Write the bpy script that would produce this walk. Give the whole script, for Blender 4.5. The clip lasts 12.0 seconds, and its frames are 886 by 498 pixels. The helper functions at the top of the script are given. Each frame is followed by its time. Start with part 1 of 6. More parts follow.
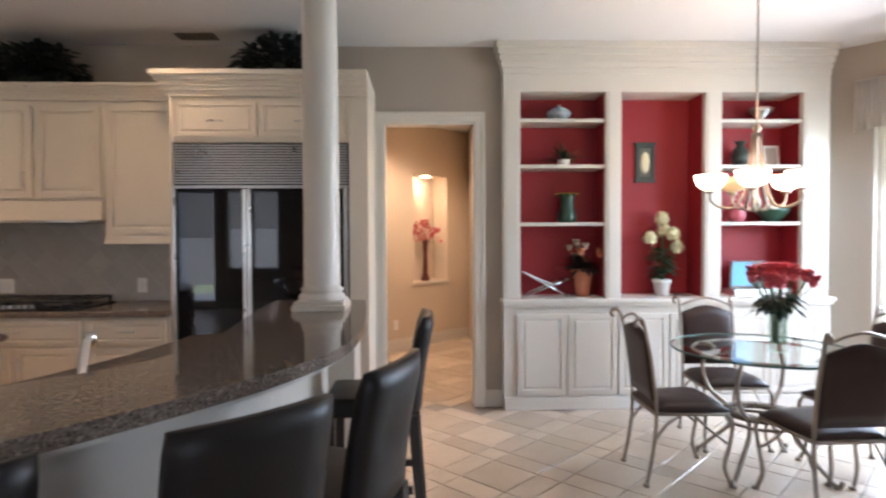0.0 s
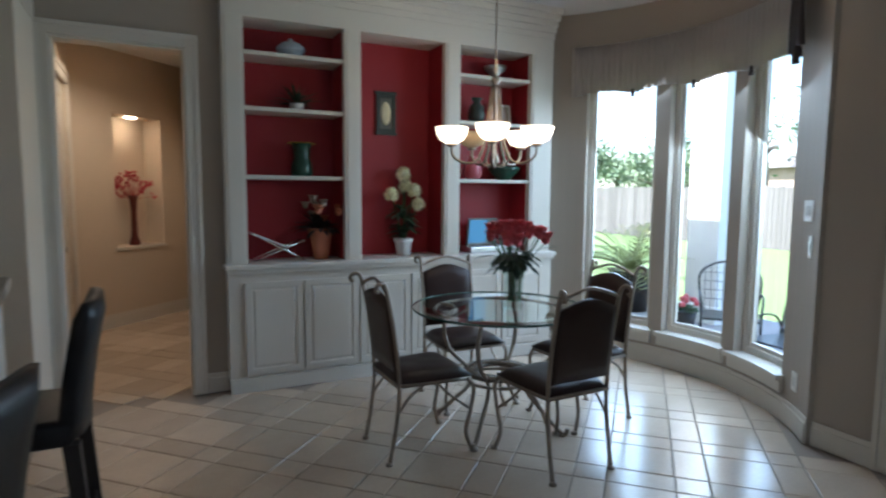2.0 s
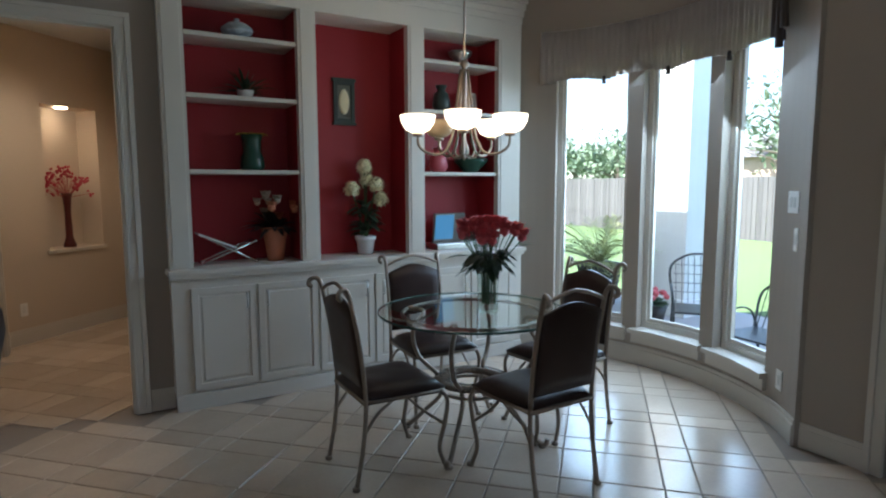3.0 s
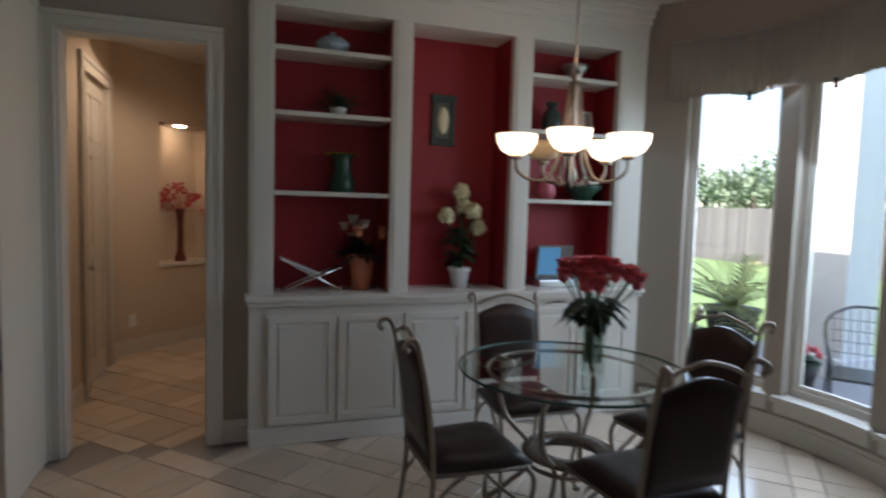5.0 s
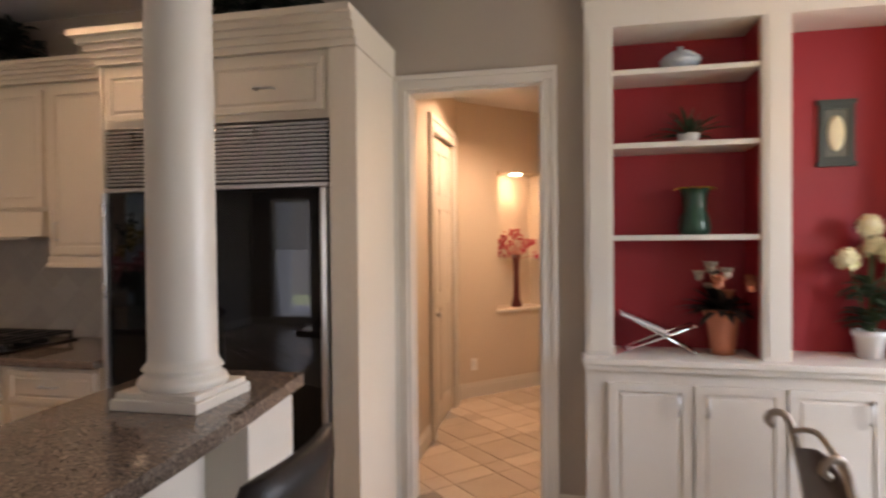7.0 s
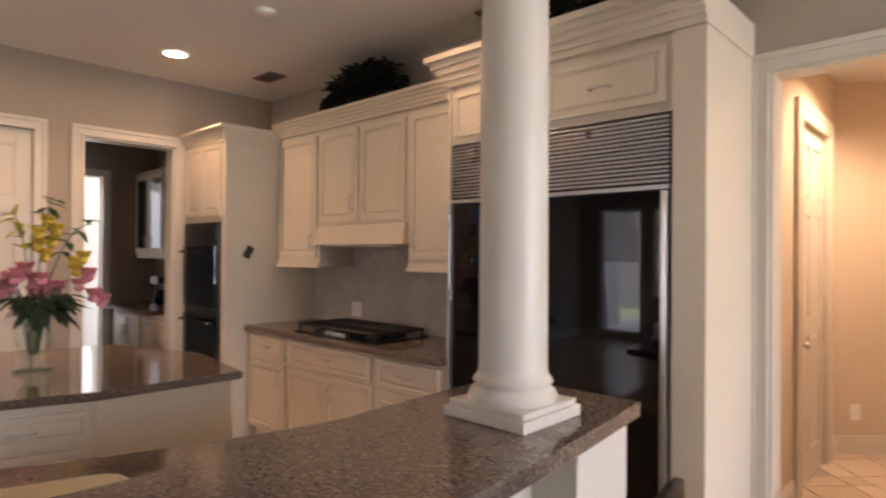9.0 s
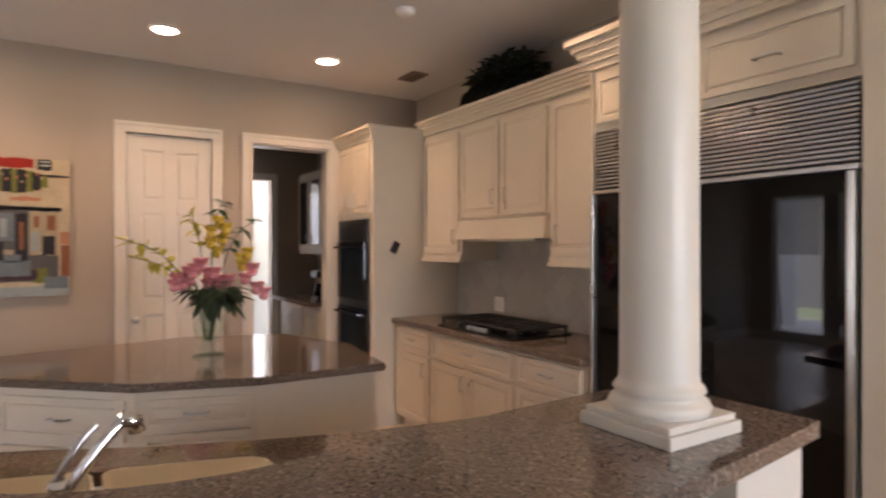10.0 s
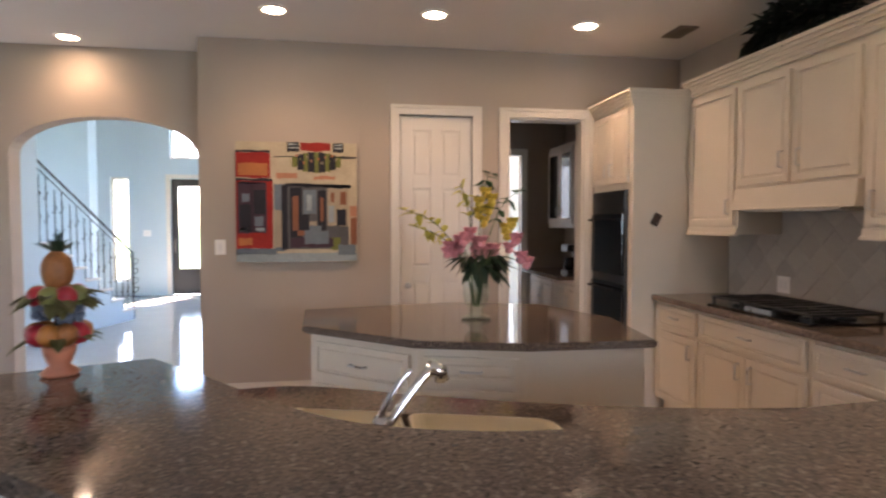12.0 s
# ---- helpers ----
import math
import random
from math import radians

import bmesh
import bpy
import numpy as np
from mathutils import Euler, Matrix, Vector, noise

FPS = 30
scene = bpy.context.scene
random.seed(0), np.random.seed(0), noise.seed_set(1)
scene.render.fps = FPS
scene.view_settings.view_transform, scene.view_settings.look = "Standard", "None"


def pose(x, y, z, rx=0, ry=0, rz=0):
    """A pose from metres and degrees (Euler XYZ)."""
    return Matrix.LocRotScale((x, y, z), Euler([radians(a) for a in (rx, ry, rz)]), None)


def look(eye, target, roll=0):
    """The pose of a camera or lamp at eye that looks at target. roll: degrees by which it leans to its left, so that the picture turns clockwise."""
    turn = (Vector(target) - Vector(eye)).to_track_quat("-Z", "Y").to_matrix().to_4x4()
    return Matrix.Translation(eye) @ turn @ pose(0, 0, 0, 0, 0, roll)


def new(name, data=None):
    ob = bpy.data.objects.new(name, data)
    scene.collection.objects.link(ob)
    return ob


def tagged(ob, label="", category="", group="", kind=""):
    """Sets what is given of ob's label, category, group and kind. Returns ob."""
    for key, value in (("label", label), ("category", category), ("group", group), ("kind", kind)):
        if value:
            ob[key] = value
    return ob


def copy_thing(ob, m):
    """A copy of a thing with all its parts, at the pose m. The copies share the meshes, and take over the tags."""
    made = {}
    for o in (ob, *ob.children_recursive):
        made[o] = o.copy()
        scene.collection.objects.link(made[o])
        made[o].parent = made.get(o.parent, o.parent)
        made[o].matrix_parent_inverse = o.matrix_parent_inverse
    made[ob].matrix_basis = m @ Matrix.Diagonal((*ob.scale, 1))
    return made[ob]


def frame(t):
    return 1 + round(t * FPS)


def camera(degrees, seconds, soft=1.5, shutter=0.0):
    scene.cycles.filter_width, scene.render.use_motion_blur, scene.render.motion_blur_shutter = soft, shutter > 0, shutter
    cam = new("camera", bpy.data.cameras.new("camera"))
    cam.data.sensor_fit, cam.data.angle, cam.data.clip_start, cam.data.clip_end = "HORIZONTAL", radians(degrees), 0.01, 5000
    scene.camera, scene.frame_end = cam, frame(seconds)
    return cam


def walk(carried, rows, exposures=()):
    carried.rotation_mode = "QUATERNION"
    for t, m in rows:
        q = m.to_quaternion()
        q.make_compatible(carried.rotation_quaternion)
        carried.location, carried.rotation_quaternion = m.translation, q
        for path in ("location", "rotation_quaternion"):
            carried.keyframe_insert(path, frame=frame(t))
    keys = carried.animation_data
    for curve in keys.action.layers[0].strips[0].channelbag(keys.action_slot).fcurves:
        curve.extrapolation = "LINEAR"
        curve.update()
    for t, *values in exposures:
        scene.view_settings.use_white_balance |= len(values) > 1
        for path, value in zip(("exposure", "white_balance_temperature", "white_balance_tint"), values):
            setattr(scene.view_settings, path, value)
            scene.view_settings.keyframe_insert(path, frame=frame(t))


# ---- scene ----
# A kitchen and breakfast room with a curved raised bar, a bow window and an arch to a foyer.
CAM_DEG = 74.02
PATH = [
    (0, 0.353, -0.108, 1.484, 88.41, 0.25, -1.91),
    (0.5, 0.347, -0.027, 1.490, 87.31, 0.02, -8.39),
    (1, 0.368, 0.183, 1.473, 86.18, -0.48, -15.68),
    (1.5, 0.438, 0.323, 1.479, 85.09, -0.45, -21.85),
    (2, 0.557, 0.420, 1.456, 84.45, -0.46, -26.32),
    (2.5, 0.611, 0.575, 1.454, 83.81, 0.15, -30.40),
    (4.5, 0.890, 0.980, 1.507, 84.35, -0.60, -25.45),
    (5, 0.972, 1.092, 1.502, 85.75, -1.65, -18.98),
    (5.5, 0.950, 1.250, 1.517, 86.60, -1.80, -12.79),
    (6, 0.923, 1.338, 1.519, 87.81, -1.09, -5.31),
    (6.5, 0.933, 1.452, 1.544, 88.44, 0.17, 3.58),
    (7, 0.946, 1.571, 1.548, 89.15, 0.52, 12.29),
    (7.5, 0.961, 1.686, 1.557, 89.57, -0.06, 22.00),
    (9.5, 0.785, 1.804, 1.533, 90.25, -0.20, 50.28),
    (10, 0.784, 1.860, 1.538, 89.75, 0.07, 57.84),
    (10.5, 0.759, 1.864, 1.542, 89.13, 0.28, 64.47),
    (11, 0.726, 1.885, 1.529, 88.64, 0.25, 70.91),
    (11.5, 0.694, 1.849, 1.507, 88.15, 0.10, 76.40),
    (12, 0.671, 1.748, 1.496, 87.55, 0.00, 80.70),
]
EXPOSURES = [(0, 4.00, 6510, 23), (1, 3.38, 6060, 17), (2, 2.42, 5760, 11), (2.5, 2.24, 5760, 10), (4.5, 2.09, 6060, 14), (5, 1.92, 6310, 18), (5.5, 1.92, 6760, 24), (6, 2.20, 7150, 27), (6.5, 3.12, 7400, 29), (7.5, 3.86, 7500, 30), (9.5, 4.05, 7450, 30), (12, 3.98, 6800, 26)]
cam = camera(CAM_DEG, 12.0, soft=2.2, shutter=0.6)
walk(cam, [(t, pose(x, y, z, rx, ry, rz)) for t, x, y, z, rx, ry, rz in PATH], EXPOSURES)

# ---------------------------------------------------------------- light
world = bpy.data.worlds.new("world")
world.use_nodes = True
scene.world = world
wn = world.node_tree.nodes
sky = wn.new("ShaderNodeTexSky")
sky.sky_type = "NISHITA"
sky.sun_disc = False
sky.air_density, sky.dust_density, sky.ozone_density = 1.0, 1.2, 1.0
sky.sun_elevation, sky.sun_rotation = radians(50), radians(292)
wn["Background"].inputs["Strength"].default_value = 0.15
world.node_tree.links.new(sky.outputs["Color"], wn["Background"].inputs["Color"])

sun_data = bpy.data.lights.new("sun", "SUN")
sun_data.energy, sun_data.angle, sun_data.color = 5.0, radians(0.6), (1.0, 0.95, 0.88)
sun = new("sun", sun_data)
sun.matrix_basis = look((-12.0, 4.8, 15.4), (0, 0, 0))


def window_light(name, m, w, h, power, color=(0.72, 0.86, 1.0)):
    d = bpy.data.lights.new(name, "AREA")
    d.shape, d.size, d.size_y, d.energy, d.color = "RECTANGLE", w, h, power, color
    ob = new(name, d)
    ob.matrix_basis = m
    return ob


def spot(name, at, power, deg=120, color=(1.0, 0.66, 0.40), blend=0.6, size=0.05):
    d = bpy.data.lights.new(name, "SPOT")
    d.energy, d.spot_size, d.spot_blend, d.color, d.shadow_soft_size = power, radians(deg), blend, color, size
    ob = new(name, d)
    ob.matrix_basis = pose(*at)
    return ob


# ---------------------------------------------------------------- materials
def mat(name, base, rough=0.5, metal=0.0, vary=0.12, scale=3.0, fine=60.0, bump=0.05, spec=0.5, coat=0.0, rand=0.0, sheen=0.0):
    """A surface with broad stains and fine grain, and some change from piece to piece."""
    m = bpy.data.materials.new(name)
    m.use_nodes = True
    nt = m.node_tree
    n, L = nt.nodes, nt.links
    b = n["Principled BSDF"]
    tc = n.new("ShaderNodeTexCoord")
    broad = n.new("ShaderNodeTexNoise")
    broad.inputs["Scale"].default_value, broad.inputs["Detail"].default_value = scale, 5
    grain = n.new("ShaderNodeTexNoise")
    grain.inputs["Scale"].default_value, grain.inputs["Detail"].default_value = fine, 3
    for k in (broad, grain):
        L.new(tc.outputs["Object"], k.inputs["Vector"])
    mix = n.new("ShaderNodeMix")
    mix.data_type = "RGBA"
    lo = tuple(c * (1 - vary) for c in base)
    hi = tuple(min(1, c * (1 + vary)) for c in base)
    mix.inputs[6].default_value, mix.inputs[7].default_value = (*lo, 1), (*hi, 1)
    add = n.new("ShaderNodeMath")
    add.operation = "MULTIPLY_ADD"
    add.inputs[1].default_value, add.inputs[2].default_value = 0.4, 0.0
    L.new(grain.outputs["Fac"], add.inputs[0])
    s = n.new("ShaderNodeMath")
    s.operation = "MULTIPLY_ADD"
    s.inputs[1].default_value = 0.6
    L.new(broad.outputs["Fac"], s.inputs[0])
    L.new(add.outputs[0], s.inputs[2])
    L.new(s.outputs[0], mix.inputs[0])
    out = mix.outputs[2]
    if rand:
        info = n.new("ShaderNodeObjectInfo")
        hsv = n.new("ShaderNodeHueSaturation")
        mr = n.new("ShaderNodeMapRange")
        mr.inputs[3].default_value, mr.inputs[4].default_value = 1 - rand, 1 + rand
        L.new(info.outputs["Random"], mr.inputs[0])
        L.new(mr.outputs[0], hsv.inputs["Value"])
        L.new(out, hsv.inputs["Color"])
        out = hsv.outputs["Color"]
    L.new(out, b.inputs["Base Color"])
    rr = n.new("ShaderNodeMapRange")
    rr.inputs[3].default_value, rr.inputs[4].default_value = max(0.02, rough * 0.85), min(1, rough * 1.2)
    L.new(broad.outputs["Fac"], rr.inputs[0])
    L.new(rr.outputs[0], b.inputs["Roughness"])
    b.inputs["Metallic"].default_value = metal
    b.inputs["Specular IOR Level"].default_value = spec
    b.inputs["Coat Weight"].default_value = coat
    b.inputs["Sheen Weight"].default_value = sheen
    if bump:
        bp = n.new("ShaderNodeBump")
        bp.inputs["Strength"].default_value, bp.inputs["Distance"].default_value = bump, 0.01
        L.new(grain.outputs["Fac"], bp.inputs["Height"])
        L.new(bp.outputs[0], b.inputs["Normal"])
    return m


def granite(name):
    m = mat(name, (0.130, 0.098, 0.080), 0.08, vary=0.35, scale=9, fine=140, bump=0.0, spec=0.42)
    nt = m.node_tree
    n, L = nt.nodes, nt.links
    b = n["Principled BSDF"]
    src = b.inputs["Base Color"].links[0].from_socket
    tc = n.new("ShaderNodeTexCoord")
    col = src
    for sc, lo, hi, tint in ((110, 0.45, 0.60, (0.195, 0.145, 0.112, 1)), (150, 0.50, 0.66, (0.034, 0.026, 0.022, 1)), (70, 0.56, 0.68, (0.28, 0.22, 0.17, 1))):
        t = n.new("ShaderNodeTexNoise")
        t.inputs["Scale"].default_value, t.inputs["Detail"].default_value = sc, 4
        L.new(tc.outputs["Object"], t.inputs["Vector"])
        r = n.new("ShaderNodeMapRange")
        r.inputs[1].default_value, r.inputs[2].default_value = lo, hi
        L.new(t.outputs["Fac"], r.inputs[0])
        x = n.new("ShaderNodeMix")
        x.data_type = "RGBA"
        L.new(r.outputs[0], x.inputs[0])
        L.new(col, x.inputs[6])
        x.inputs[7].default_value = tint
        col = x.outputs[2]
    L.new(col, b.inputs["Base Color"])
    return m


def pane(name, tint=(0.97, 0.99, 0.98), gloss=1.0, rough=0.0):
    """Thin clear glass."""
    m = bpy.data.materials.new(name)
    m.use_nodes = True
    n, L = m.node_tree.nodes, m.node_tree.links
    n.remove(n["Principled BSDF"])
    a, g, x, f = (n.new("ShaderNodeBsdfTransparent"), n.new("ShaderNodeBsdfGlossy"), n.new("ShaderNodeMixShader"), n.new("ShaderNodeLayerWeight"))
    a.inputs["Color"].default_value = (*tint, 1)
    g.inputs["Roughness"].default_value = rough
    g.inputs["Color"].default_value = (gloss, gloss, gloss, 1)
    p, s = n.new("ShaderNodeMath"), n.new("ShaderNodeMath")
    p.operation, s.operation = "POWER", "MULTIPLY_ADD"
    p.inputs[1].default_value, s.inputs[1].default_value, s.inputs[2].default_value = 4.0, 0.75, 0.045
    L.new(f.outputs["Facing"], p.inputs[0])
    L.new(p.outputs[0], s.inputs[0])
    L.new(s.outputs[0], x.inputs[0])
    L.new(a.outputs[0], x.inputs[1])
    L.new(g.outputs[0], x.inputs[2])
    L.new(x.outputs[0], n["Material Output"].inputs["Surface"])
    return m


def glow(name, color, strength, base=(0.8, 0.75, 0.68)):
    m = mat(name, base, 0.4, vary=0.03, bump=0)
    b = m.node_tree.nodes["Principled BSDF"]
    b.inputs["Emission Color"].default_value = (*color, 1)
    b.inputs["Emission Strength"].default_value = strength
    return m


WALL = mat("taupe_wall_paint", (0.36, 0.30, 0.245), 0.75, vary=0.05, scale=1.3, fine=220, bump=0.04)
HALLW = mat("warm_hall_paint", (0.56, 0.46, 0.35), 0.75, vary=0.05, scale=1.3, fine=220, bump=0.04)
# The cool cast of the foyer's daylight is put into this paint.
FOYERW = mat("blue_cast_foyer_paint", (0.43, 0.53, 0.58), 0.75, vary=0.05, scale=1.3, fine=220, bump=0.04)
CEIL = mat("ceiling_paint", (0.66, 0.63, 0.6), 0.9, vary=0.04, scale=1.0, fine=260, bump=0.12)
TRIM = mat("white_trim_paint", (0.60, 0.55, 0.475), 0.38, vary=0.04, scale=4, fine=90, bump=0.02)
CREAM = mat("cream_cabinet_paint", (0.63, 0.55, 0.44), 0.42, vary=0.08, scale=5, fine=70, bump=0.03)
RED = mat("deep_red_paint", (0.30, 0.012, 0.018), 0.55, vary=0.12, scale=4, fine=160, bump=0.03)
GRANITE = granite("brown_granite")
SPLASH = mat("stone_backsplash", (0.36, 0.33, 0.29), 0.45, vary=0.16, scale=5, fine=40, bump=0.05, rand=0.08)
TILE = mat("beige_floor_tile", (0.53, 0.42, 0.32), 0.20, vary=0.16, scale=5, fine=38, bump=0.05, rand=0.12)
GROUT = mat("grout", (0.27, 0.215, 0.17), 0.85, vary=0.15, scale=6, fine=120, bump=0.1)
LEATHER = mat("dark_brown_leather", (0.035, 0.018, 0.014), 0.36, vary=0.3, scale=9, fine=150, bump=0.12, spec=0.3)
BLACKLE = mat("black_brown_leather", (0.010, 0.007, 0.006), 0.42, vary=0.3, scale=9, fine=150, bump=0.12, spec=0.3)
DARKWOOD = mat("espresso_wood", (0.018, 0.011, 0.008), 0.4, vary=0.3, scale=8, fine=90, bump=0.05)
IRON = mat("antiqued_bronze_iron", (0.30, 0.24, 0.19), 0.38, metal=0.75, vary=0.35, scale=14, fine=90, bump=0.08)
STEEL = mat("brushed_steel", (0.55, 0.54, 0.52), 0.28, metal=1.0, vary=0.1, scale=5, fine=180, bump=0.03)
CHROME = mat("polished_chrome", (0.75, 0.74, 0.72), 0.08, metal=1.0, vary=0.05, scale=5, fine=90, bump=0.0)
BLACKGL = mat("black_glass", (0.003, 0.003, 0.0035), 0.03, vary=0.2, scale=4, fine=60, bump=0.0, spec=0.4)
BLACKEN = mat("black_enamel", (0.012, 0.012, 0.012), 0.3, vary=0.2, scale=6, fine=80, bump=0.03)
GLASS = pane("window_glass")
TABLEGL = pane("table_glass", (0.86, 0.95, 0.91))
GEDGE = mat("green_glass_edge", (0.05, 0.10, 0.085), 0.08, vary=0.1, bump=0, spec=0.8)
FABRIC = mat("striped_valance_fabric", (0.60, 0.53, 0.47), 0.85, vary=0.1, scale=6, fine=240, bump=0.15, sheen=0.2)
TERRA = mat("terracotta", (0.50, 0.17, 0.09), 0.6, vary=0.2, scale=12, fine=80, bump=0.08)
CERAM = mat("white_ceramic", (0.72, 0.71, 0.68), 0.2, vary=0.05, scale=9, fine=60, bump=0.0, coat=0.3)
# Green leaf painted nearly black for the unlit space above the cabinets.
LEAFB = mat("unlit_green_leaf", (0.010, 0.016, 0.009), 0.6, vary=0.45, scale=14, fine=60, bump=0.05)
LEAFD = mat("dark_green_leaf", (0.022, 0.045, 0.02), 0.5, vary=0.45, scale=14, fine=60, bump=0.05)
LEAF = mat("green_leaf", (0.045, 0.11, 0.035), 0.5, vary=0.4, scale=14, fine=60, bump=0.05)
PETALR = mat("coral_red_petal", (0.66, 0.10, 0.115), 0.55, vary=0.35, scale=25, fine=90, bump=0.03)
PETALP = mat("pink_petal", (0.80, 0.30, 0.32), 0.55, vary=0.3, scale=25, fine=90, bump=0.03)
PETALY = mat("yellow_petal", (0.72, 0.50, 0.06), 0.55, vary=0.25, scale=25, fine=90, bump=0.03)
PETALW = mat("cream_petal", (0.74, 0.69, 0.44), 0.55, vary=0.15, scale=25, fine=90, bump=0.03)
PLASTIC = mat("white_plastic", (0.74, 0.72, 0.68), 0.35, vary=0.03, bump=0)
SINKM = mat("biscuit_sink_enamel", (0.86, 0.74, 0.53), 0.2, vary=0.06, scale=6, fine=50, bump=0.0, coat=0.3)
LAMPON = glow("lamp_bulb_glass", (1.0, 0.78, 0.52), 6.5)
SHADEG = glow("alabaster_shade", (1.0, 0.80, 0.52), 0.8)
SGROUT = mat("stone_grout", (0.40, 0.37, 0.325), 0.8, vary=0.12, scale=6, fine=120, bump=0.08)
SHADEO = mat("unlit_alabaster_shade", (0.62, 0.46, 0.28), 0.4, vary=0.15, scale=14, fine=60, bump=0.02)
CANW = mat("can_trim_white", (0.78, 0.76, 0.72), 0.5, vary=0.03, bump=0)


# ---------------------------------------------------------------- mesh helpers
def mesh(bm, name):
    me = bpy.data.meshes.new(name)
    bmesh.ops.recalc_face_normals(bm, faces=bm.faces[:])
    bm.to_mesh(me)
    bm.free()
    return me


def link(name, bm, material, smooth=False):
    me = mesh(bm, name)
    me.materials.append(material)
    if smooth:
        for p in me.polygons:
            p.use_smooth = True
    return new(name, me)


def part(name, bm, material, parent, label="", smooth=False):
    ob = link(name, bm, material, smooth)
    ob.parent = parent
    return tagged(ob, label)


def structure(name, bm, material, label="", smooth=False):
    return tagged(link(name, bm, material, smooth), label, kind="structure")


def thing(name, label, category, m=None, group=""):
    ob = new(name)
    ob.empty_display_size = 0.1
    if m is not None:
        ob.matrix_basis = m
    return tagged(ob, label, category, group)


def B():
    return bmesh.new()


def box(bm, x0, y0, z0, x1, y1, z1, bevel=0.0, m=None):
    """A block between two corners, its edges rounded by bevel."""
    r = bmesh.ops.create_cube(bm, size=1.0)
    vs = r["verts"]
    for v in vs:
        v.co = Vector(((x0 + x1) / 2 + v.co.x * (x1 - x0), (y0 + y1) / 2 + v.co.y * (y1 - y0), (z0 + z1) / 2 + v.co.z * (z1 - z0)))
    if bevel:
        es = list({e for v in vs for e in v.link_edges})
        q = bmesh.ops.bevel(bm, geom=es, offset=bevel, segments=2, profile=0.6, affect="EDGES")
        vs = list({v for f in q["faces"] for v in f.verts} | {v for v in vs if v.is_valid})
    if m is not None:
        bmesh.ops.transform(bm, matrix=m, verts=vs)
    return bm


def lathe(bm, profile, at=(0, 0, 0), seg=24, m=None):
    """A turned shape from (radius, height) pairs."""
    rings, vs = [], []
    for r, z in profile:
        if r < 1e-5:
            ring = [bm.verts.new((at[0], at[1], at[2] + z))]
        else:
            ring = [bm.verts.new((at[0] + r * math.cos(2 * math.pi * i / seg), at[1] + r * math.sin(2 * math.pi * i / seg), at[2] + z)) for i in range(seg)]
        rings.append(ring)
        vs += ring
    for a, b in zip(rings, rings[1:]):
        for i in range(seg):
            j = (i + 1) % seg
            if len(a) == 1 and len(b) == 1:
                continue
            if len(a) == 1:
                bm.faces.new((a[0], b[i], b[j]))
            elif len(b) == 1:
                bm.faces.new((a[i], a[j], b[0]))
            else:
                bm.faces.new((a[i], a[j], b[j], b[i]))
    if m is not None:
        bmesh.ops.transform(bm, matrix=m, verts=vs)
    return bm


def spline(pts, n=8):
    """A smooth line through the points."""
    P = [Vector(p) for p in pts]
    P = [P[0] * 2 - P[1]] + P + [P[-1] * 2 - P[-2]]
    out = []
    for a, b, c, d in zip(P, P[1:], P[2:], P[3:]):
        for i in range(n):
            t = i / n
            out.append(0.5 * ((2 * b) + (c - a) * t + (2 * a - 5 * b + 4 * c - d) * t * t + (3 * b - a - 3 * c + d) * t ** 3))
    out.append(P[-2])
    return out


def tube(bm, pts, r, seg=8, r2=None, cap=True):
    """A round bar along the points."""
    P = [Vector(p) for p in pts]
    rings = []
    up = Vector((0, 0, 1))
    for i, p in enumerate(P):
        d = (P[min(i + 1, len(P) - 1)] - P[max(i - 1, 0)]).normalized()
        if i == 0:
            u = d.orthogonal().normalized()
        else:
            u = (u - d * u.dot(d))
            u = u.normalized() if u.length > 1e-6 else d.orthogonal().normalized()
        w = d.cross(u)
        rad = r if r2 is None else r + (r2 - r) * i / (len(P) - 1)
        rings.append([bm.verts.new(p + rad * (math.cos(2 * math.pi * k / seg) * u + math.sin(2 * math.pi * k / seg) * w)) for k in range(seg)])
    for a, b in zip(rings, rings[1:]):
        for k in range(seg):
            bm.faces.new((a[k], a[(k + 1) % seg], b[(k + 1) % seg], b[k]))
    if cap:
        bm.faces.new(rings[0][::-1])
        bm.faces.new(rings[-1])
    return bm


def prism(bm, loop, z0, z1):
    """An upright block on a flat outline."""
    lo = [bm.verts.new((x, y, z0)) for x, y in loop]
    hi = [bm.verts.new((x, y, z1)) for x, y in loop]
    k = len(loop)
    for i in range(k):
        bm.faces.new((lo[i], lo[(i + 1) % k], hi[(i + 1) % k], hi[i]))
    bm.faces.new(lo[::-1])
    bm.faces.new(hi)
    return bm


def strip(bm, inner, outer, z0, z1):
    """A band between two lines of equal count, from z0 to z1."""
    rows = []
    for (ax, ay), (bx_, by_) in zip(inner, outer):
        rows.append([bm.verts.new((ax, ay, z0)), bm.verts.new((bx_, by_, z0)), bm.verts.new((bx_, by_, z1)), bm.verts.new((ax, ay, z1))])
    for a, b in zip(rows, rows[1:]):
        for k in range(4):
            bm.faces.new((a[k], a[(k + 1) % 4], b[(k + 1) % 4], b[k]))
    bm.faces.new(rows[0][::-1])
    bm.faces.new(rows[-1])
    return bm


def blob(bm, at, r, sub=2, squash=(1, 1, 1), rough=0.15):
    q = bmesh.ops.create_icosphere(bm, subdivisions=sub, radius=1.0)
    off = Vector((random.random() * 50, random.random() * 50, random.random() * 50))
    for v in q["verts"]:
        k = 1 + rough * noise.noise(v.co * 2.2 + off)
        v.co = Vector(at) + Vector((v.co.x * r * squash[0] * k, v.co.y * r * squash[1] * k, v.co.z * r * squash[2] * k))
    return bm


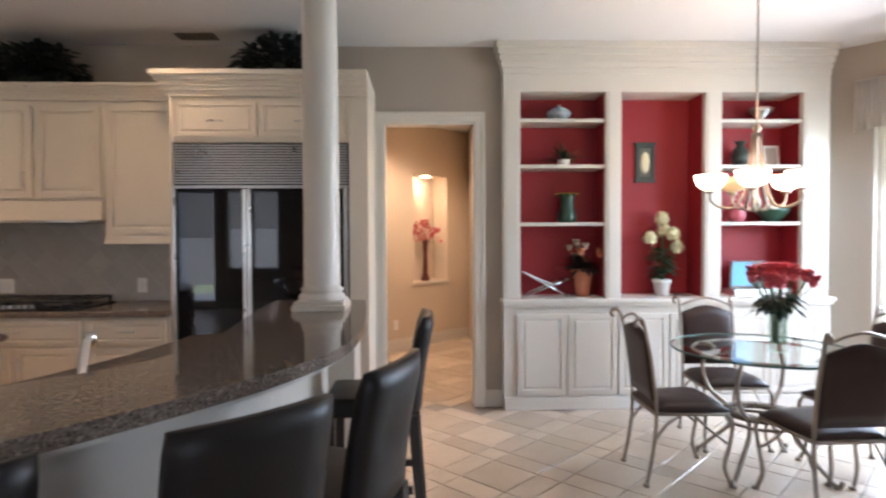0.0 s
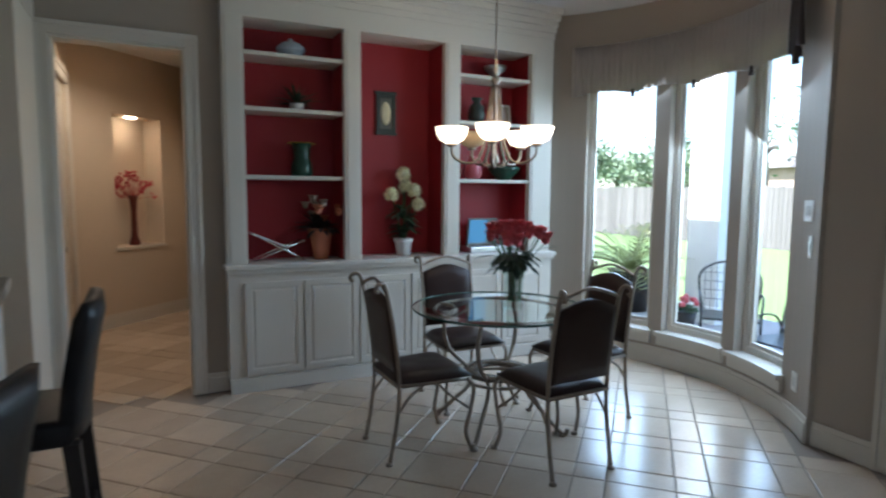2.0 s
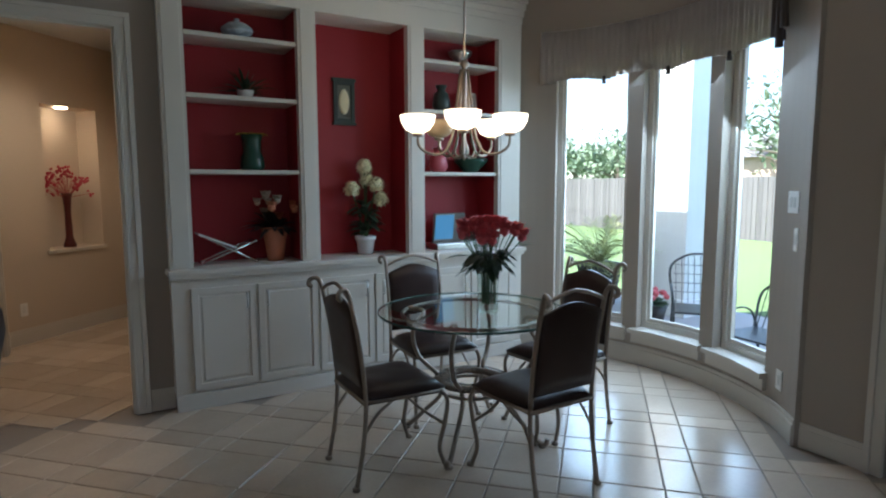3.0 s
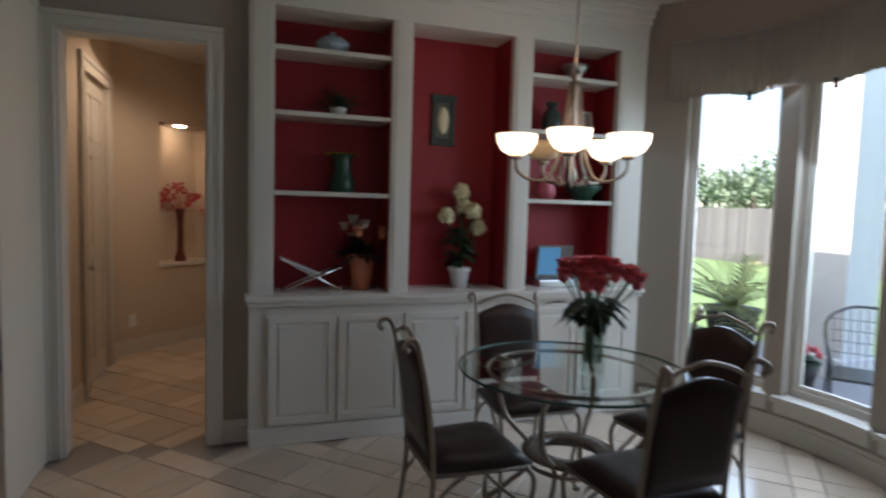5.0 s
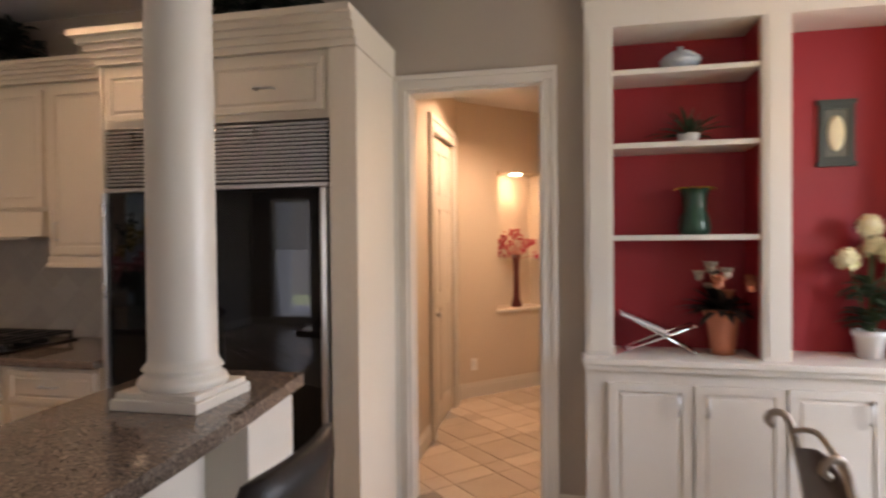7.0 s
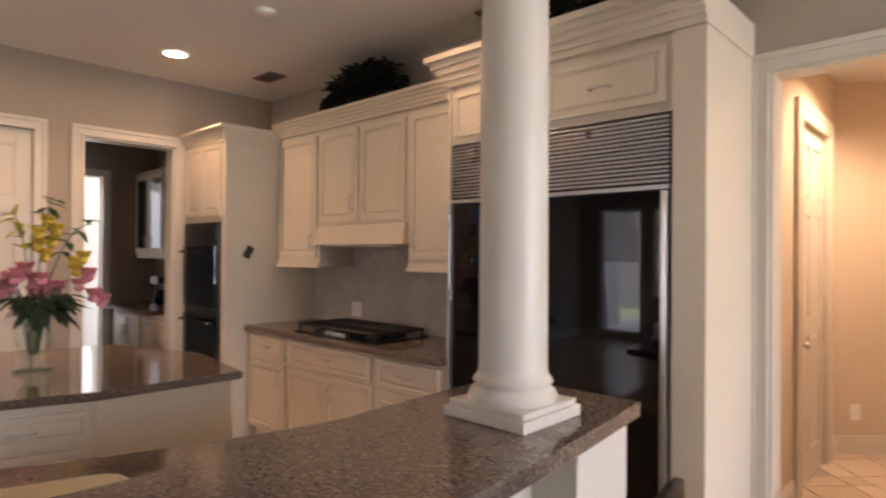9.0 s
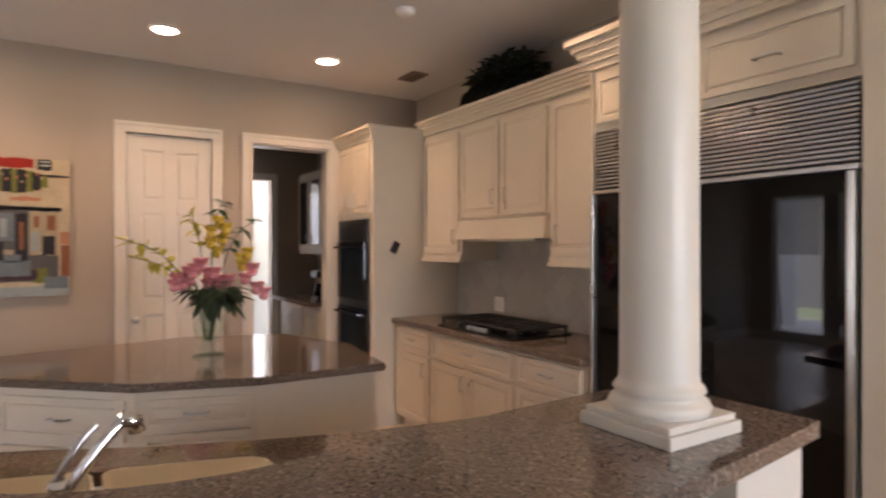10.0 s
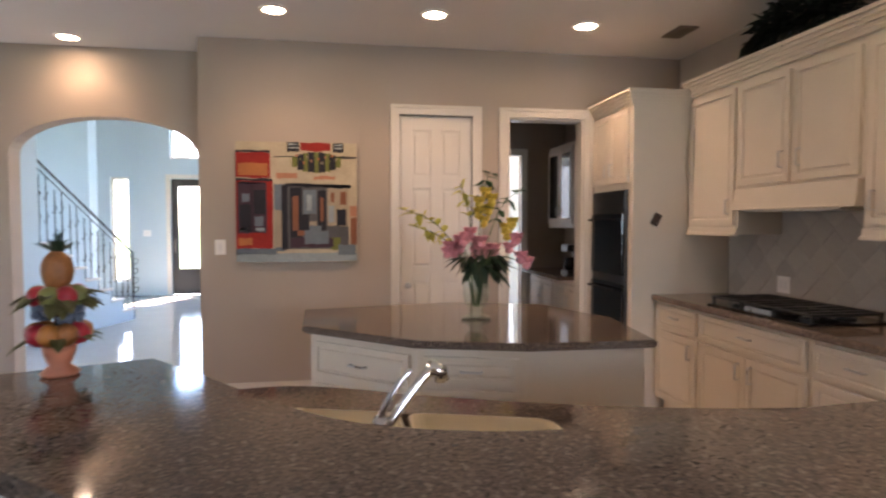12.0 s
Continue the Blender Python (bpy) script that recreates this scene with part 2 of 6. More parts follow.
def leaf(bm, at, d, length, width, droop=0.3, up=None):
    """A bent pointed leaf with a fold down its middle."""
    d = Vector(d).normalized()
    side = d.cross(Vector((0, 0, 1)))
    side = side.normalized() if side.length > 1e-4 else Vector((1, 0, 0))
    n = side.cross(d)
    rows = []
    for i, (t, w) in enumerate(((0, 0.12), (0.35, 1.0), (0.7, 0.75), (1.0, 0.02))):
        c = Vector(at) + d * length * t - Vector((0, 0, 1)) * droop * length * t * t
        rows.append([bm.verts.new(c - side * width * w * 0.5 + n * width * 0.15 * w), bm.verts.new(c), bm.verts.new(c + side * width * w * 0.5 + n * width * 0.15 * w)])
    for a, b in zip(rows, rows[1:]):
        bm.faces.new((a[0], a[1], b[1], b[0]))
        bm.faces.new((a[1], a[2], b[2], b[1]))


def sheet(bm, pts):
    """One flat sheet of glass."""
    bm.faces.new([bm.verts.new(p) for p in pts])
    return bm


def rnd_dir(zlo=-0.3, zhi=1.0):
    a = random.uniform(0, 2 * math.pi)
    z = random.uniform(zlo, zhi)
    s = math.sqrt(max(0, 1 - z * z))
    return Vector((s * math.cos(a), s * math.sin(a), z))


def rosebud(bm, at, r):
    """Overlapping cupped petals round a core."""
    blob(bm, at, r * 0.55, 1, rough=0.3)
    for ring, (n, tilt, k) in enumerate(((4, 1.2, 0.75), (6, 0.7, 1.0))):
        for i in range(n):
            a = 2 * math.pi * (i + 0.5 * ring) / n + random.uniform(-0.2, 0.2)
            d = Vector((math.cos(a), math.sin(a), tilt)).normalized()
            leaf(bm, Vector(at) - d * r * 0.1, d, r * k * 1.15, r * 1.25, droop=-0.25)


CEIL_Z = 3.04
NORTH = 4.86      # face of the wall with the bookcase and the range
WEST = -4.50      # face of the wall with the picture
EAST = 3.97       # face of the wall with the garden door
SOUTH = -3.20
ARCH_X = -4.95
BOW = (2.72, 3.64)
BOW_R = 1.71


def arc(r, a0, a1, n):
    return [(BOW[0] + r * math.cos(radians(a0 + (a1 - a0) * i / n)), BOW[1] + r * math.sin(radians(a0 + (a1 - a0) * i / n))) for i in range(n + 1)]


# ---------------------------------------------------------------- setting: walls
def wall_run(bm, axis, at, thick, lo, hi, z1, openings=()):
    """A straight wall along x or y whose face lies at 'at', with openings (a, b, z0, z1)."""
    def put(a, b, c, d):
        if b - a > 1e-4 and d - c > 1e-4:
            if axis == "x":
                box(bm, a, min(at, at + thick), c, b, max(at, at + thick), d)
            else:
                box(bm, min(at, at + thick), a, c, max(at, at + thick), b, d)
    x = lo
    for a, b, c, d in sorted(openings):
        put(x, a, 0, z1)
        put(a, b, 0, c)
        put(a, b, d, z1)
        x = b
    put(x, hi, 0, z1)


bm = B()
wall_run(bm, "x", NORTH, 0.14, WEST - 0.14, 1.10, CEIL_Z, [(0.02, 0.79, 0, 2.41)])
structure("wall_north", bm, WALL, "taupe painted wall with a cased opening to the hall")
bm = B()
box(bm, 1.10, 5.20, 0, 4.6, 5.34, CEIL_Z)
# Unseen plug added beside the bow's end to stop daylight leaking in.
box(bm, 3.82, 4.95, 0, 4.1, 5.20, CEIL_Z)
structure("wall_north_east", bm, WALL, "plain wall behind the bookcase")
bm = B()
wall_run(bm, "y", WEST, -0.14, 0.54, NORTH, CEIL_Z, [(2.215, 2.858, 0, 2.45), (3.19, 3.905, 0, 2.45)])
box(bm, ARCH_X, 0.54, 0, WEST - 0.14, 0.68, CEIL_Z)
structure("wall_west", bm, WALL, "taupe painted kitchen wall with two cased doorways")

# arch wall: a flat ring of the wall round a low arch
bm = B()
AY0, AY1, SPRING, RISE = -1.12, 0.43, 2.10, 0.34
ym, hw = (AY0 + AY1) / 2, (AY1 - AY0) / 2
curve = [(ym + hw * math.cos(math.pi * i / 20), SPRING + RISE * math.sin(math.pi * i / 20)) for i in range(21)]
for (ya, za), (yb, zb) in zip(curve, curve[1:]):
    vs = [bm.verts.new((x, y, z)) for x in (ARCH_X, ARCH_X - 0.18) for y, z in ((ya, za), (yb, zb), (yb, CEIL_Z), (ya, CEIL_Z))]
    bm.faces.new(vs[0:4]), bm.faces.new(vs[4:8]), bm.faces.new((vs[0], vs[1], vs[5], vs[4])), bm.faces.new((vs[3], vs[2], vs[6], vs[7]))
box(bm, ARCH_X - 0.18, AY1, 0, ARCH_X, 0.68, CEIL_Z)
box(bm, ARCH_X - 0.18, SOUTH, 0, ARCH_X, AY0, CEIL_Z)
bmesh.ops.remove_doubles(bm, verts=bm.verts[:], dist=0.0005)
structure("wall_arch", bm, WALL, "taupe wall with a wide low arch to the foyer")

bm = B()
wall_run(bm, "y", EAST, 0.14, SOUTH, 2.44, CEIL_Z, [(1.10, 2.02, 0, 2.42)])
structure("wall_east", bm, WALL, "taupe wall with a white garden door")
bm = B()
# The third window is unseen, placed to light the bar front and range wall.
SW = [(-4.55, -3.75, 0.1, 2.35), (-3.55, -2.5, 0.75, 2.35), (0.4, 1.6, 0.6, 2.35)]
wall_run(bm, "x", SOUTH, -0.14, ARCH_X - 0.18, EAST + 0.14, CEIL_Z, SW)
structure("wall_south", bm, WALL, "taupe wall with tall windows behind the room")

# bow wall with three window openings
WINS = [(15.8, 36.6), (-7.6, 11.6), (-30.0, -11.8)]
WZ0, WZ1 = 0.29, 2.45
bm = B()


def bow_piece(a0, a1, z0, z1):
    n = max(2, int(abs(a1 - a0) / 2.5))
    strip(bm, arc(BOW_R, a0, a1, n), arc(BOW_R + 0.20, a0, a1, n), z0, z1)


BOW_A0, BOW_A1 = -44.0, 48.0
edges = [BOW_A0]
for a, b in sorted(WINS):
    edges += [a, b]
edges.append(BOW_A1)
for i in range(0, len(edges), 2):
    bow_piece(edges[i], edges[i + 1], 0, CEIL_Z)
for a, b in WINS:
    bow_piece(a, b, 0, WZ0)
    bow_piece(a, b, WZ1, CEIL_Z)
structure("wall_bow", bm, WALL, "curved taupe wall of the breakfast bay")

bm = B()
box(bm, -7.4, SOUTH - 0.14, CEIL_Z, 4.8, 10.2, CEIL_Z + 0.15)
structure("ceiling", bm, CEIL, "white lightly textured flat ceiling")

# ---------------------------------------------------------------- hall beyond the cased opening
HN = Vector((0.695, -0.719, 0)).normalized()
hall_t = Vector((0.719, 0.695, 0)).normalized()
H0 = Vector((-0.13, 7.17, 0))
bm = B()
wall_run(bm, "y", -0.12, -0.14, NORTH + 0.14, 7.17, CEIL_Z, [(6.06, 6.86, 0, 2.41)])
structure("wall_hall_west", bm, HALLW, "warm beige hall wall with a doorway")
bm = B()
box(bm, 1.0, 5.0, 0, 1.10, 9.2, CEIL_Z)
structure("wall_hall_east", bm, HALLW, "warm beige hall wall")
bm = B()
HM = Matrix.Translation(H0) @ Matrix(((hall_t.x, -hall_t.y, 0, 0), (hall_t.y, hall_t.x, 0, 0), (0, 0, 1, 0), (0, 0, 0, 1)))
NI0, NI1, NZ0, NZ1 = 0.49, 1.12, 0.84, 2.24
for q in ((-0.1, 0, 0, NI0, 0.3, CEIL_Z), (NI1, 0, 0, 2.0, 0.3, CEIL_Z), (NI0, 0, 0, NI1, 0.3, NZ0), (NI0, 0, NZ1, NI1, 0.3, CEIL_Z), (NI0, 0.26, NZ0, NI1, 0.3, NZ1)):
    box(bm, *q, m=HM)
structure("wall_hall_niche", bm, HALLW, "warm beige slanting hall wall with a lit niche")
HALL_Z = 2.89
bm = B()
box(bm, -0.12, NORTH + 0.14, HALL_Z, 1.0, 9.2, HALL_Z + 0.12)
structure("ceiling_hall", bm, CEIL, "lower white ceiling of the hall")
# ---------------------------------------------------------------- trim
def casing(name, axis, at, a, b, top, out, w=0.085, material=TRIM, label="white moulded door casing"):
    """A stepped casing round an opening a..b, standing out by 'out' from the face 'at'."""
    bm = B()
    s = 1 if out > 0 else -1
    for w0, w1, d in ((0.0, w * 0.18, abs(out) * 0.9), (w * 0.18, w * 0.65, abs(out) * 0.7), (w * 0.65, w, abs(out))):
        for p in ((a - w1, a - w0, 0, top + w0), (b + w0, b + w1, 0, top + w0), (a - w1, b + w1, top + w0, top + w1)):
            if axis == "x":
                box(bm, p[0], min(at, at + s * d), p[2], p[1], max(at, at + s * d), p[3], 0.003)
            else:
                box(bm, min(at, at + s * d), p[0], p[2], max(at, at + s * d), p[1], p[3], 0.003)
    return structure(name, bm, material, label)


casing("trim_hall_opening", "x", NORTH - 0.001, 0.02, 0.79, 2.41, -0.03)
casing("trim_pantry_door", "y", WEST + 0.001, 2.215, 2.858, 2.45, 0.03)
casing("trim_passage_opening", "y", WEST + 0.001, 3.19, 3.905, 2.45, 0.03)
casing("trim_garden_door", "y", EAST - 0.001, 1.10, 2.02, 2.42, -0.03)
casing("trim_hall_door", "y", -0.119, 6.06, 6.86, 2.41, 0.03, 0.12)
bm = B()
for x in (0.02, 0.775):
    box(bm, x, NORTH - 0.002, 0, x + 0.015, NORTH + 0.15, 2.41)
box(bm, 0.035, NORTH - 0.002, 2.395, 0.775, NORTH + 0.15, 2.41)
structure("trim_hall_jamb", bm, TRIM, "white painted jamb of the hall opening")
bm = B()
for y in (3.19, 3.89):
    box(bm, WEST - 0.15, y, 0, WEST + 0.002, y + 0.015, 2.45)
box(bm, WEST - 0.15, 3.205, 2.435, WEST + 0.002, 3.89, 2.45)
structure("trim_passage_jamb", bm, TRIM, "white painted jamb of the passage opening")


def skirting(bm, a, b, h=0.14, d=0.016):
    """A moulded skirting board along a straight line; it stands out to the left of the way from a to b."""
    a, b = Vector((*a, 0)), Vector((*b, 0))
    t = (b - a).normalized()
    n = Vector((-t.y, t.x, 0))
    for z0, z1, dd in ((0, h * 0.78, d), (h * 0.78, h, d * 0.55)):
        q = [a, b, b + n * dd, a + n * dd]
        prism(bm, [(v.x, v.y) for v in q], z0, z1)


bm = B()
skirting(bm, (1.02, NORTH), (0.88, NORTH))
skirting(bm, (EAST, SOUTH), (EAST, 1.01))
skirting(bm, (EAST, 2.11), (EAST, 2.43))
skirting(bm, (WEST, 2.13), (WEST, 0.54))
skirting(bm, (WEST, 0.54), (ARCH_X, 0.54))
skirting(bm, (ARCH_X, AY0), (ARCH_X, SOUTH))
skirting(bm, (ARCH_X, SOUTH), (EAST, SOUTH))
skirting(bm, (-0.12, 5.93), (-0.12, 5.0))
skirting(bm, (-0.12, 7.17), (-0.12, 6.99))
q = [H0 + hall_t * s for s in (0, 1.9)]
skirting(bm, (q[1].x, q[1].y), (q[0].x, q[0].y))
n = 30
strip(bm, arc(BOW_R - 0.018, BOW_A0, BOW_A1, n), arc(BOW_R, BOW_A0, BOW_A1, n), 0, 0.12)
strip(bm, arc(BOW_R - 0.010, BOW_A0, BOW_A1, n), arc(BOW_R, BOW_A0, BOW_A1, n), 0.12, 0.15)
structure("baseboard", bm, TRIM, "white moulded skirting board")

# ---------------------------------------------------------------- ground and foyer shell
bm = B()
box(bm, -13.0, -5.0, -0.12, 4.5, 10.5, -0.008)
structure("floor", bm, GROUT, "screed and grout below beige floor tiles")

bm = B()
box(bm, -12.6, -5.0, -0.006, ARCH_X - 0.16, 2.9, 0.0)
FOYF = mat("glossy_foyer_stone", (0.46, 0.42, 0.37), 0.1, vary=0.12, scale=2.0, fine=30, bump=0.0)
structure("foyer_floor", bm, FOYF, "pale polished stone foyer floor")
bm = B()
wall_run(bm, "y", -12.4, -0.2, -5.0, 2.9, 5.6, [(-1.88, -0.98, 0, 4.2), (-3.05, -2.68, 0.3, 2.46)])
box(bm, -12.6, -1.88, 2.44, -12.4, -0.98, 2.85)
# The openings in these two side walls are unseen, added to let in light.
wall_run(bm, "x", 2.9, 0.1, -12.6, -5.1, 5.6, [(-10.6, -8.4, 0.4, 4.4)])
wall_run(bm, "x", -5.0, -0.1, -12.6, -5.1, 5.6, [(-8.2, -6.4, 0.4, 4.4)])
box(bm, ARCH_X - 0.19, -5.0, CEIL_Z + 0.15, ARCH_X - 0.05, 2.9, 5.6)
box(bm, -12.6, -5.0, 5.6, -5.0, 2.9, 5.7)
box(bm, -10.95, -3.55, 0, -10.6, -2.73, 5.6)
structure("foyer_shell", bm, FOYERW, "pale grey walls of the tall foyer")
# ---------------------------------------------------------------- windows
def bow_window(i, a0, a1):
    w = tagged(new("window_%d" % i), "tall narrow white-framed window in the bow", "window", kind="structure")
    n = 4
    bm = B()
    d = 1.3
    for p0, p1, z0, z1 in ((a0, a0 + d, WZ0, WZ1), (a1 - d, a1, WZ0, WZ1), (a0 + d, a1 - d, WZ0, WZ0 + 0.05), (a0 + d, a1 - d, WZ1 - 0.05, WZ1)):
        strip(bm, arc(BOW_R + 0.08, p0, p1, n), arc(BOW_R + 0.15, p0, p1, n), z0, z1)
    for p0, p1, z0, z1 in ((a0 + d, a0 + d * 1.6, WZ0 + 0.05, WZ1 - 0.05), (a1 - d * 1.6, a1 - d, WZ0 + 0.05, WZ1 - 0.05), (a0 + d * 1.6, a1 - d * 1.6, WZ0 + 0.05, WZ0 + 0.08)):
        strip(bm, arc(BOW_R + 0.10, p0, p1, n), arc(BOW_R + 0.13, p0, p1, n), z0, z1)
    part("window_frame", bm, TRIM, w)
    bm = B()
    P = arc(BOW_R + 0.114, a0 + d * 1.5, a1 - d * 1.5, n)
    for (xa, ya), (xb, yb) in zip(P, P[1:]):
        sheet(bm, ((xa, ya, WZ0 + 0.06), (xb, yb, WZ0 + 0.06), (xb, yb, WZ1 - 0.05), (xa, ya, WZ1 - 0.05)))
    g = part("pane", bm, GLASS, w)
    g.visible_shadow = False
    bm = B()
    strip(bm, arc(BOW_R - 0.06, a0 - 1.6, a1 + 1.6, n), arc(BOW_R + 0.10, a0 - 0.02, a1 + 0.02, n), WZ0 - 0.03, WZ0 + 0.004)
    strip(bm, arc(BOW_R - 0.03, a0 - 1.0, a1 + 1.0, n), arc(BOW_R - 0.001, a0 - 1.0, a1 + 1.0, n), WZ0 - 0.11, WZ0 - 0.03)
    part("window_sill", bm, TRIM, w)


for i, (a0, a1) in enumerate(WINS):
    bow_window(i + 1, a0, a1)


def flat_window(i, axis, at, a, b, z0, z1, depth, bars=1, material=None, rows=1):
    w = tagged(new("window_%d" % i), "white-framed window with clear panes", "window", kind="structure")
    mt = material or TRIM
    s = 0.05

    def put(bm, p, q, c, d, e, f):
        lo, hi = at + depth * e, at + depth * f
        lo, hi = min(lo, hi), max(lo, hi)
        if axis == "x":
            box(bm, p, lo, c, q, hi, d)
        else:
            box(bm, lo, p, c, hi, q, d)
    bm = B()
    for p, q, c, d in ((a, a + s, z0, z1), (b - s, b, z0, z1), (a + s, b - s, z0, z0 + s), (a + s, b - s, z1 - s, z1)):
        put(bm, p, q, c, d, 0.3, 0.8)
    for k in range(1, bars + 1):
        xm = a + (b - a) * k / (bars + 1)
        put(bm, xm - 0.02, xm + 0.02, z0 + s, z1 - s, 0.4, 0.7)
    for k in range(1, rows):
        zm = z0 + (z1 - z0) * k / rows
        put(bm, a + s, b - s, zm - 0.02, zm + 0.02, 0.42, 0.68)
    part("window_frame", bm, mt, w)
    bm = B()
    g, p, q, lo, hi = at + depth * 0.55, a + s * 0.8, b - s * 0.8, z0 + s * 0.8, z1 - s * 0.8
    sheet(bm, ((p, g, lo), (q, g, lo), (q, g, hi), (p, g, hi)) if axis == "x" else ((g, p, lo), (g, q, lo), (g, q, hi), (g, p, hi)))
    part("pane", bm, GLASS, w).visible_shadow = False
    return w


for k, (a, b, c, d) in enumerate(SW):
    flat_window(4 + k, "x", SOUTH, a, b, c, d, -0.14, 0 if k == 0 else 1)
for k, (a, b_, z) in enumerate(((-4.50, -3.80, 1.35), (-3.50, -2.55, 1.55))):
    bl = thing("window_blind", "white slatted blind half lowered over a window", "blind", pose((a + b_) / 2, SOUTH + 0.03, 2.33))
    for i in range(int((2.33 - z) / 0.045)):
        bm = B()
        box(bm, -(b_ - a) / 2, -0.015, -0.045 * i - 0.012, (b_ - a) / 2, 0.015, -0.045 * i - 0.009, 0, None)
        bmesh.ops.rotate(bm, verts=bm.verts[:], cent=(0, 0, -0.045 * i - 0.01), matrix=Matrix.Rotation(radians(50), 3, "X"))
        part("slat", bm, PLASTIC, bl)
flat_window(8, "y", -12.4, -1.88, -0.98, 2.85, 4.2, -0.2)
flat_window(9, "y", -12.4, -3.05, -2.68, 0.3, 2.46, -0.2, 0)

# daylight standing in the openings
for a0, a1 in WINS:
    am = radians((a0 + a1) / 2)
    c = Vector((BOW[0] + (BOW_R + 0.34) * math.cos(am), BOW[1] + (BOW_R + 0.34) * math.sin(am), 1.55))
    window_light("bow_daylight", look(c, (BOW[0] + 0.3, BOW[1] - 0.4, 0.3)), 0.6, 1.9, 6.0, (0.62, 0.83, 1.0))
for k, (a, b, c, d) in enumerate(SW):
    window_light("south_daylight", look(((a + b) / 2, SOUTH - 0.2, (c + d) / 2), ((a + b) / 2, 0, 0.9)), b - a, d - c, 1.1 if k < 2 else 2.0)
window_light("foyer_daylight", look((-12.8, -1.45, 3.6), (-9, -1.2, 0)), 0.9, 1.3, 1.7, (0.12, 0.50, 1.0))
# Unseen side windows and fill lamps, added to brighten the foyer.
flat_window(10, "x", 2.9, -10.6, -8.4, 0.4, 4.4, 0.1)
flat_window(11, "x", -5.0, -8.2, -6.4, 0.4, 4.4, -0.1)
window_light("foyer_north_daylight", look((-9.5, 2.97, 2.4), (-9.5, 0, 1.2)), 2.1, 3.9, 1.1, (0.12, 0.50, 1.0))
window_light("foyer_south_daylight", look((-7.3, -5.07, 2.4), (-7.3, 0, 1.2)), 1.7, 3.9, 0.8, (0.12, 0.50, 1.0))
window_light("foyer_door_daylight", look((-12.75, -1.45, 1.6), (-6, -0.6, 0.3)), 0.7, 1.7, 1.7, (0.12, 0.50, 1.0))


# ---------------------------------------------------------------- cabinet pieces
def panel_door(parent, name, x0, x1, z0, z1, y, material, out=-1, axis="x", handle=None, frame_w=0.055, label=""):
    """A raised-panel door or drawer front on the plane y, standing out by 'out'."""
    bm = B()

    def put(a, b, c, d, e, f, bev=0.004):
        e, f = y + out * e, y + out * f
        e, f = min(e, f), max(e, f)
        if axis == "x":
            box(bm, a, e, c, b, f, d, bev)
        else:
            box(bm, e, a, c, f, b, d, bev)
    w = min(frame_w, (x1 - x0) * 0.3, (z1 - z0) * 0.3)
    put(x0, x1, z0, z1, 0.0, 0.022, 0)
    bm.normal_update()
    nrm = Vector((0, out, 0)) if axis == "x" else Vector((out, 0, 0))
    bmesh.ops.recalc_face_normals(bm, faces=bm.faces[:])
    front = [f for f in bm.faces if f.normal.dot(nrm) > 0.9]
    for th, dp in ((0.003, 0.0), (w - 0.003, 0.0), (0.005, -0.010), (w * 0.3, 0.0), (0.012, 0.007)):
        bmesh.ops.inset_region(bm, faces=front, thickness=th, depth=dp)
    ob = part(name, bm, material, parent, label)
    if handle:
        hx, hz, vertical = handle
        h = B()
        L = 0.05
        pts = [(-L, 0), (-L, 0.028), (L, 0.028), (L, 0)]
        P = []
        for s, d in pts:
            yy = y + out * (0.020 + d)
            if axis == "x":
                P.append((hx, yy, hz + s) if vertical else (hx + s, yy, hz))
            else:
                P.append((yy, hx, hz + s) if vertical else (yy, hx + s, hz))
        tube(h, P, 0.006, 6)
        part("handle", h, STEEL, ob, "brushed metal bar handle", True)
    return ob


def crown(bm, x0, y0, x1, y1, z0, z1, out, back):
    """A stepped crown on the front and both sides of a cabinet whose front lies at y0."""
    steps = 5
    for k in range(steps):
        t = (k + 1) / steps
        o = out * (t ** 1.4)
        za, zb = z0 + (z1 - z0) * k / steps, z0 + (z1 - z0) * (k + 1) / steps
        box(bm, x0 - o * back[0], y0 - o, za, x1 + o * back[1], y1, zb)


# ---------------------------------------------------------------- bookcase
BX = [1.02, 1.165, 1.885, 2.015, 2.73, 2.87, 3.575, 3.80]
BY = 4.785
bc = thing("built_in_bookcase", "white painted built-in bookcase with red-backed shelves over cupboards", "bookcase", pose(2.4, BY, 0))
ORIGIN = Vector((2.4, BY, 0))


def loc(bm, origin=None):
    bmesh.ops.translate(bm, verts=bm.verts[:], vec=-(origin if origin is not None else ORIGIN))
    return bm


bm = B()
box(bm, BX[0], BY - 0.035, 0.10, BX[7], 5.19, 0.90)
box(bm, BX[0], BY - 0.055, 0.0, BX[7], BY - 0.01, 0.105, 0.004)
part("base_cabinet", loc(bm), TRIM, bc)
bm = B()
box(bm, BX[0] - 0.02, BY - 0.085, 0.895, BX[7] + 0.02, 5.19, 0.928, 0.006)
box(bm, BX[0] - 0.01, BY - 0.068, 0.865, BX[7] + 0.01, BY, 0.895, 0.004)
part("counter", loc(bm), TRIM, bc)
for k in (0, 2, 4, 6):
    bm = B()
    box(bm, BX[k], BY, 0.928, BX[k + 1], 5.19, 2.80)
    box(bm, BX[k] + 0.02, BY - 0.006, 0.95, BX[k + 1] - 0.02, BY + 0.01, 2.66, 0.003)
    part("upright", loc(bm), TRIM, bc)
bm = B()
box(bm, BX[0], BY - 0.004, 2.655, BX[7], 5.19, 2.80)
crown(bm, BX[0], BY - 0.004, BX[7], 5.19, 2.80, CEIL_Z - 0.002, 0.12, (0.6, 0))
part("crown", loc(bm), TRIM, bc, "stepped cream crown moulding up to the ceiling")
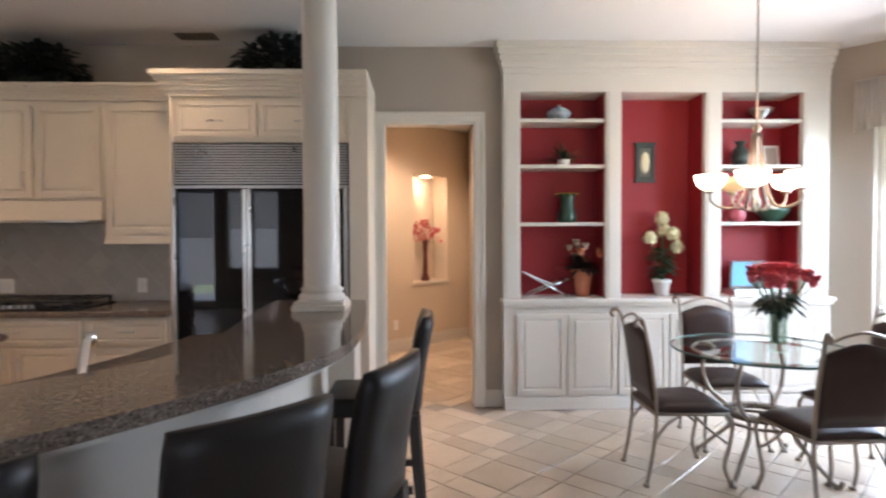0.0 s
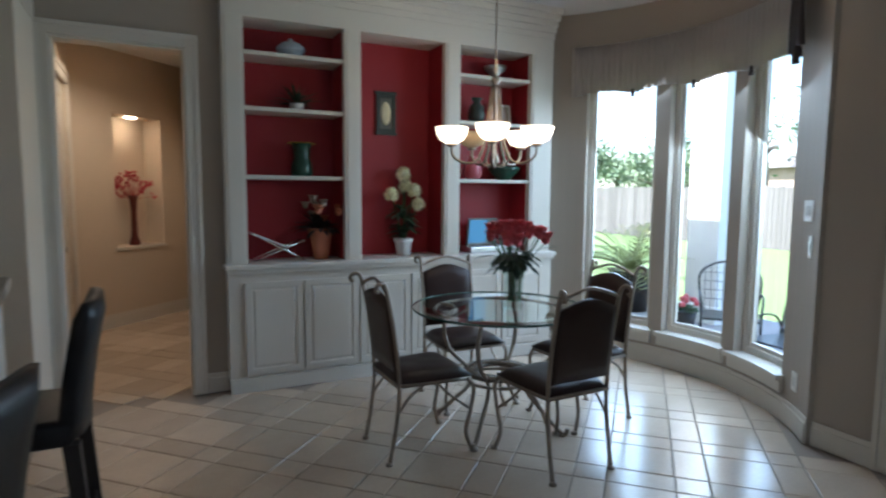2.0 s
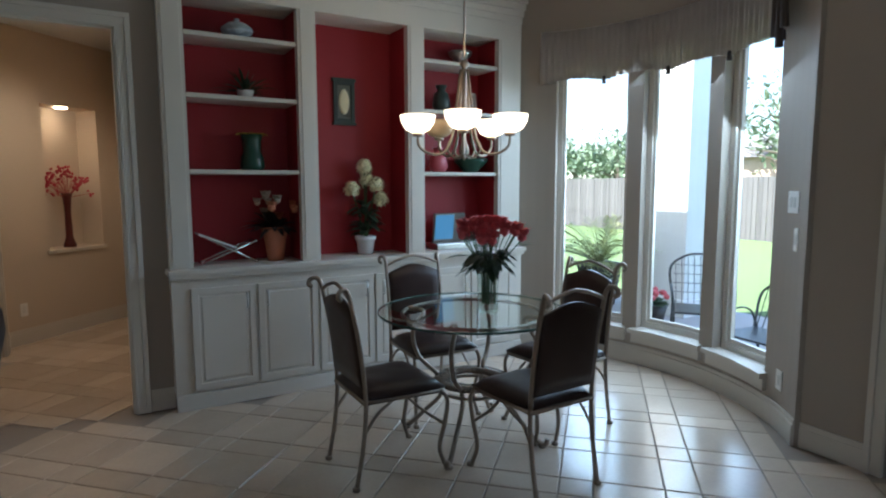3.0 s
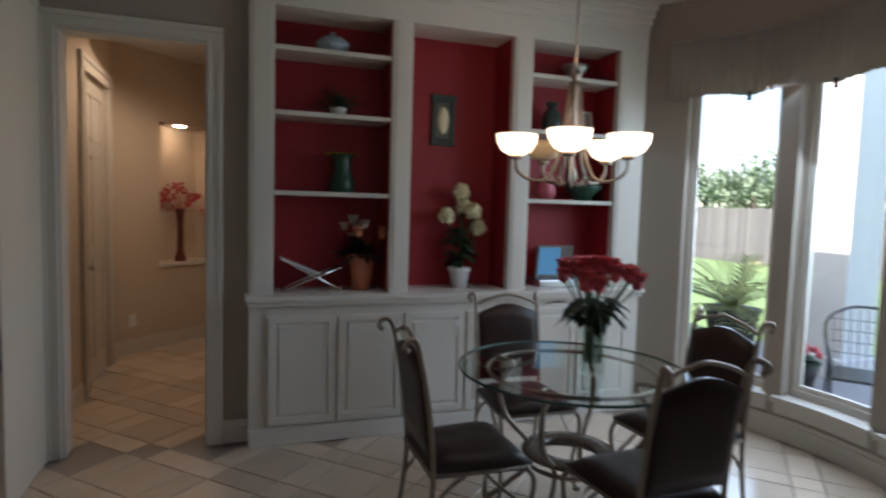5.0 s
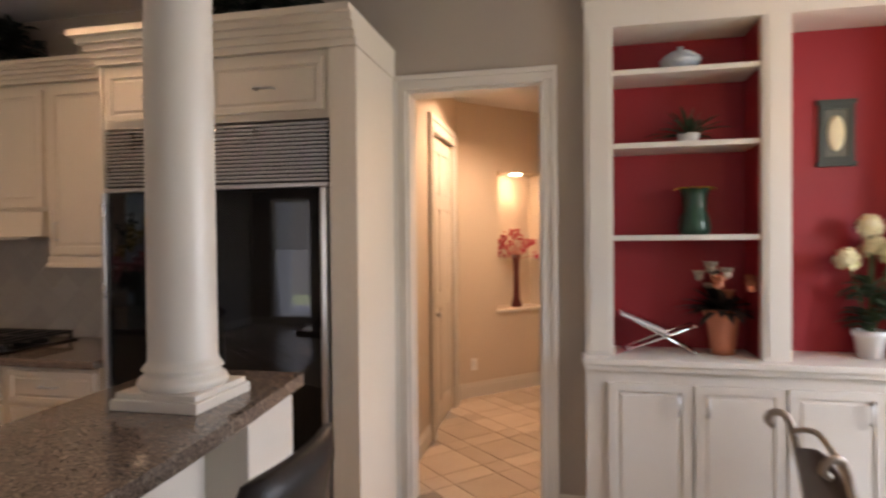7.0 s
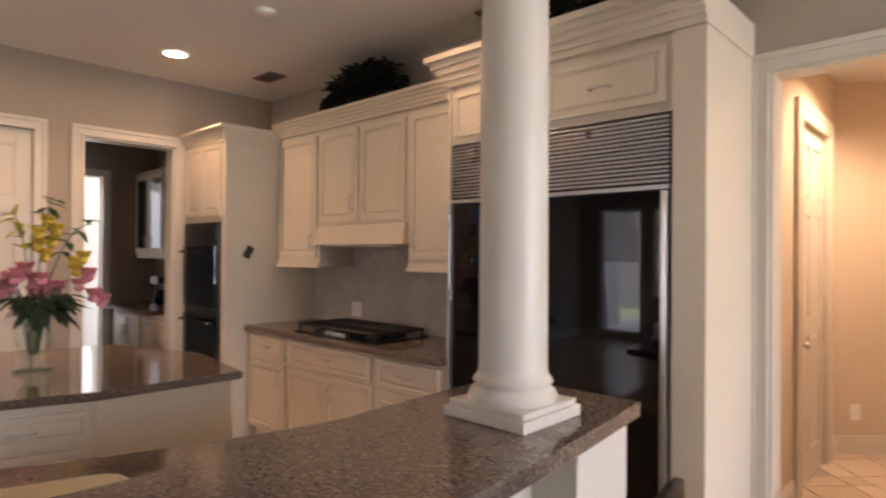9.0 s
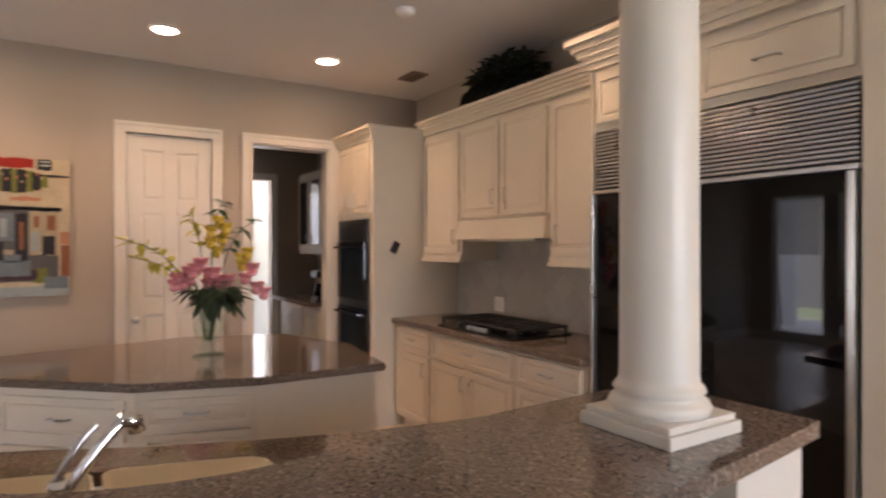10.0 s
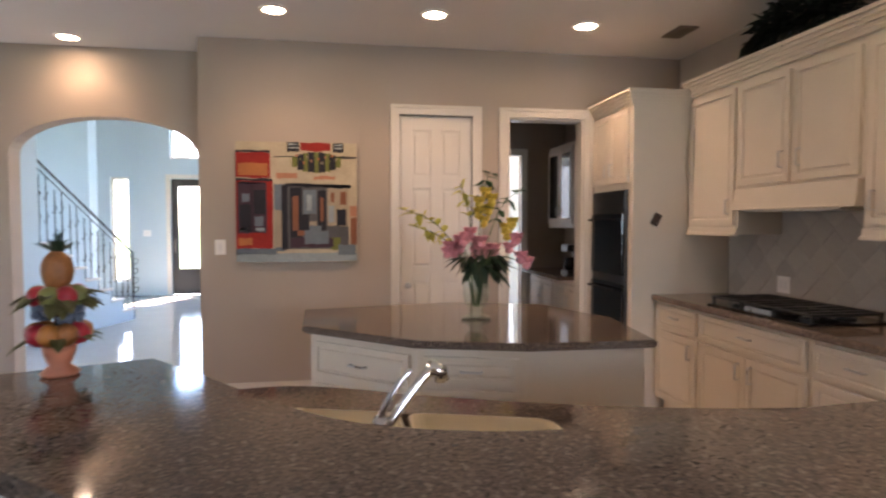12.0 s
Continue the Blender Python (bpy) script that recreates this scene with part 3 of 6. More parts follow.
for k in (1, 3, 5):
    bm = B()
    box(bm, BX[k], 5.10, 0.928, BX[k + 1], 5.12, 2.655)
    part("back_panel", loc(bm), RED, bc, "deep red painted back")
    bm = B()
    for sx in (BX[k], BX[k + 1] - 0.003):
        box(bm, sx, BY + 0.06, 0.93, sx + 0.003, 5.10, 2.654)
    part("side_lining", loc(bm), RED, bc, "deep red painted side")
SHELF = {1: (2.435, 2.05, 1.565), 5: (2.435, 2.05, 1.565)}
for k, zs in SHELF.items():
    for z in zs:
        bm = B()
        box(bm, BX[k] + 0.004, BY + 0.02, z - 0.028, BX[k + 1] - 0.004, 5.098, z, 0.004)
        part("shelf", loc(bm), TRIM, bc)
DX = [1.135, 1.535, 1.555, 1.965, 1.985, 2.40, 2.42, 2.83, 2.85, 3.26, 3.28, 3.70]
for k in range(6):
    a, b = DX[2 * k], DX[2 * k + 1]
    hx = b - 0.06 if k % 2 == 0 else a + 0.06
    o = panel_door(bc, "cupboard_door", a - ORIGIN.x, b - ORIGIN.x, 0.13, 0.80, -0.035, TRIM, handle=(hx - ORIGIN.x, 0.70, True))

# ---------------------------------------------------------------- kitchen: range wall


def unit(name, label, category, at, group=""):
    return thing(name, label, category, pose(*at), group)


# base cabinets
BASE = [(-3.71, -3.12, "d"), (-3.12, -2.1, "2"), (-2.1, -1.49, "d")]
for a, b, kind in BASE:
    c = unit("base_cabinet", "cream painted base cabinet with raised-panel fronts", "cabinet", ((a + b) / 2, 4.5, 0), "base cabinets under the cooktop")
    o = Vector(((a + b) / 2, 4.5, 0))
    bm = B()
    box(bm, a + 0.002, 4.215, 0.10, b - 0.002, NORTH - 0.002, 0.885)
    box(bm, a + 0.002, 4.28, 0.0, b - 0.002, NORTH - 0.002, 0.10)
    part("body", loc(bm, o), CREAM, c)
    w = b - a
    panel_door(c, "drawer", -w / 2 + 0.03, w / 2 - 0.03, 0.69, 0.86, 4.215 - 4.5, CREAM, handle=(0, 0.78, False), frame_w=0.035)
    if kind == "2":
        panel_door(c, "door", -w / 2 + 0.03, -0.005, 0.13, 0.66, 4.215 - 4.5, CREAM, handle=(-0.06, 0.56, True))
        panel_door(c, "door", 0.005, w / 2 - 0.03, 0.13, 0.66, 4.215 - 4.5, CREAM, handle=(0.06, 0.56, True))
    else:
        panel_door(c, "door", -w / 2 + 0.03, w / 2 - 0.03, 0.13, 0.66, 4.215 - 4.5, CREAM, handle=(w / 2 - 0.09, 0.56, True))
ct = unit("worktop", "polished brown granite worktop beside the oven tower", "worktop", (-2.6, 4.5, 0.885))
bm = B()
box(bm, -3.712, 4.165, 0.885, -1.49, NORTH - 0.003, 0.93, 0.012)
part("slab", loc(bm, Vector((-2.6, 4.5, 0.885))), GRANITE, ct)

# backsplash of square stone tiles set on the slant
bm = B()
box(bm, -3.715, NORTH - 0.012, 0.932, -1.49, NORTH - 0.001, 1.80)
splash = structure("backsplash", bm, SGROUT, "grouted bed of the stone backsplash")

# wall cabinets
UPS = [(-3.72, -3.115, 1.42, "r"), (-3.115, -2.085, 1.745, "2"), (-2.085, -1.49, 1.42, "l")]
for a, b, z0, kind in UPS:
    c = unit("wall_cabinet", "cream painted wall cabinet with raised-panel doors", "cabinet", ((a + b) / 2, 4.66, z0), "wall cabinets round the hood")
    o = Vector(((a + b) / 2, 4.66, z0))
    f = 4.49 - 4.66
    bm = B()
    box(bm, a + 0.002, 4.49, z0, b - 0.002, NORTH - 0.002, 2.50)
    if kind != "2":
        box(bm, a + 0.002, 4.475, z0 - 0.0, b - 0.002, 4.50, z0 + 0.05, 0.004)
        box(bm, a + 0.002, 4.46, z0 - 0.012, b - 0.002, 4.50, z0 + 0.012, 0.004)
    part("body", loc(bm, o), CREAM, c)
    bm = B()
    crown(bm, a, 4.47, b, NORTH - 0.002, 2.50, 2.62, 0.07, (0, 0))
    part("crown", loc(bm, o), CREAM, c, "cream crown moulding")
    w = b - a
    if kind == "2":
        panel_door(c, "door", -w / 2 + 0.02, -0.02, 0.02, 2.46 - z0, f, CREAM, handle=(-0.075, 0.16, True))
        panel_door(c, "door", 0.02, w / 2 - 0.02, 0.02, 2.46 - z0, f, CREAM, handle=(0.075, 0.16, True))
    else:
        s = 1 if kind == "r" else -1
        panel_door(c, "door", -w / 2 + 0.03, w / 2 - 0.03, 0.07, 2.46 - z0, f, CREAM, handle=(s * (w / 2 - 0.08), 0.2, True))
hood = unit("range_hood", "cream painted wooden hood panel under the wall cabinets", "hood", (-2.6, 4.66, 1.59))
bm = B()
vs = [(4.44, 1.60), (4.455, 1.74), (4.858, 1.74), (4.858, 1.60)]
lo = [bm.verts.new((-3.11, y, z)) for y, z in vs]
hi = [bm.verts.new((-2.09, y, z)) for y, z in vs]
for i in range(4):
    bm.faces.new((lo[i], lo[(i + 1) % 4], hi[(i + 1) % 4], hi[i]))
bm.faces.new(lo[::-1])
bm.faces.new(hi)
box(bm, -3.113, 4.43, 1.59, -2.087, NORTH - 0.003, 1.604, 0.004)
part("canopy", loc(bm, Vector((-2.6, 4.66, 1.59))), CREAM, hood)
bm = B()
box(bm, -3.0, 4.46, 1.578, -2.2, 4.8, 1.589)
part("filter", loc(bm, Vector((-2.6, 4.66, 1.59))), STEEL, hood, "steel grease filter")

# cooktop
cook = unit("gas_cooktop", "black gas cooktop with cast iron grates set in the worktop", "cooktop", (-2.62, 4.5, 0.93))
bm = B()
box(bm, -0.46, -0.26, 0.0, 0.46, 0.26, 0.012, 0.005)
part("plate", bm, BLACKGL, cook)
for bx_, by_ in ((-0.3, -0.12), (-0.3, 0.13), (0.0, 0.0), (0.3, -0.12), (0.3, 0.13)):
    bm = B()
    lathe(bm, [(0.0, 0.012), (0.05, 0.012), (0.05, 0.022), (0.035, 0.030), (0.0, 0.030)], (bx_, by_, 0), 16)
    part("burner", bm, BLACKEN, cook)
for gx in (-0.3, 0.0, 0.3):
    bm = B()
    for y in (-0.22, 0.0, 0.22):
        tube(bm, [(gx - 0.14, y, 0.058), (gx + 0.14, y, 0.058)], 0.010, 6)
    for x in (-0.14, -0.05, 0.05, 0.14):
        tube(bm, [(gx + x, -0.23, 0.058), (gx + x, 0.23, 0.058)], 0.010, 6)
    for x in (-0.14, 0.14):
        for y in (-0.22, 0.22):
            tube(bm, [(gx + x, y, 0.012), (gx + x, y, 0.058)], 0.010, 6)
    part("grate", bm, BLACKEN, cook, "cast iron grate")
for i in range(5):
    bm = B()
    lathe(bm, [(0.0, 0.012), (0.018, 0.012), (0.016, 0.035), (0.0, 0.036)], (-0.1 + 0.05 * i, -0.215, 0), 12)
    part("knob", bm, STEEL, cook)

# oven tower
ov = unit("oven_tower", "tall cream cabinet with a black built-in double oven", "cabinet", (-4.11, 4.43, 0))
oo = Vector((-4.11, 4.43, 0))
bm = B()
box(bm, WEST + 0.035, 4.0, 0, -3.722, NORTH - 0.003, 2.46)
part("body", loc(bm, oo), CREAM, ov)
bm = B()
crown(bm, WEST + 0.035, 3.99, -3.722, NORTH - 0.003, 2.44, 2.56, 0.06, (0, 1.0))
part("crown", loc(bm, oo), CREAM, ov)
f = 4.0 - 4.43
panel_door(ov, "door", -0.33, -0.005, 1.83, 2.42, f, CREAM, handle=(-0.05, 1.95, True))
panel_door(ov, "door", 0.005, 0.33, 1.83, 2.42, f, CREAM, handle=(0.05, 1.95, True))
panel_door(ov, "drawer", -0.33, 0.33, 0.12, 0.50, f, CREAM, handle=(0, 0.4, False))
bm = B()
box(bm, -0.32, f - 0.02, 0.56, 0.32, f + 0.01, 1.775, 0.004)
oven = part("oven", bm, BLACKEN, ov, "black double oven")
for z0, z1 in ((0.60, 1.00), (1.07, 1.58)):
    bm = B()
    box(bm, -0.30, f - 0.045, z0, 0.30, f - 0.02, z1, 0.006)
    part("oven_door", bm, BLACKGL, oven, "black glass oven door")
    bm = B()
    tube(bm, [(-0.27, f - 0.05, z1 - 0.05), (-0.27, f - 0.085, z1 - 0.05), (0.27, f - 0.085, z1 - 0.05), (0.27, f - 0.05, z1 - 0.05)], 0.011, 8)
    part("oven_handle", bm, BLACKGL, oven)
bm = B()
box(bm, -0.31, f - 0.03, 1.60, 0.31, f - 0.02, 1.76, 0.003)
for i in range(4):
    box(bm, -0.29, f - 0.036, 1.62 + i * 0.03, 0.29, f - 0.03, 1.635 + i * 0.03)
part("vent_panel", bm, BLACKEN, oven)

# refrigerator in its tall surround
FX0, FX1, FY = -1.47, -0.20, 4.25
sr = unit("refrigerator_surround", "tall cream cabinet surround with crown over the refrigerator", "cabinet", (-0.8, 4.55, 0))
so = Vector((-0.8, 4.55, 0))
for a, b in ((FX0 - 0.02, FX0), (FX1 + 0.01, -0.05)):
    bm = B()
    box(bm, a, FY - 0.02, 0, b, NORTH - 0.003, 2.48, 0.003)
    part("side_panel", loc(bm, so), CREAM, sr)
bm = B()
box(bm, FX0, FY, 2.15, FX1 + 0.01, NORTH - 0.003, 2.48)
part("top_cabinet", loc(bm, so), CREAM, sr)
bm = B()
crown(bm, FX0 - 0.02, FY - 0.02, -0.046, NORTH - 0.003, 2.482, 2.65, 0.10, (1.0, 0.0))
part("crown", loc(bm, so), CREAM, sr)
for a, b in ((FX0 + 0.03, -0.86), (-0.83, FX1 - 0.02)):
    panel_door(sr, "door", a - so.x, b - so.x, 2.19, 2.44, FY - so.y, CREAM, handle=((a + b) / 2 - so.x, 2.30, False), frame_w=0.04)
fr = unit("refrigerator", "built-in refrigerator with black glass doors and steel louvred grille", "refrigerator", (-0.83, 4.55, 0))
fo = Vector((-0.83, 4.55, 0))
bm = B()
box(bm, FX0 + 0.004, FY + 0.02, 0.02, FX1 + 0.006, NORTH - 0.02, 2.145)
part("body", loc(bm, fo), BLACKEN, fr)
bm = B()
box(bm, FX0 + 0.01, FY - 0.005, 1.83, FX1, FY + 0.02, 2.14)
gr = part("grille", loc(bm, fo), BLACKEN, fr)
for i in range(15):
    z = 1.848 + i * 0.0195
    bm = B()
    box(bm, FX0 + 0.012, FY - 0.022, z, FX1 - 0.002, FY - 0.005, z + 0.0105, 0.003)
    part("louvre", loc(bm, fo), STEEL, gr, "steel louvre")
bm = B()
box(bm, FX0 + 0.008, FY - 0.025, 1.815, FX1 + 0.002, FY + 0.01, 1.835, 0.003)
part("rail", loc(bm, fo), STEEL, fr)
SPLIT = -0.93
for a, b in ((FX0 + 0.03, SPLIT - 0.03), (SPLIT + 0.03, FX1 - 0.03)):
    bm = B()
    box(bm, a, FY - 0.022, 0.12, b, FY + 0.02, 1.81, 0.004)
    d = part("door", loc(bm, fo), BLACKGL, fr, "glossy black refrigerator door")
for a, b in ((FX0 + 0.008, FX0 + 0.03), (SPLIT - 0.03, SPLIT - 0.004), (SPLIT + 0.004, SPLIT + 0.03), (FX1 - 0.03, FX1 - 0.002)):
    bm = B()
    box(bm, a, FY - 0.05, 0.12, b, FY + 0.01, 1.81, 0.006)
    part("trim_strip", loc(bm, fo), STEEL, fr, "brushed steel edge strip")
bm = B()
box(bm, FX0 + 0.01, FY + 0.0, 0.0, FX1, FY + 0.03, 0.11)
part("toe_grille", loc(bm, fo), BLACKEN, fr)

# ---------------------------------------------------------------- raised bar, sink counter, column
OUT = spline([(-0.01, 3.55, 0), (0.05, 3.0, 0), (0.08, 2.55, 0), (0.06, 2.08, 0), (-0.06, 1.72, 0), (-0.25, 1.40, 0), (-0.49, 1.09, 0), (-0.75, 0.79, 0), (-1.04, 0.48, 0)], 5)
INN = spline([(-0.56, 3.55, 0), (-0.54, 3.0, 0), (-0.50, 2.55, 0), (-0.48, 2.1, 0), (-0.58, 1.78, 0), (-0.76, 1.58, 0), (-0.92, 1.45, 0), (-1.10, 1.31, 0), (-1.30, 1.14, 0)], 5)
o2 = [(p.x, p.y) for p in OUT]
i2 = [(p.x, p.y) for p in INN]
lerp = lambda a, b, t: [(p[0] + (q[0] - p[0]) * t, p[1] + (q[1] - p[1]) * t) for p, q in zip(a, b)]
bar = thing("raised_bar", "curved raised breakfast bar with brown granite top on a white wall", "bar counter", pose(-0.2, 2.4, 0))
bo = Vector((-0.2, 2.4, 0))
bm = B()
strip(bm, i2, o2, 1.025, 1.07)
bmesh.ops.bevel(bm, geom=[e for e in bm.edges if abs(e.verts[0].co.z - 1.07) < 1e-4 and abs(e.verts[1].co.z - 1.07) < 1e-4 and len(e.link_faces) == 2 and e.calc_face_angle(0) > 0.8], offset=0.010, segments=2, affect="EDGES")
part("granite_top", loc(bm, bo), GRANITE, bar, "polished brown speckled granite top")
bm = B()
strip(bm, lerp(i2, o2, 0.05), lerp(i2, o2, 0.62), 0.0, 1.0)
box(bm, -0.52, 3.22, 0.0, -0.04, 3.52, 1.0, 0.004)
part("knee_wall", loc(bm, bo), TRIM, bar, "white painted curved wall below the bar")
bm = B()
strip(bm, lerp(i2, o2, 0.02), lerp(i2, o2, 0.93), 1.0, 1.025)
strip(bm, lerp(i2, o2, 0.30), lerp(i2, o2, 0.66), 0.93, 1.0)
strip(bm, lerp(i2, o2, 0.30), lerp(i2, o2, 0.64), 0.0, 0.13)
part("moulding", loc(bm, bo), TRIM, bar, "white moulding under the granite")

sc = thing("sink_cabinet", "cream cabinet run below the sink counter behind the bar", "cabinet", pose(-0.9, 2.3, 0))
so2 = Vector((-0.9, 2.3, 0))
C_in = lerp(i2, o2, 0.045)
C_far = [(-0.90, 3.36), (-0.93, 3.0), (-1.00, 2.65), (-1.11, 2.3), (-1.24, 1.98), (-1.36, 1.74), (-1.42, 1.55), (-1.41, 1.40), (-1.37, 1.24)]
C_far = [(p.x, p.y) for p in spline([(a, b, 0) for a, b in C_far], 5)]
bm = B()
k0 = [(a[0] * 0.95 + b[0] * 0.05, a[1] * 0.95 + b[1] * 0.05) for a, b in zip(C_far, C_in)]
strip(bm, k0, C_in, 0.10, 0.65)
part("body", loc(bm, so2), CREAM, sc)
bm = B()
SX0, SX1, SY0, SY1 = -1.045, -0.775, 1.55, 2.33
outer = C_in[3:] + C_far[::-1][:-3]
vs = [bm.verts.new((x, y, 0.93)) for x, y in outer]
es = [bm.edges.new((vs[i], vs[(i + 1) % len(vs)])) for i in range(len(vs))]


def rounded(x0, x1, y0, y1, r, n=4):
    out = []
    for cx, cy, a in ((x1 - r, y1 - r, 0), (x0 + r, y1 - r, 90), (x0 + r, y0 + r, 180), (x1 - r, y0 + r, 270)):
        for i in range(n + 1):
            t = radians(a + 90 * i / n)
            out.append((cx + r * math.cos(t), cy + r * math.sin(t)))
    return out


SHEAR = 0.30


def sk(p):
    return (p[0] + SHEAR * (p[1] - 1.95), p[1])


hole = [sk(p) for p in rounded(SX0, SX1, SY0, SY1, 0.05)]
hv = [bm.verts.new((x, y, 0.93)) for x, y in hole]
es += [bm.edges.new((hv[i], hv[(i + 1) % len(hv)])) for i in range(len(hv))]
bmesh.ops.triangle_fill(bm, use_beauty=True, use_dissolve=False, edges=es)
q = bmesh.ops.extrude_face_region(bm, geom=bm.faces[:])
bmesh.ops.translate(bm, verts=[v for v in q["geom"] if isinstance(v, bmesh.types.BMVert)], vec=(0, 0, -0.04))
tagged(part("granite_counter", loc(bm, so2), GRANITE, sc, "polished brown granite counter round the sink"))
sink = thing("double_sink", "biscuit enamel double-bowl sink set into the granite", "sink", pose(-1.1, 1.95, 0.73))
for y0, y1 in ((SY0 + 0.003, 1.90), (1.92, SY1 - 0.003)):
    bm = B()
    top = [sk(p) for p in rounded(SX0 + 0.002, SX1 - 0.002, y0, y1, 0.05)]
    low = [sk(p) for p in rounded(SX0 + 0.03, SX1 - 0.03, y0 + 0.03, y1 - 0.03, 0.05)]
    a = [bm.verts.new((x + 1.1, y - 1.95, 0.205)) for x, y in top]
    b = [bm.verts.new((x + 1.1, y - 1.95, 0.02)) for x, y in low]
    k = len(a)
    for i in range(k):
        bm.faces.new((a[i], a[(i + 1) % k], b[(i + 1) % k], b[i]))
    bm.faces.new(b)
    bmesh.ops.recalc_face_normals(bm, faces=bm.faces[:])
    bmesh.ops.solidify(bm, geom=bm.faces[:], thickness=0.006)
    part("bowl", bm, SINKM, sink)
tap = thing("kitchen_faucet", "polished chrome faucet with a slanting spout and lever", "faucet", pose(-0.765, 1.83, 0.93))
bm = B()
lathe(bm, [(0.0, 0.0), (0.034, 0.0), (0.032, 0.012), (0.026, 0.02), (0.024, 0.075), (0.018, 0.09), (0.0, 0.092)], seg=16)
part("body", bm, CHROME, tap, smooth=True)
bm = B()
tube(bm, spline([(0, 0.005, 0.05), (-0.015, 0.04, 0.095), (-0.035, 0.10, 0.165), (-0.045, 0.135, 0.195)], 6), 0.013, 10, 0.012)
part("spout", bm, CHROME, tap, smooth=True)
bm = B()
tube(bm, [(-0.04, 0.125, 0.200), (-0.052, 0.155, 0.185), (-0.055, 0.16, 0.160)], 0.020, 12, 0.019)
part("nozzle", bm, CHROME, tap, smooth=True)
bm = B()
tube(bm, spline([(0.0, -0.004, 0.085), (-0.005, 0.012, 0.12), (-0.015, 0.05, 0.175), (-0.02, 0.075, 0.20)], 6), 0.010, 8, 0.008)
part("lever", bm, CHROME, tap, smooth=True)

col = thing("column", "round white painted column standing on the bar", "column", pose(-0.205, 3.14, 1.07))
bm = B()
box(bm, -0.140, -0.140, 0, 0.140, 0.140, 0.032, 0.004)
box(bm, -0.130, -0.130, 0.032, 0.130, 0.130, 0.050, 0.004)
part("plinth", bm, TRIM, col)
bm = B()
lathe(bm, [(0.122, 0.050), (0.129, 0.063), (0.122, 0.079), (0.111, 0.085), (0.108, 0.095), (0.116, 0.104), (0.109, 0.116), (0.101, 0.122), (0.099, 0.14), (0.098, 0.4), (0.097, 1), (0.092, 1.78), (0.096, 1.8), (0.105, 1.81), (0.096, 1.82), (0.096, 1.87), (0.125, 1.9), (0.125, 1.92)], seg=40)
part("shaft", bm, TRIM, col, smooth=True)
bm = B()
box(bm, -0.14, -0.14, 1.92, 0.14, 0.14, CEIL_Z - 1.07 - 0.001, 0.004)
part("capital", bm, TRIM, col)


# ---------------------------------------------------------------- island
isl = thing("kitchen_island", "cream kitchen island with an angled brown granite top", "island", pose(-2.7, 2.5, 0))
io = Vector((-2.7, 2.5, 0))
IP = [(-3.30, 1.47), (-2.66, 1.50), (-2.14, 2.07), (-1.98, 2.60), (-1.97, 3.24), (-2.65, 3.33), (-3.3, 3.1), (-3.5, 2.5)]
cx, cy = -2.75, 2.45
ins = [(cx + (x - cx) * 0.95, cy + (y - cy) * 0.95) for x, y in IP]
bm = B()
prism(bm, IP, 0.89, 0.93)
bmesh.ops.bevel(bm, geom=[e for e in bm.edges if abs(e.verts[0].co.z - e.verts[1].co.z) < 1e-5], offset=0.008, segments=2, affect="EDGES")
part("granite_top", loc(bm, io), GRANITE, isl, "polished brown granite top")
bm = B()
prism(bm, ins, 0.09, 0.888)
prism(bm, [(cx + (x - cx) * 0.88, cy + (y - cy) * 0.88) for x, y in IP], 0.0, 0.09)
part("body", loc(bm, io), CREAM, isl)


def slanted_fronts(a, b, fronts):
    """Drawer fronts on the slanting face from a to b."""
    a, b = Vector((*a, 0)), Vector((*b, 0))
    t = (b - a).normalized()
    nrm = Vector((t.y, -t.x, 0))
    L = (b - a).length
    m = Matrix(((t.x, -nrm.x, 0, a.x), (t.y, -nrm.y, 0, a.y), (0, 0, 1, 0), (0, 0, 0, 1)))
    for u0, u1, z0, z1, hz in fronts:
        d = panel_door(isl, "drawer", u0 * L, u1 * L, z0, z1, 0.0, CREAM, handle=((u0 + u1) / 2 * L, hz, False), frame_w=0.035)
        for o in (d, *d.children):
            o.data.transform(Matrix.Translation(-io) @ m)


slanted_fronts(ins[1], ins[2], [(0.06, 0.94, 0.66, 0.85, 0.755), (0.06, 0.94, 0.40, 0.62, 0.52), (0.06, 0.94, 0.13, 0.36, 0.25)])
slanted_fronts(ins[2], ins[3], [(0.06, 0.94, 0.72, 0.85, 0.785), (0.06, 0.94, 0.56, 0.69, 0.625), (0.06, 0.94, 0.13, 0.52, 0.4)])
# ---------------------------------------------------------------- ceiling lights
def can_light(x, y, power=1.83):
    c = thing("recessed_light", "lit white recessed ceiling light", "ceiling light", pose(x, y, CEIL_Z), "recessed ceiling lights")
    bm = B()
    lathe(bm, [(0.078, -0.001), (0.105, -0.001), (0.105, -0.008), (0.098, -0.012), (0.080, -0.012), (0.078, -0.001)], seg=28)
    part("trim_ring", bm, CANW, c, smooth=True)
    bm = B()
    lathe(bm, [(0.078, -0.002), (0.06, -0.006), (0.03, -0.008), (0.0, -0.009)], seg=28)
    part("lens", bm, LAMPON, c, "glowing frosted lens", True)
    spot("can_lamp", (x, y, CEIL_Z - 0.03), power, 130)


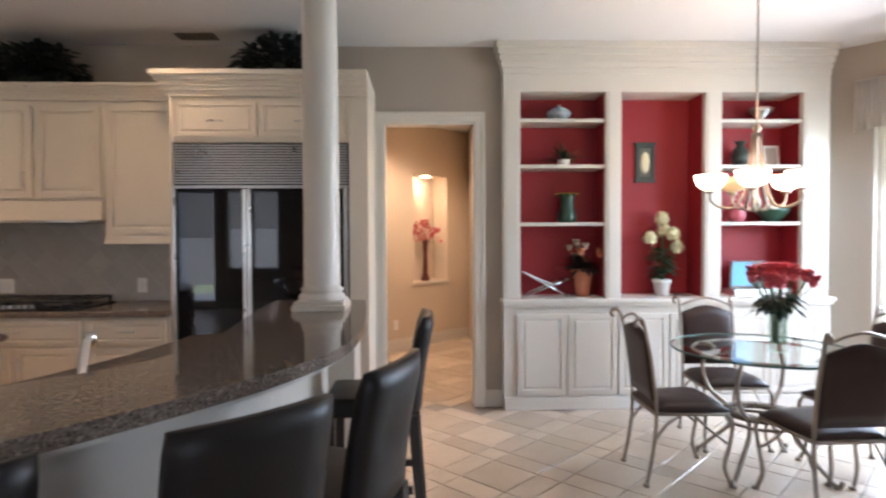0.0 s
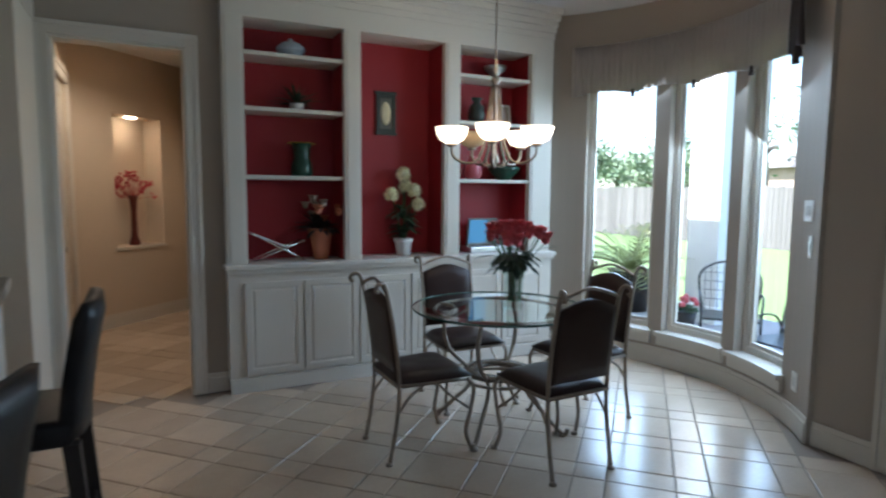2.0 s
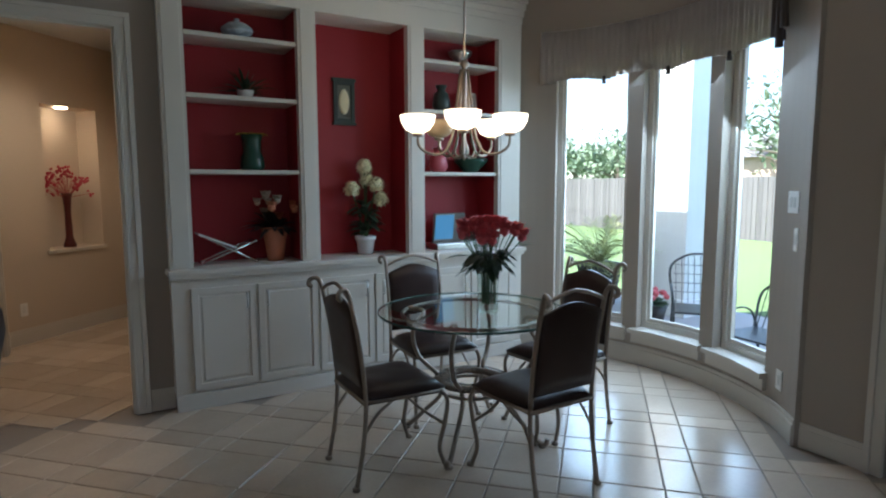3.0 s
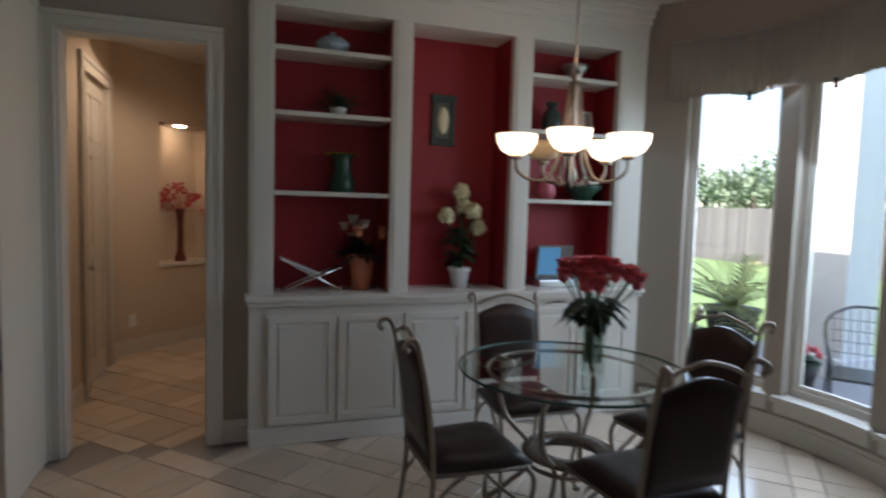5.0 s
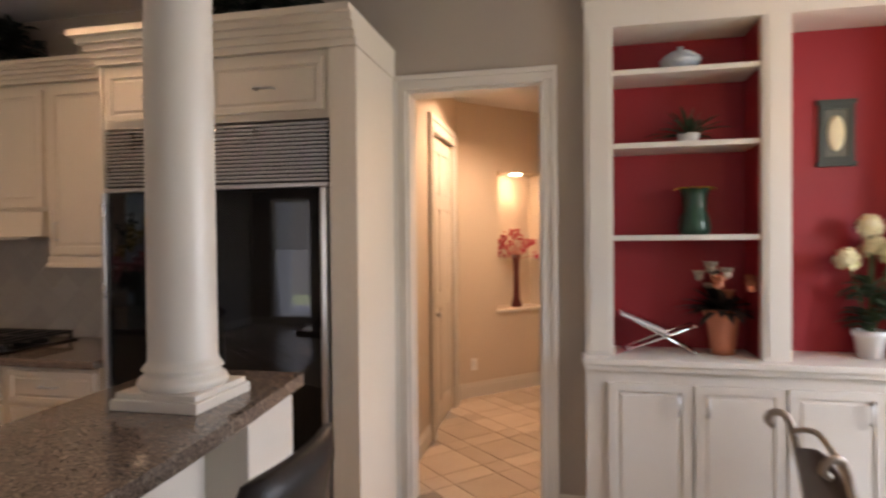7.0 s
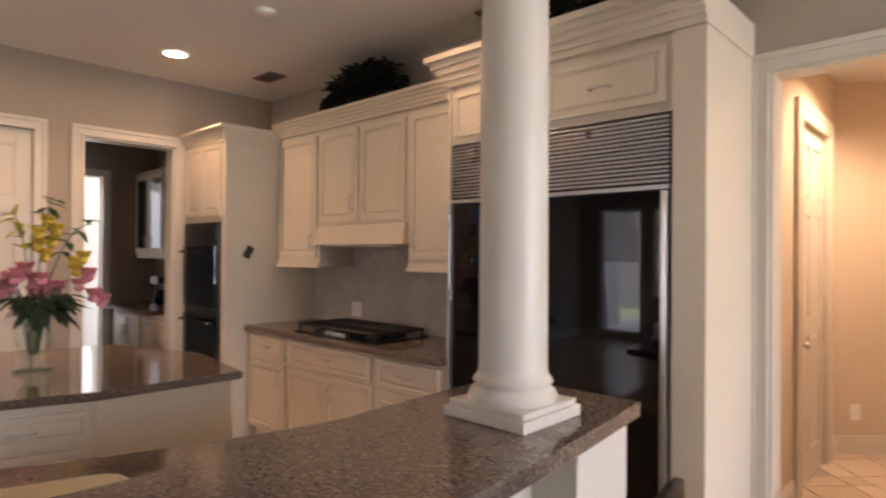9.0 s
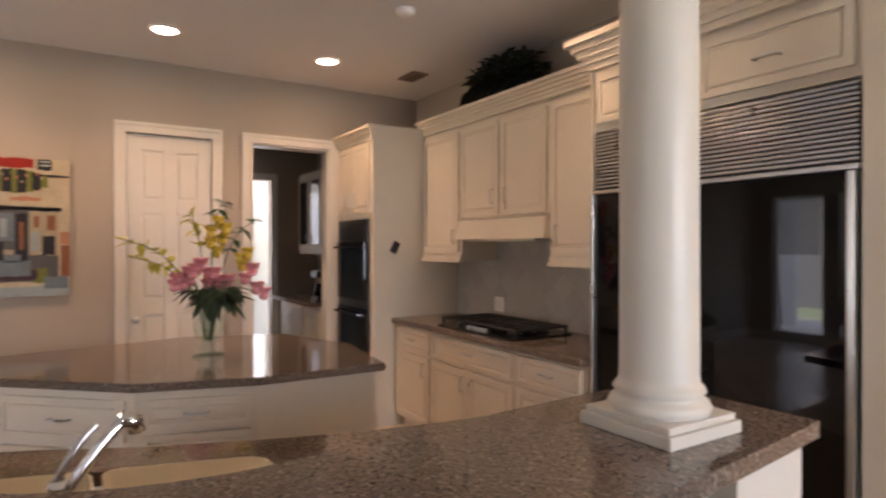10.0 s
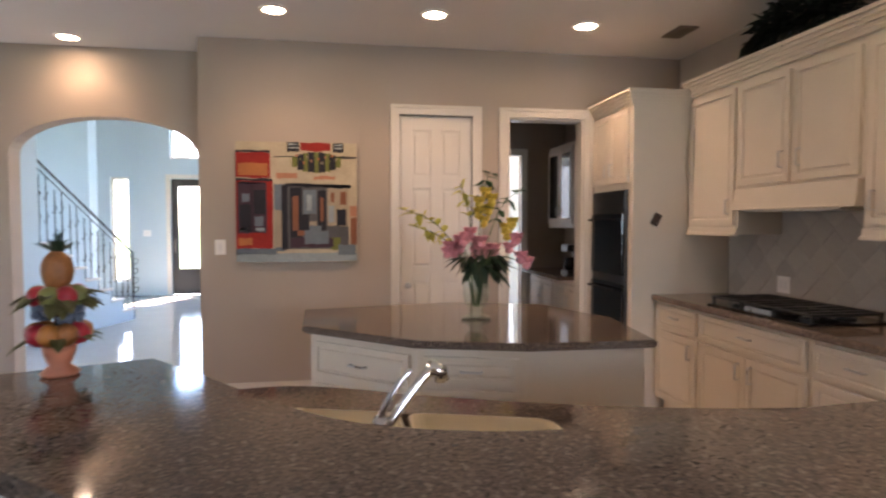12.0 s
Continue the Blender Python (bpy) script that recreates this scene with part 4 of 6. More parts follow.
for x, y in ((-3.77, 1.24), (-3.68, 2.40), (-3.74, 3.6)):
    can_light(x, y)
can_light(-4.68, -0.51, 0.9)
can_light(-1.44, 3.70, 0.75)
nl = H0 + hall_t * ((NI0 + NI1) / 2) - HN * 0.10
spot("niche_lamp", (nl.x, nl.y, NZ1 - 0.05), 0.39, 130, (1.0, 0.72, 0.42))
spot("hall_lamp", (0.45, 6.3, HALL_Z - 0.03), 10.5, 150, (1.0, 0.80, 0.57))
# ---------------------------------------------------------------- doors
def six_panel(name, axis, at, a, b, top, out, label, material=TRIM, knob_at=None):
    """A six-panel door leaf; out is the side on which its knob shows."""
    d = tagged(new(name), label, "door", kind="structure")
    t = 0.04
    s = 1 if out > 0 else -1

    def put(bm, p, q, c, e, f, g, bev=0.0):
        f, g = at + s * f, at + s * g
        f, g = min(f, g), max(f, g)
        if axis == "x":
            box(bm, p, f, c, q, g, e, bev)
        else:
            box(bm, f, p, c, g, q, e, bev)
    bm = B()
    put(bm, a + 0.006, b - 0.006, 0.008, top - 0.006, -0.06, -0.025)
    w = b - a
    st = 0.11 * w / 0.64 if w < 0.8 else 0.11
    zs = [0.0, 0.20, 0.98, 1.12, 1.80, 1.92, top - 0.14, top]
    for p, q in ((a + 0.006, a + st), (b - st, b - 0.006), ((a + b) / 2 - st * 0.45, (a + b) / 2 + st * 0.45)):
        put(bm, p, q, 0.008, top - 0.006, -0.026, -0.012, 0.003)
    for k in (0, 2, 4, 6):
        for p, q in ((a + st, (a + b) / 2 - st * 0.45), ((a + b) / 2 + st * 0.45, b - st)):
            put(bm, p, q, zs[k] + 0.008, zs[k + 1] - (0.006 if k == 6 else 0), -0.026, -0.0125, 0.003)
    part("leaf", bm, material, d)
    for k in (1, 3, 5):
        for p, q in ((a + st, (a + b) / 2 - st * 0.45), ((a + b) / 2 + st * 0.45, b - st)):
            bm = B()
            put(bm, p + 0.018, q - 0.018, zs[k] + 0.018, zs[k + 1] - 0.018, -0.026, -0.015, 0.006)
            part("panel", bm, material, d)
    if knob_at:
        for z, r in knob_at[1]:
            bm = B()
            m = Matrix.Translation((knob_at[0], at - s * 0.012, z)) @ pose(0, 0, 0, 90 if s < 0 else -90, 0, 0) if axis == "x" else Matrix.Translation((at - s * 0.012, knob_at[0], z)) @ pose(0, 0, 0, 0, 90 * s, 0)
            lathe(bm, [(0, 0), (r, 0), (r, 0.006), (0.010, 0.012), (0.010, 0.03), (r * 0.9, 0.045), (r * 0.85, 0.06), (0, 0.066)], seg=16, m=m)
            part("knob", bm, STEEL, d, "dull metal knob", True)
    return d


six_panel("door_1", "y", WEST, 2.215, 2.858, 2.45, 1, "closed white six-panel pantry door", knob_at=(2.28, ((0.95, 0.028),)))
six_panel("door_2", "y", EAST, 1.10, 2.02, 2.42, -1, "closed white panelled garden door with metal lock", knob_at=(1.95, ((0.93, 0.03), (1.08, 0.03))))
six_panel("door_3", "y", -0.12, 6.06, 6.86, 2.41, 1, "closed cream panelled hall door", knob_at=(6.15, ((0.95, 0.028),)))

fd = tagged(new("door_4"), "dark wooden front door with a tall clear glass panel", "door", kind="structure")
bm = B()
for y0, y1, z0, z1 in ((-1.875, -1.74, 0.01, 2.435), (-1.12, -0.985, 0.01, 2.435), (-1.74, -1.12, 0.01, 0.55), (-1.74, -1.12, 2.28, 2.435)):
    box(bm, -12.5, y0, z0, -12.45, y1, z1, 0.004)
part("leaf", bm, DARKWOOD, fd)
bm = B()
box(bm, -12.48, -1.74, 0.55, -12.474, -1.12, 2.28)
part("pane", bm, GLASS, fd).visible_shadow = False
bm = B()
tube(bm, [(-12.44, -1.80, 0.9), (-12.39, -1.80, 0.92), (-12.39, -1.80, 1.15), (-12.44, -1.80, 1.17)], 0.012)
part("handle", bm, IRON, fd)
casing("trim_front_door", "y", -12.399, -1.88, -0.98, 2.44, 0.03)

# ---------------------------------------------------------------- passage behind the kitchen
bm = B()
box(bm, -7.0, 2.78, 0, WEST - 0.14, 2.90, CEIL_Z)
box(bm, -6.9, 4.65, 0, WEST - 0.14, NORTH + 0.26, CEIL_Z)
wall_run(bm, "y", -6.9, -0.12, 2.90, NORTH + 0.14, CEIL_Z, [(3.74, 4.04, 0, 2.4)])
structure("wall_passage", bm, WALL, "taupe walls of the serving passage")
bm = B()
box(bm, -7.8, 2.9, 0, -7.7, 5.0, CEIL_Z)
structure("wall_passage_end", bm, FOYERW, "pale wall past the passage")
casing("trim_passage_end", "y", -6.899, 3.74, 4.04, 2.4, 0.03)
window_light("passage_daylight", look((-7.3, 3.89, 1.4), (-6.0, 3.8, 1.2)), 0.3, 1.8, 0.3)
for nm, z0, z1, dep in (("base", 0.0, 0.89, 0.55), ("wall", 1.45, 2.45, 0.32)):
    for k in range(2):
        x0 = -6.6 + k * 0.85
        cpos = (x0 + 0.42, 4.55, z0)
        g = thing(nm + "_cabinet", "cream %s cabinet with panelled doors in the dim passage" % nm, "cabinet", pose(*cpos), "passage cabinets")
        bm = B()
        box(bm, -0.42, 0.098 - dep, 0.0, 0.42, 0.098, z1 - z0)
        part("body", bm, CREAM, g)
        for sx in (-1, 1):
            pd = panel_door(g, "door", min(sx * 0.01, sx * 0.40), max(sx * 0.01, sx * 0.40), 0.05, z1 - z0 - 0.05, 0.098 - dep, CREAM, handle=(sx * 0.05, (z1 - z0) * (0.75 if nm == "base" else 0.2), True))
            if nm == "wall":
                bm = B()
                a, b = min(sx * 0.075, sx * 0.335), max(sx * 0.075, sx * 0.335)
                box(bm, a, 0.098 - dep - 0.026, 0.115, b, 0.098 - dep - 0.0225, z1 - z0 - 0.115, 0.001)
                part("glass", bm, BLACKGL, pd, "dark glass door pane")
ws = thing("serving_counter", "dark granite counter in the dim passage", "worktop", pose(-6.17, 4.35, 0.89))
bm = B()
box(bm, -0.45, -0.38, 0, 0.87, 0.298, 0.04, 0.006)
part("slab", bm, GRANITE, ws)
cm = thing("coffee_maker", "black coffee maker on the passage counter", "coffee maker", pose(-5.75, 4.33, 0.93))
bm = B()
box(bm, -0.10, -0.12, 0.0, 0.10, 0.12, 0.03, 0.008)
box(bm, -0.10, 0.02, 0.03, 0.10, 0.12, 0.25, 0.010)
box(bm, -0.10, -0.12, 0.25, 0.10, 0.12, 0.33, 0.015)
part("body", bm, BLACKEN, cm)
bm = B()
lathe(bm, [(0, 0.032), (0.06, 0.032), (0.075, 0.09), (0.06, 0.16), (0.045, 0.18), (0, 0.18)], (0, -0.05, 0), 18)
part("jug", bm, BLACKGL, cm, "dark glass jug", True)

# ---------------------------------------------------------------- picture
PAINT = {}
for nm, c in (("cream", (0.42, 0.355, 0.25)), ("red", (0.27, 0.025, 0.02)), ("orange", (0.38, 0.14, 0.05)), ("dusk", (0.06, 0.035, 0.045)), ("slate", (0.13, 0.16, 0.18)), ("olive", (0.14, 0.15, 0.04)), ("street", (0.09, 0.09, 0.09)), ("pale", (0.259, 0.302, 0.302)), ("brown", (0.22, 0.09, 0.05)), ("stone", (0.324, 0.266, 0.187)), ("ink", (0.025, 0.025, 0.03)), ("blush", (0.396, 0.180, 0.108))):
    PAINT[nm] = mat("oil_paint_" + nm, c, 0.85, spec=0.2, vary=0.4, scale=9, fine=45, bump=0.25)
pic = thing("canvas_painting", "unframed canvas painting of a red shopfront and street doorway", "painting", pose(WEST, 1.335, 1.68))
PW, PH = 1.0, 1.01
bm = B()
box(bm, 0.001, -PW / 2, -PH / 2, 0.035, PW / 2, PH / 2, 0.004)
part("canvas", bm, PAINT["cream"], pic)


def daub(layer, colour, *rects):
    """Flat fields of paint, as fractions of the canvas from its upper left corner."""
    for u0, v0, u1, v1 in rects:
        bm = B()
        x = 0.0352 + layer * 0.0006
        n = 6
        rows = []
        for i in range(n + 1):
            t = i / n
            w = 0.006
            a = Vector((x, -PW / 2 + PW * (u0 + (u1 - u0) * t), PH / 2 - PH * v0 + random.uniform(-w, w)))
            b = Vector((x, -PW / 2 + PW * (u0 + (u1 - u0) * t), PH / 2 - PH * v1 + random.uniform(-w, w)))
            rows.append((bm.verts.new(a), bm.verts.new(b)))
        for p, q in zip(rows, rows[1:]):
            bm.faces.new((p[0], q[0], q[1], p[1]))
        part("paint_field", bm, PAINT[colour], pic)


daub(1, "pale", (0.0, 0.93, 1.0, 1.0))
daub(1, "slate", (0.0, 0.89, 0.33, 0.94))
daub(1, "red", (0.0, 0.09, 0.28, 0.30), (0.0, 0.32, 0.30, 0.89))
daub(2, "orange", (0.02, 0.18, 0.26, 0.28))
daub(2, "dusk", (0.015, 0.34, 0.25, 0.76))
daub(2, "ink", (0.0, 0.075, 0.28, 0.09), (0.0, 0.305, 0.30, 0.325), (0.015, 0.335, 0.25, 0.35), (0.125, 0.35, 0.135, 0.76))
daub(3, "ink", (0.03, 0.52, 0.12, 0.75), (0.145, 0.40, 0.24, 0.60))
daub(3, "slate", (0.05, 0.43, 0.11, 0.50), (0.15, 0.62, 0.22, 0.70))
daub(3, "orange", (0.02, 0.80, 0.13, 0.86))
daub(3, "pale", (0.16, 0.715, 0.23, 0.745), (0.03, 0.715, 0.09, 0.735))
daub(1, "slate", (0.31, 0.35, 0.40, 0.91))
daub(2, "stone", (0.31, 0.57, 0.37, 0.88))
daub(2, "ink", (0.37, 0.36, 0.42, 0.90))
daub(1, "street", (0.42, 0.36, 0.93, 0.89))
daub(2, "ink", (0.44, 0.38, 0.54, 0.80), (0.67, 0.40, 0.74, 0.74), (0.54, 0.60, 0.60, 0.74))
daub(3, "brown", (0.46, 0.45, 0.51, 0.74), (0.50, 0.74, 0.62, 0.78), (0.69, 0.46, 0.72, 0.66))
daub(2, "slate", (0.55, 0.40, 0.66, 0.60))
daub(3, "pale", (0.58, 0.44, 0.62, 0.57))
daub(2, "stone", (0.75, 0.38, 0.93, 0.70), (0.60, 0.66, 0.66, 0.72))
daub(3, "brown", (0.86, 0.41, 0.91, 0.52), (0.78, 0.42, 0.81, 0.50))
daub(3, "ink", (0.83, 0.56, 0.91, 0.70))
daub(3, "pale", (0.76, 0.53, 0.81, 0.67))
daub(3, "dusk", (0.44, 0.80, 0.80, 0.88))
daub(4, "slate", (0.56, 0.74, 0.76, 0.85), (0.60, 0.70, 0.70, 0.75))
daub(1, "ink", (0.40, 0.345, 0.95, 0.375), (0.31, 0.115, 1.0, 0.127), (0.42, 0.0, 0.52, 0.08), (0.80, 0.0, 0.89, 0.08))
daub(2, "pale", (0.43, 0.01, 0.51, 0.025), (0.43, 0.04, 0.51, 0.05), (0.81, 0.01, 0.88, 0.025), (0.81, 0.04, 0.88, 0.05))
daub(1, "red", (0.53, 0.0, 0.78, 0.07))
for k in range(9):
    # the dark flower basket, an oval of short strokes
    h = 0.085 * math.sqrt(1 - ((k - 4) / 4.6) ** 2)
    daub(2 + k % 2, "ink" if k % 2 else "olive", (0.46 + k * 0.044, 0.165 - h, 0.515 + k * 0.044, 0.165 + h))
for k in range(12):
    daub(4, ("blush", "olive", "orange", "stone")[k % 4], (0.49 + k * 0.03, 0.10 + 0.03 * (k * 7 % 5) / 2, 0.506 + k * 0.03, 0.118 + 0.03 * (k * 7 % 5) / 2))
daub(2, "olive", (0.78, 0.80, 0.86, 0.90))
daub(3, "slate", (0.84, 0.86, 0.99, 0.95))
daub(1, "blush", (0.33, 0.26, 0.50, 0.30), (0.64, 0.28, 0.82, 0.31), (0.94, 0.53, 1.0, 0.62))
daub(1, "brown", (0.945, 0.63, 1.0, 0.86))

# ---------------------------------------------------------------- glass table and iron chairs
TX, TY = 2.46, 3.47
tb = thing("round_glass_table", "round clear glass dining table on scrolled iron legs", "table", pose(TX, TY, 0))
bm = B()
lathe(bm, [(0.0, 0.756), (0.25, 0.756), (0.535, 0.756)], seg=56)
part("glass_top", bm, TABLEGL, tb, "clear greenish glass top", False)
bm = B()
lathe(bm, [(0.536, 0.744), (0.541, 0.751), (0.536, 0.758), (0.5345, 0.751), (0.536, 0.744)], seg=56)
part("glass_rim", bm, GEDGE, tb, "dark green polished glass rim", True)
for i in range(4):
    a = radians(40 + 90 * i)
    ca, sa = math.cos(a), math.sin(a)
    bm = B()
    prof = [(0.40, 0.738), (0.30, 0.72), (0.37, 0.60), (0.33, 0.45), (0.20, 0.34), (0.19, 0.24), (0.30, 0.12), (0.39, 0.03), (0.43, 0.02), (0.44, 0.05)]
    tube(bm, spline([(r * ca, r * sa, z) for r, z in prof], 6), 0.013, 8)
    lathe(bm, [(0, 0), (0.022, 0), (0.022, 0.012), (0, 0.02)], (0.41 * ca, 0.41 * sa, 0), 10)
    part("leg", bm, IRON, tb, smooth=True)
for r, z in ((0.40, 0.735), (0.20, 0.30)):
    bm = B()
    tube(bm, [(r * math.cos(2 * math.pi * i / 32), r * math.sin(2 * math.pi * i / 32), z) for i in range(33)], 0.010, 8)
    part("ring", bm, IRON, tb, smooth=True)
bm = B()
lathe(bm, [(0.13, 0.338), (0.215, 0.338), (0.225, 0.35), (0.215, 0.362), (0.13, 0.362), (0.12, 0.35), (0.13, 0.338)], seg=40)
part("stone_ring", bm, GRANITE, tb, "dark polished stone ring", True)


def dining_chair(m):
    """An iron chair with scrolled shoulders and leather seat and back; it faces +y."""
    c = thing("dining_chair", "bronzed iron dining chair with dark brown leather seat and back", "chair", m, "chairs round the table")
    W = 0.195
    for s in (-1, 1):
        bm = B()
        pts = [(s * W, -0.255, 0.0), (s * W, -0.215, 0.22), (s * W, -0.20, 0.44), (s * W, -0.225, 0.70), (s * W, -0.262, 0.90), (s * W, -0.275, 0.955), (s * W * 1.04, -0.295, 0.985), (s * W * 1.1, -0.325, 0.98), (s * W * 1.1, -0.335, 0.955), (s * W * 1.06, -0.318, 0.94)]
        tube(bm, spline(pts, 5), 0.0115, 8)
        lathe(bm, [(0, 0), (0.019, 0), (0.019, 0.014), (0.012, 0.022), (0, 0.022)], (s * W, -0.255, 0), 10)
        part("back_post", bm, IRON, c, smooth=True)
        bm = B()
        pts = [(s * 0.215, 0.20, 0.43), (s * 0.225, 0.235, 0.37), (s * 0.215, 0.225, 0.25), (s * 0.205, 0.20, 0.12), (s * 0.215, 0.225, 0.03), (s * 0.22, 0.24, 0.0)]
        tube(bm, spline(pts, 5), 0.0115, 8)
        lathe(bm, [(0, 0), (0.019, 0), (0.019, 0.014), (0.012, 0.022), (0, 0.022)], (s * 0.22, 0.24, 0), 10)
        part("front_leg", bm, IRON, c, smooth=True)
        bm = B()
        tube(bm, spline([(s * 0.21, 0.215, 0.25), (s * 0.20, 0.10, 0.34), (s * 0.20, 0.02, 0.42)], 5), 0.008, 6)
        tube(bm, spline([(s * W, -0.21, 0.27), (s * W, -0.14, 0.36), (s * W, -0.05, 0.42)], 5), 0.008, 6)
        part("brace", bm, IRON, c, smooth=True)
    bm = B()
    tube(bm, spline([(-W, -0.268, 0.925), (-0.13, -0.268, 0.955), (-0.06, -0.268, 0.975), (0.0, -0.268, 0.985), (0.06, -0.268, 0.975), (0.13, -0.268, 0.955), (W, -0.268, 0.925)], 4), 0.009, 8)
    part("top_rail", bm, IRON, c, smooth=True)
    bm = B()
    loop = [(-0.215, 0.215), (0.215, 0.215), (W, -0.205), (-W, -0.205)]
    tube(bm, [(x, y, 0.425) for x, y in loop + loop[:1]], 0.013, 8)
    part("seat_frame", bm, IRON, c, smooth=True)
    bm = B()
    n = 10
    g = [[None] * (n + 1) for _ in range(n + 1)]
    h = [[None] * (n + 1) for _ in range(n + 1)]
    for i in range(n + 1):
        for j in range(n + 1):
            u, v = -1 + 2 * i / n, -1 + 2 * j / n
            w = 0.222 + 0.012 * v
            k = (1 - abs(u) ** 5) * (1 - abs(v) ** 5)
            x, y = u * w * (1 - 0.06 * v * v * abs(u)), 0.01 + v * 0.222
            g[i][j] = bm.verts.new((x, y, 0.445 + 0.045 * k ** 0.5 + 0.006 * noise.noise(Vector((x * 9, y * 9, 3)))))
            h[i][j] = bm.verts.new((x * 0.98, y * 0.98, 0.436))
    for i in range(n):
        for j in range(n):
            bm.faces.new((g[i][j], g[i + 1][j], g[i + 1][j + 1], g[i][j + 1]))
            bm.faces.new((h[i][j], h[i][j + 1], h[i + 1][j + 1], h[i + 1][j]))
    for i in range(n):
        bm.faces.new((g[i][0], h[i][0], h[i + 1][0], g[i + 1][0]))
        bm.faces.new((g[i][n], g[i + 1][n], h[i + 1][n], h[i][n]))
        bm.faces.new((g[0][i], g[0][i + 1], h[0][i + 1], h[0][i]))
        bm.faces.new((g[n][i], h[n][i], h[n][i + 1], g[n][i + 1]))
    part("seat", bm, LEATHER, c, "padded dark brown leather seat", True)
    bm = B()
    n = 12
    F, R = [], []
    for i in range(n + 1):
        u = -1 + 2 * i / n
        top = 0.885 + 0.045 * math.cos(u * math.pi / 2) ** 1.5 - (0.012 if abs(u) > 0.95 else 0)
        rowf, rowr = [], []
        for j in range(7):
            t = j / 6
            z = 0.50 + (top - 0.50) * t
            y = -0.205 - 0.055 * ((z - 0.46) / 0.45) ** 1.3
            k = (1 - abs(u) ** 6) * (1 - abs(2 * t - 1) ** 8)
            rowf.append(bm.verts.new((u * 0.188, y + 0.010 + 0.014 * k, z)))
            rowr.append(bm.verts.new((u * 0.188, y - 0.010 - 0.010 * k, z)))
        F.append(rowf), R.append(rowr)
    for i in range(n):
        for j in range(6):
            bm.faces.new((F[i][j], F[i + 1][j], F[i + 1][j + 1], F[i][j + 1]))
            bm.faces.new((R[i][j], R[i][j + 1], R[i + 1][j + 1], R[i + 1][j]))
        bm.faces.new((F[i][6], F[i + 1][6], R[i + 1][6], R[i][6]))
        bm.faces.new((F[i][0], R[i][0], R[i + 1][0], F[i + 1][0]))
    for j in range(6):
        bm.faces.new((F[0][j], F[0][j + 1], R[0][j + 1], R[0][j]))
        bm.faces.new((F[n][j], R[n][j], R[n][j + 1], F[n][j + 1]))
    part("backrest", bm, LEATHER, c, "dark brown leather back with an arched top", True)
    return c


ch = dining_chair(pose(1.90, 3.43, 0, 0, 0, -90))
for x, y, r in ((2.49, 2.95, 2), (2.47, 3.98, 178), (3.03, 3.38, 94)):
    copy_thing(ch, pose(x, y, 0, 0, 0, r))


# ---------------------------------------------------------------- bar stools
def bar_stool(m):
    s = thing("bar_stool", "black-brown leather bar stool with a tall padded back", "bar stool", m, "stools along the bar")
    bm = B()
    box(bm, -0.20, -0.20, 0.64, 0.20, 0.22, 0.73, 0.025)
    part("seat", bm, BLACKLE, s, "padded leather seat", True)
    bm = B()
    n = 8
    F, R = [], []
    for i in range(n + 1):
        u = -1 + 2 * i / n
        rf, rr = [], []
        for j in range(9):
            t = j / 8
            z = 0.66 + 0.435 * t
            y = -0.20 - 0.07 * t ** 1.5 + 0.025 * u * u
            e = 0.034 * (1 - max(0, abs(u) - 0.85) * 3) * (1 - max(0, t - 0.9) * 5)
            rf.append(bm.verts.new((u * 0.195, y + e, z)))
            rr.append(bm.verts.new((u * 0.195, y - e, z)))
        F.append(rf), R.append(rr)
    for i in range(n):
        for j in range(8):
            bm.faces.new((F[i][j], F[i + 1][j], F[i + 1][j + 1], F[i][j + 1]))
            bm.faces.new((R[i][j], R[i][j + 1], R[i + 1][j + 1], R[i + 1][j]))
        bm.faces.new((F[i][8], F[i + 1][8], R[i + 1][8], R[i][8]))
        bm.faces.new((F[i][0], R[i][0], R[i + 1][0], F[i + 1][0]))
    for j in range(8):
        bm.faces.new((F[0][j], F[0][j + 1], R[0][j + 1], R[0][j]))
        bm.faces.new((F[n][j], R[n][j], R[n][j + 1], F[n][j + 1]))
    part("backrest", bm, BLACKLE, s, "tall curved leather back", True)
    for x in (-0.165, 0.165):
        for y, k in ((-0.19, -0.05), (0.19, 0.0)):
            bm = B()
            lo, hi = 0.019, 0.024
            a = [bm.verts.new((x + dx * lo, y + k + dy * lo, 0)) for dx, dy in ((-1, -1), (1, -1), (1, 1), (-1, 1))]
            b = [bm.verts.new((x + dx * hi, y + dy * hi, 0.645)) for dx, dy in ((-1, -1), (1, -1), (1, 1), (-1, 1))]
            for i in range(4):
                bm.faces.new((a[i], a[(i + 1) % 4], b[(i + 1) % 4], b[i]))
            bm.faces.new(a[::-1]), bm.faces.new(b)
            part("leg", bm, DARKWOOD, s)
    for y, z in ((0.19, 0.24), (-0.215, 0.30)):
        bm = B()
        box(bm, -0.155, y - 0.011, z, 0.155, y + 0.011, z + 0.035, 0.003)
        part("stretcher", bm, DARKWOOD, s)
    for x in (-0.165, 0.165):
        bm = B()
        box(bm, x - 0.011, -0.19, 0.28, x + 0.011, 0.18, 0.315, 0.003)
        part("stretcher", bm, DARKWOOD, s)
    return s


def stool_pose(x, y, facing):
    """Set by the middle of the back's top and the heading of the seat."""
    d = Vector((-math.sin(radians(facing)), math.cos(radians(facing)), 0))
    return pose(x + d.x * 0.26, y + d.y * 0.26, 0, 0, 0, facing)


st = bar_stool(stool_pose(0.37, 2.74, 90))
for x, y, f in ((0.275, 1.68, 70), (0.0, 1.17, 45), (-0.46, 0.80, 47)):
    copy_thing(st, stool_pose(x, y, f))

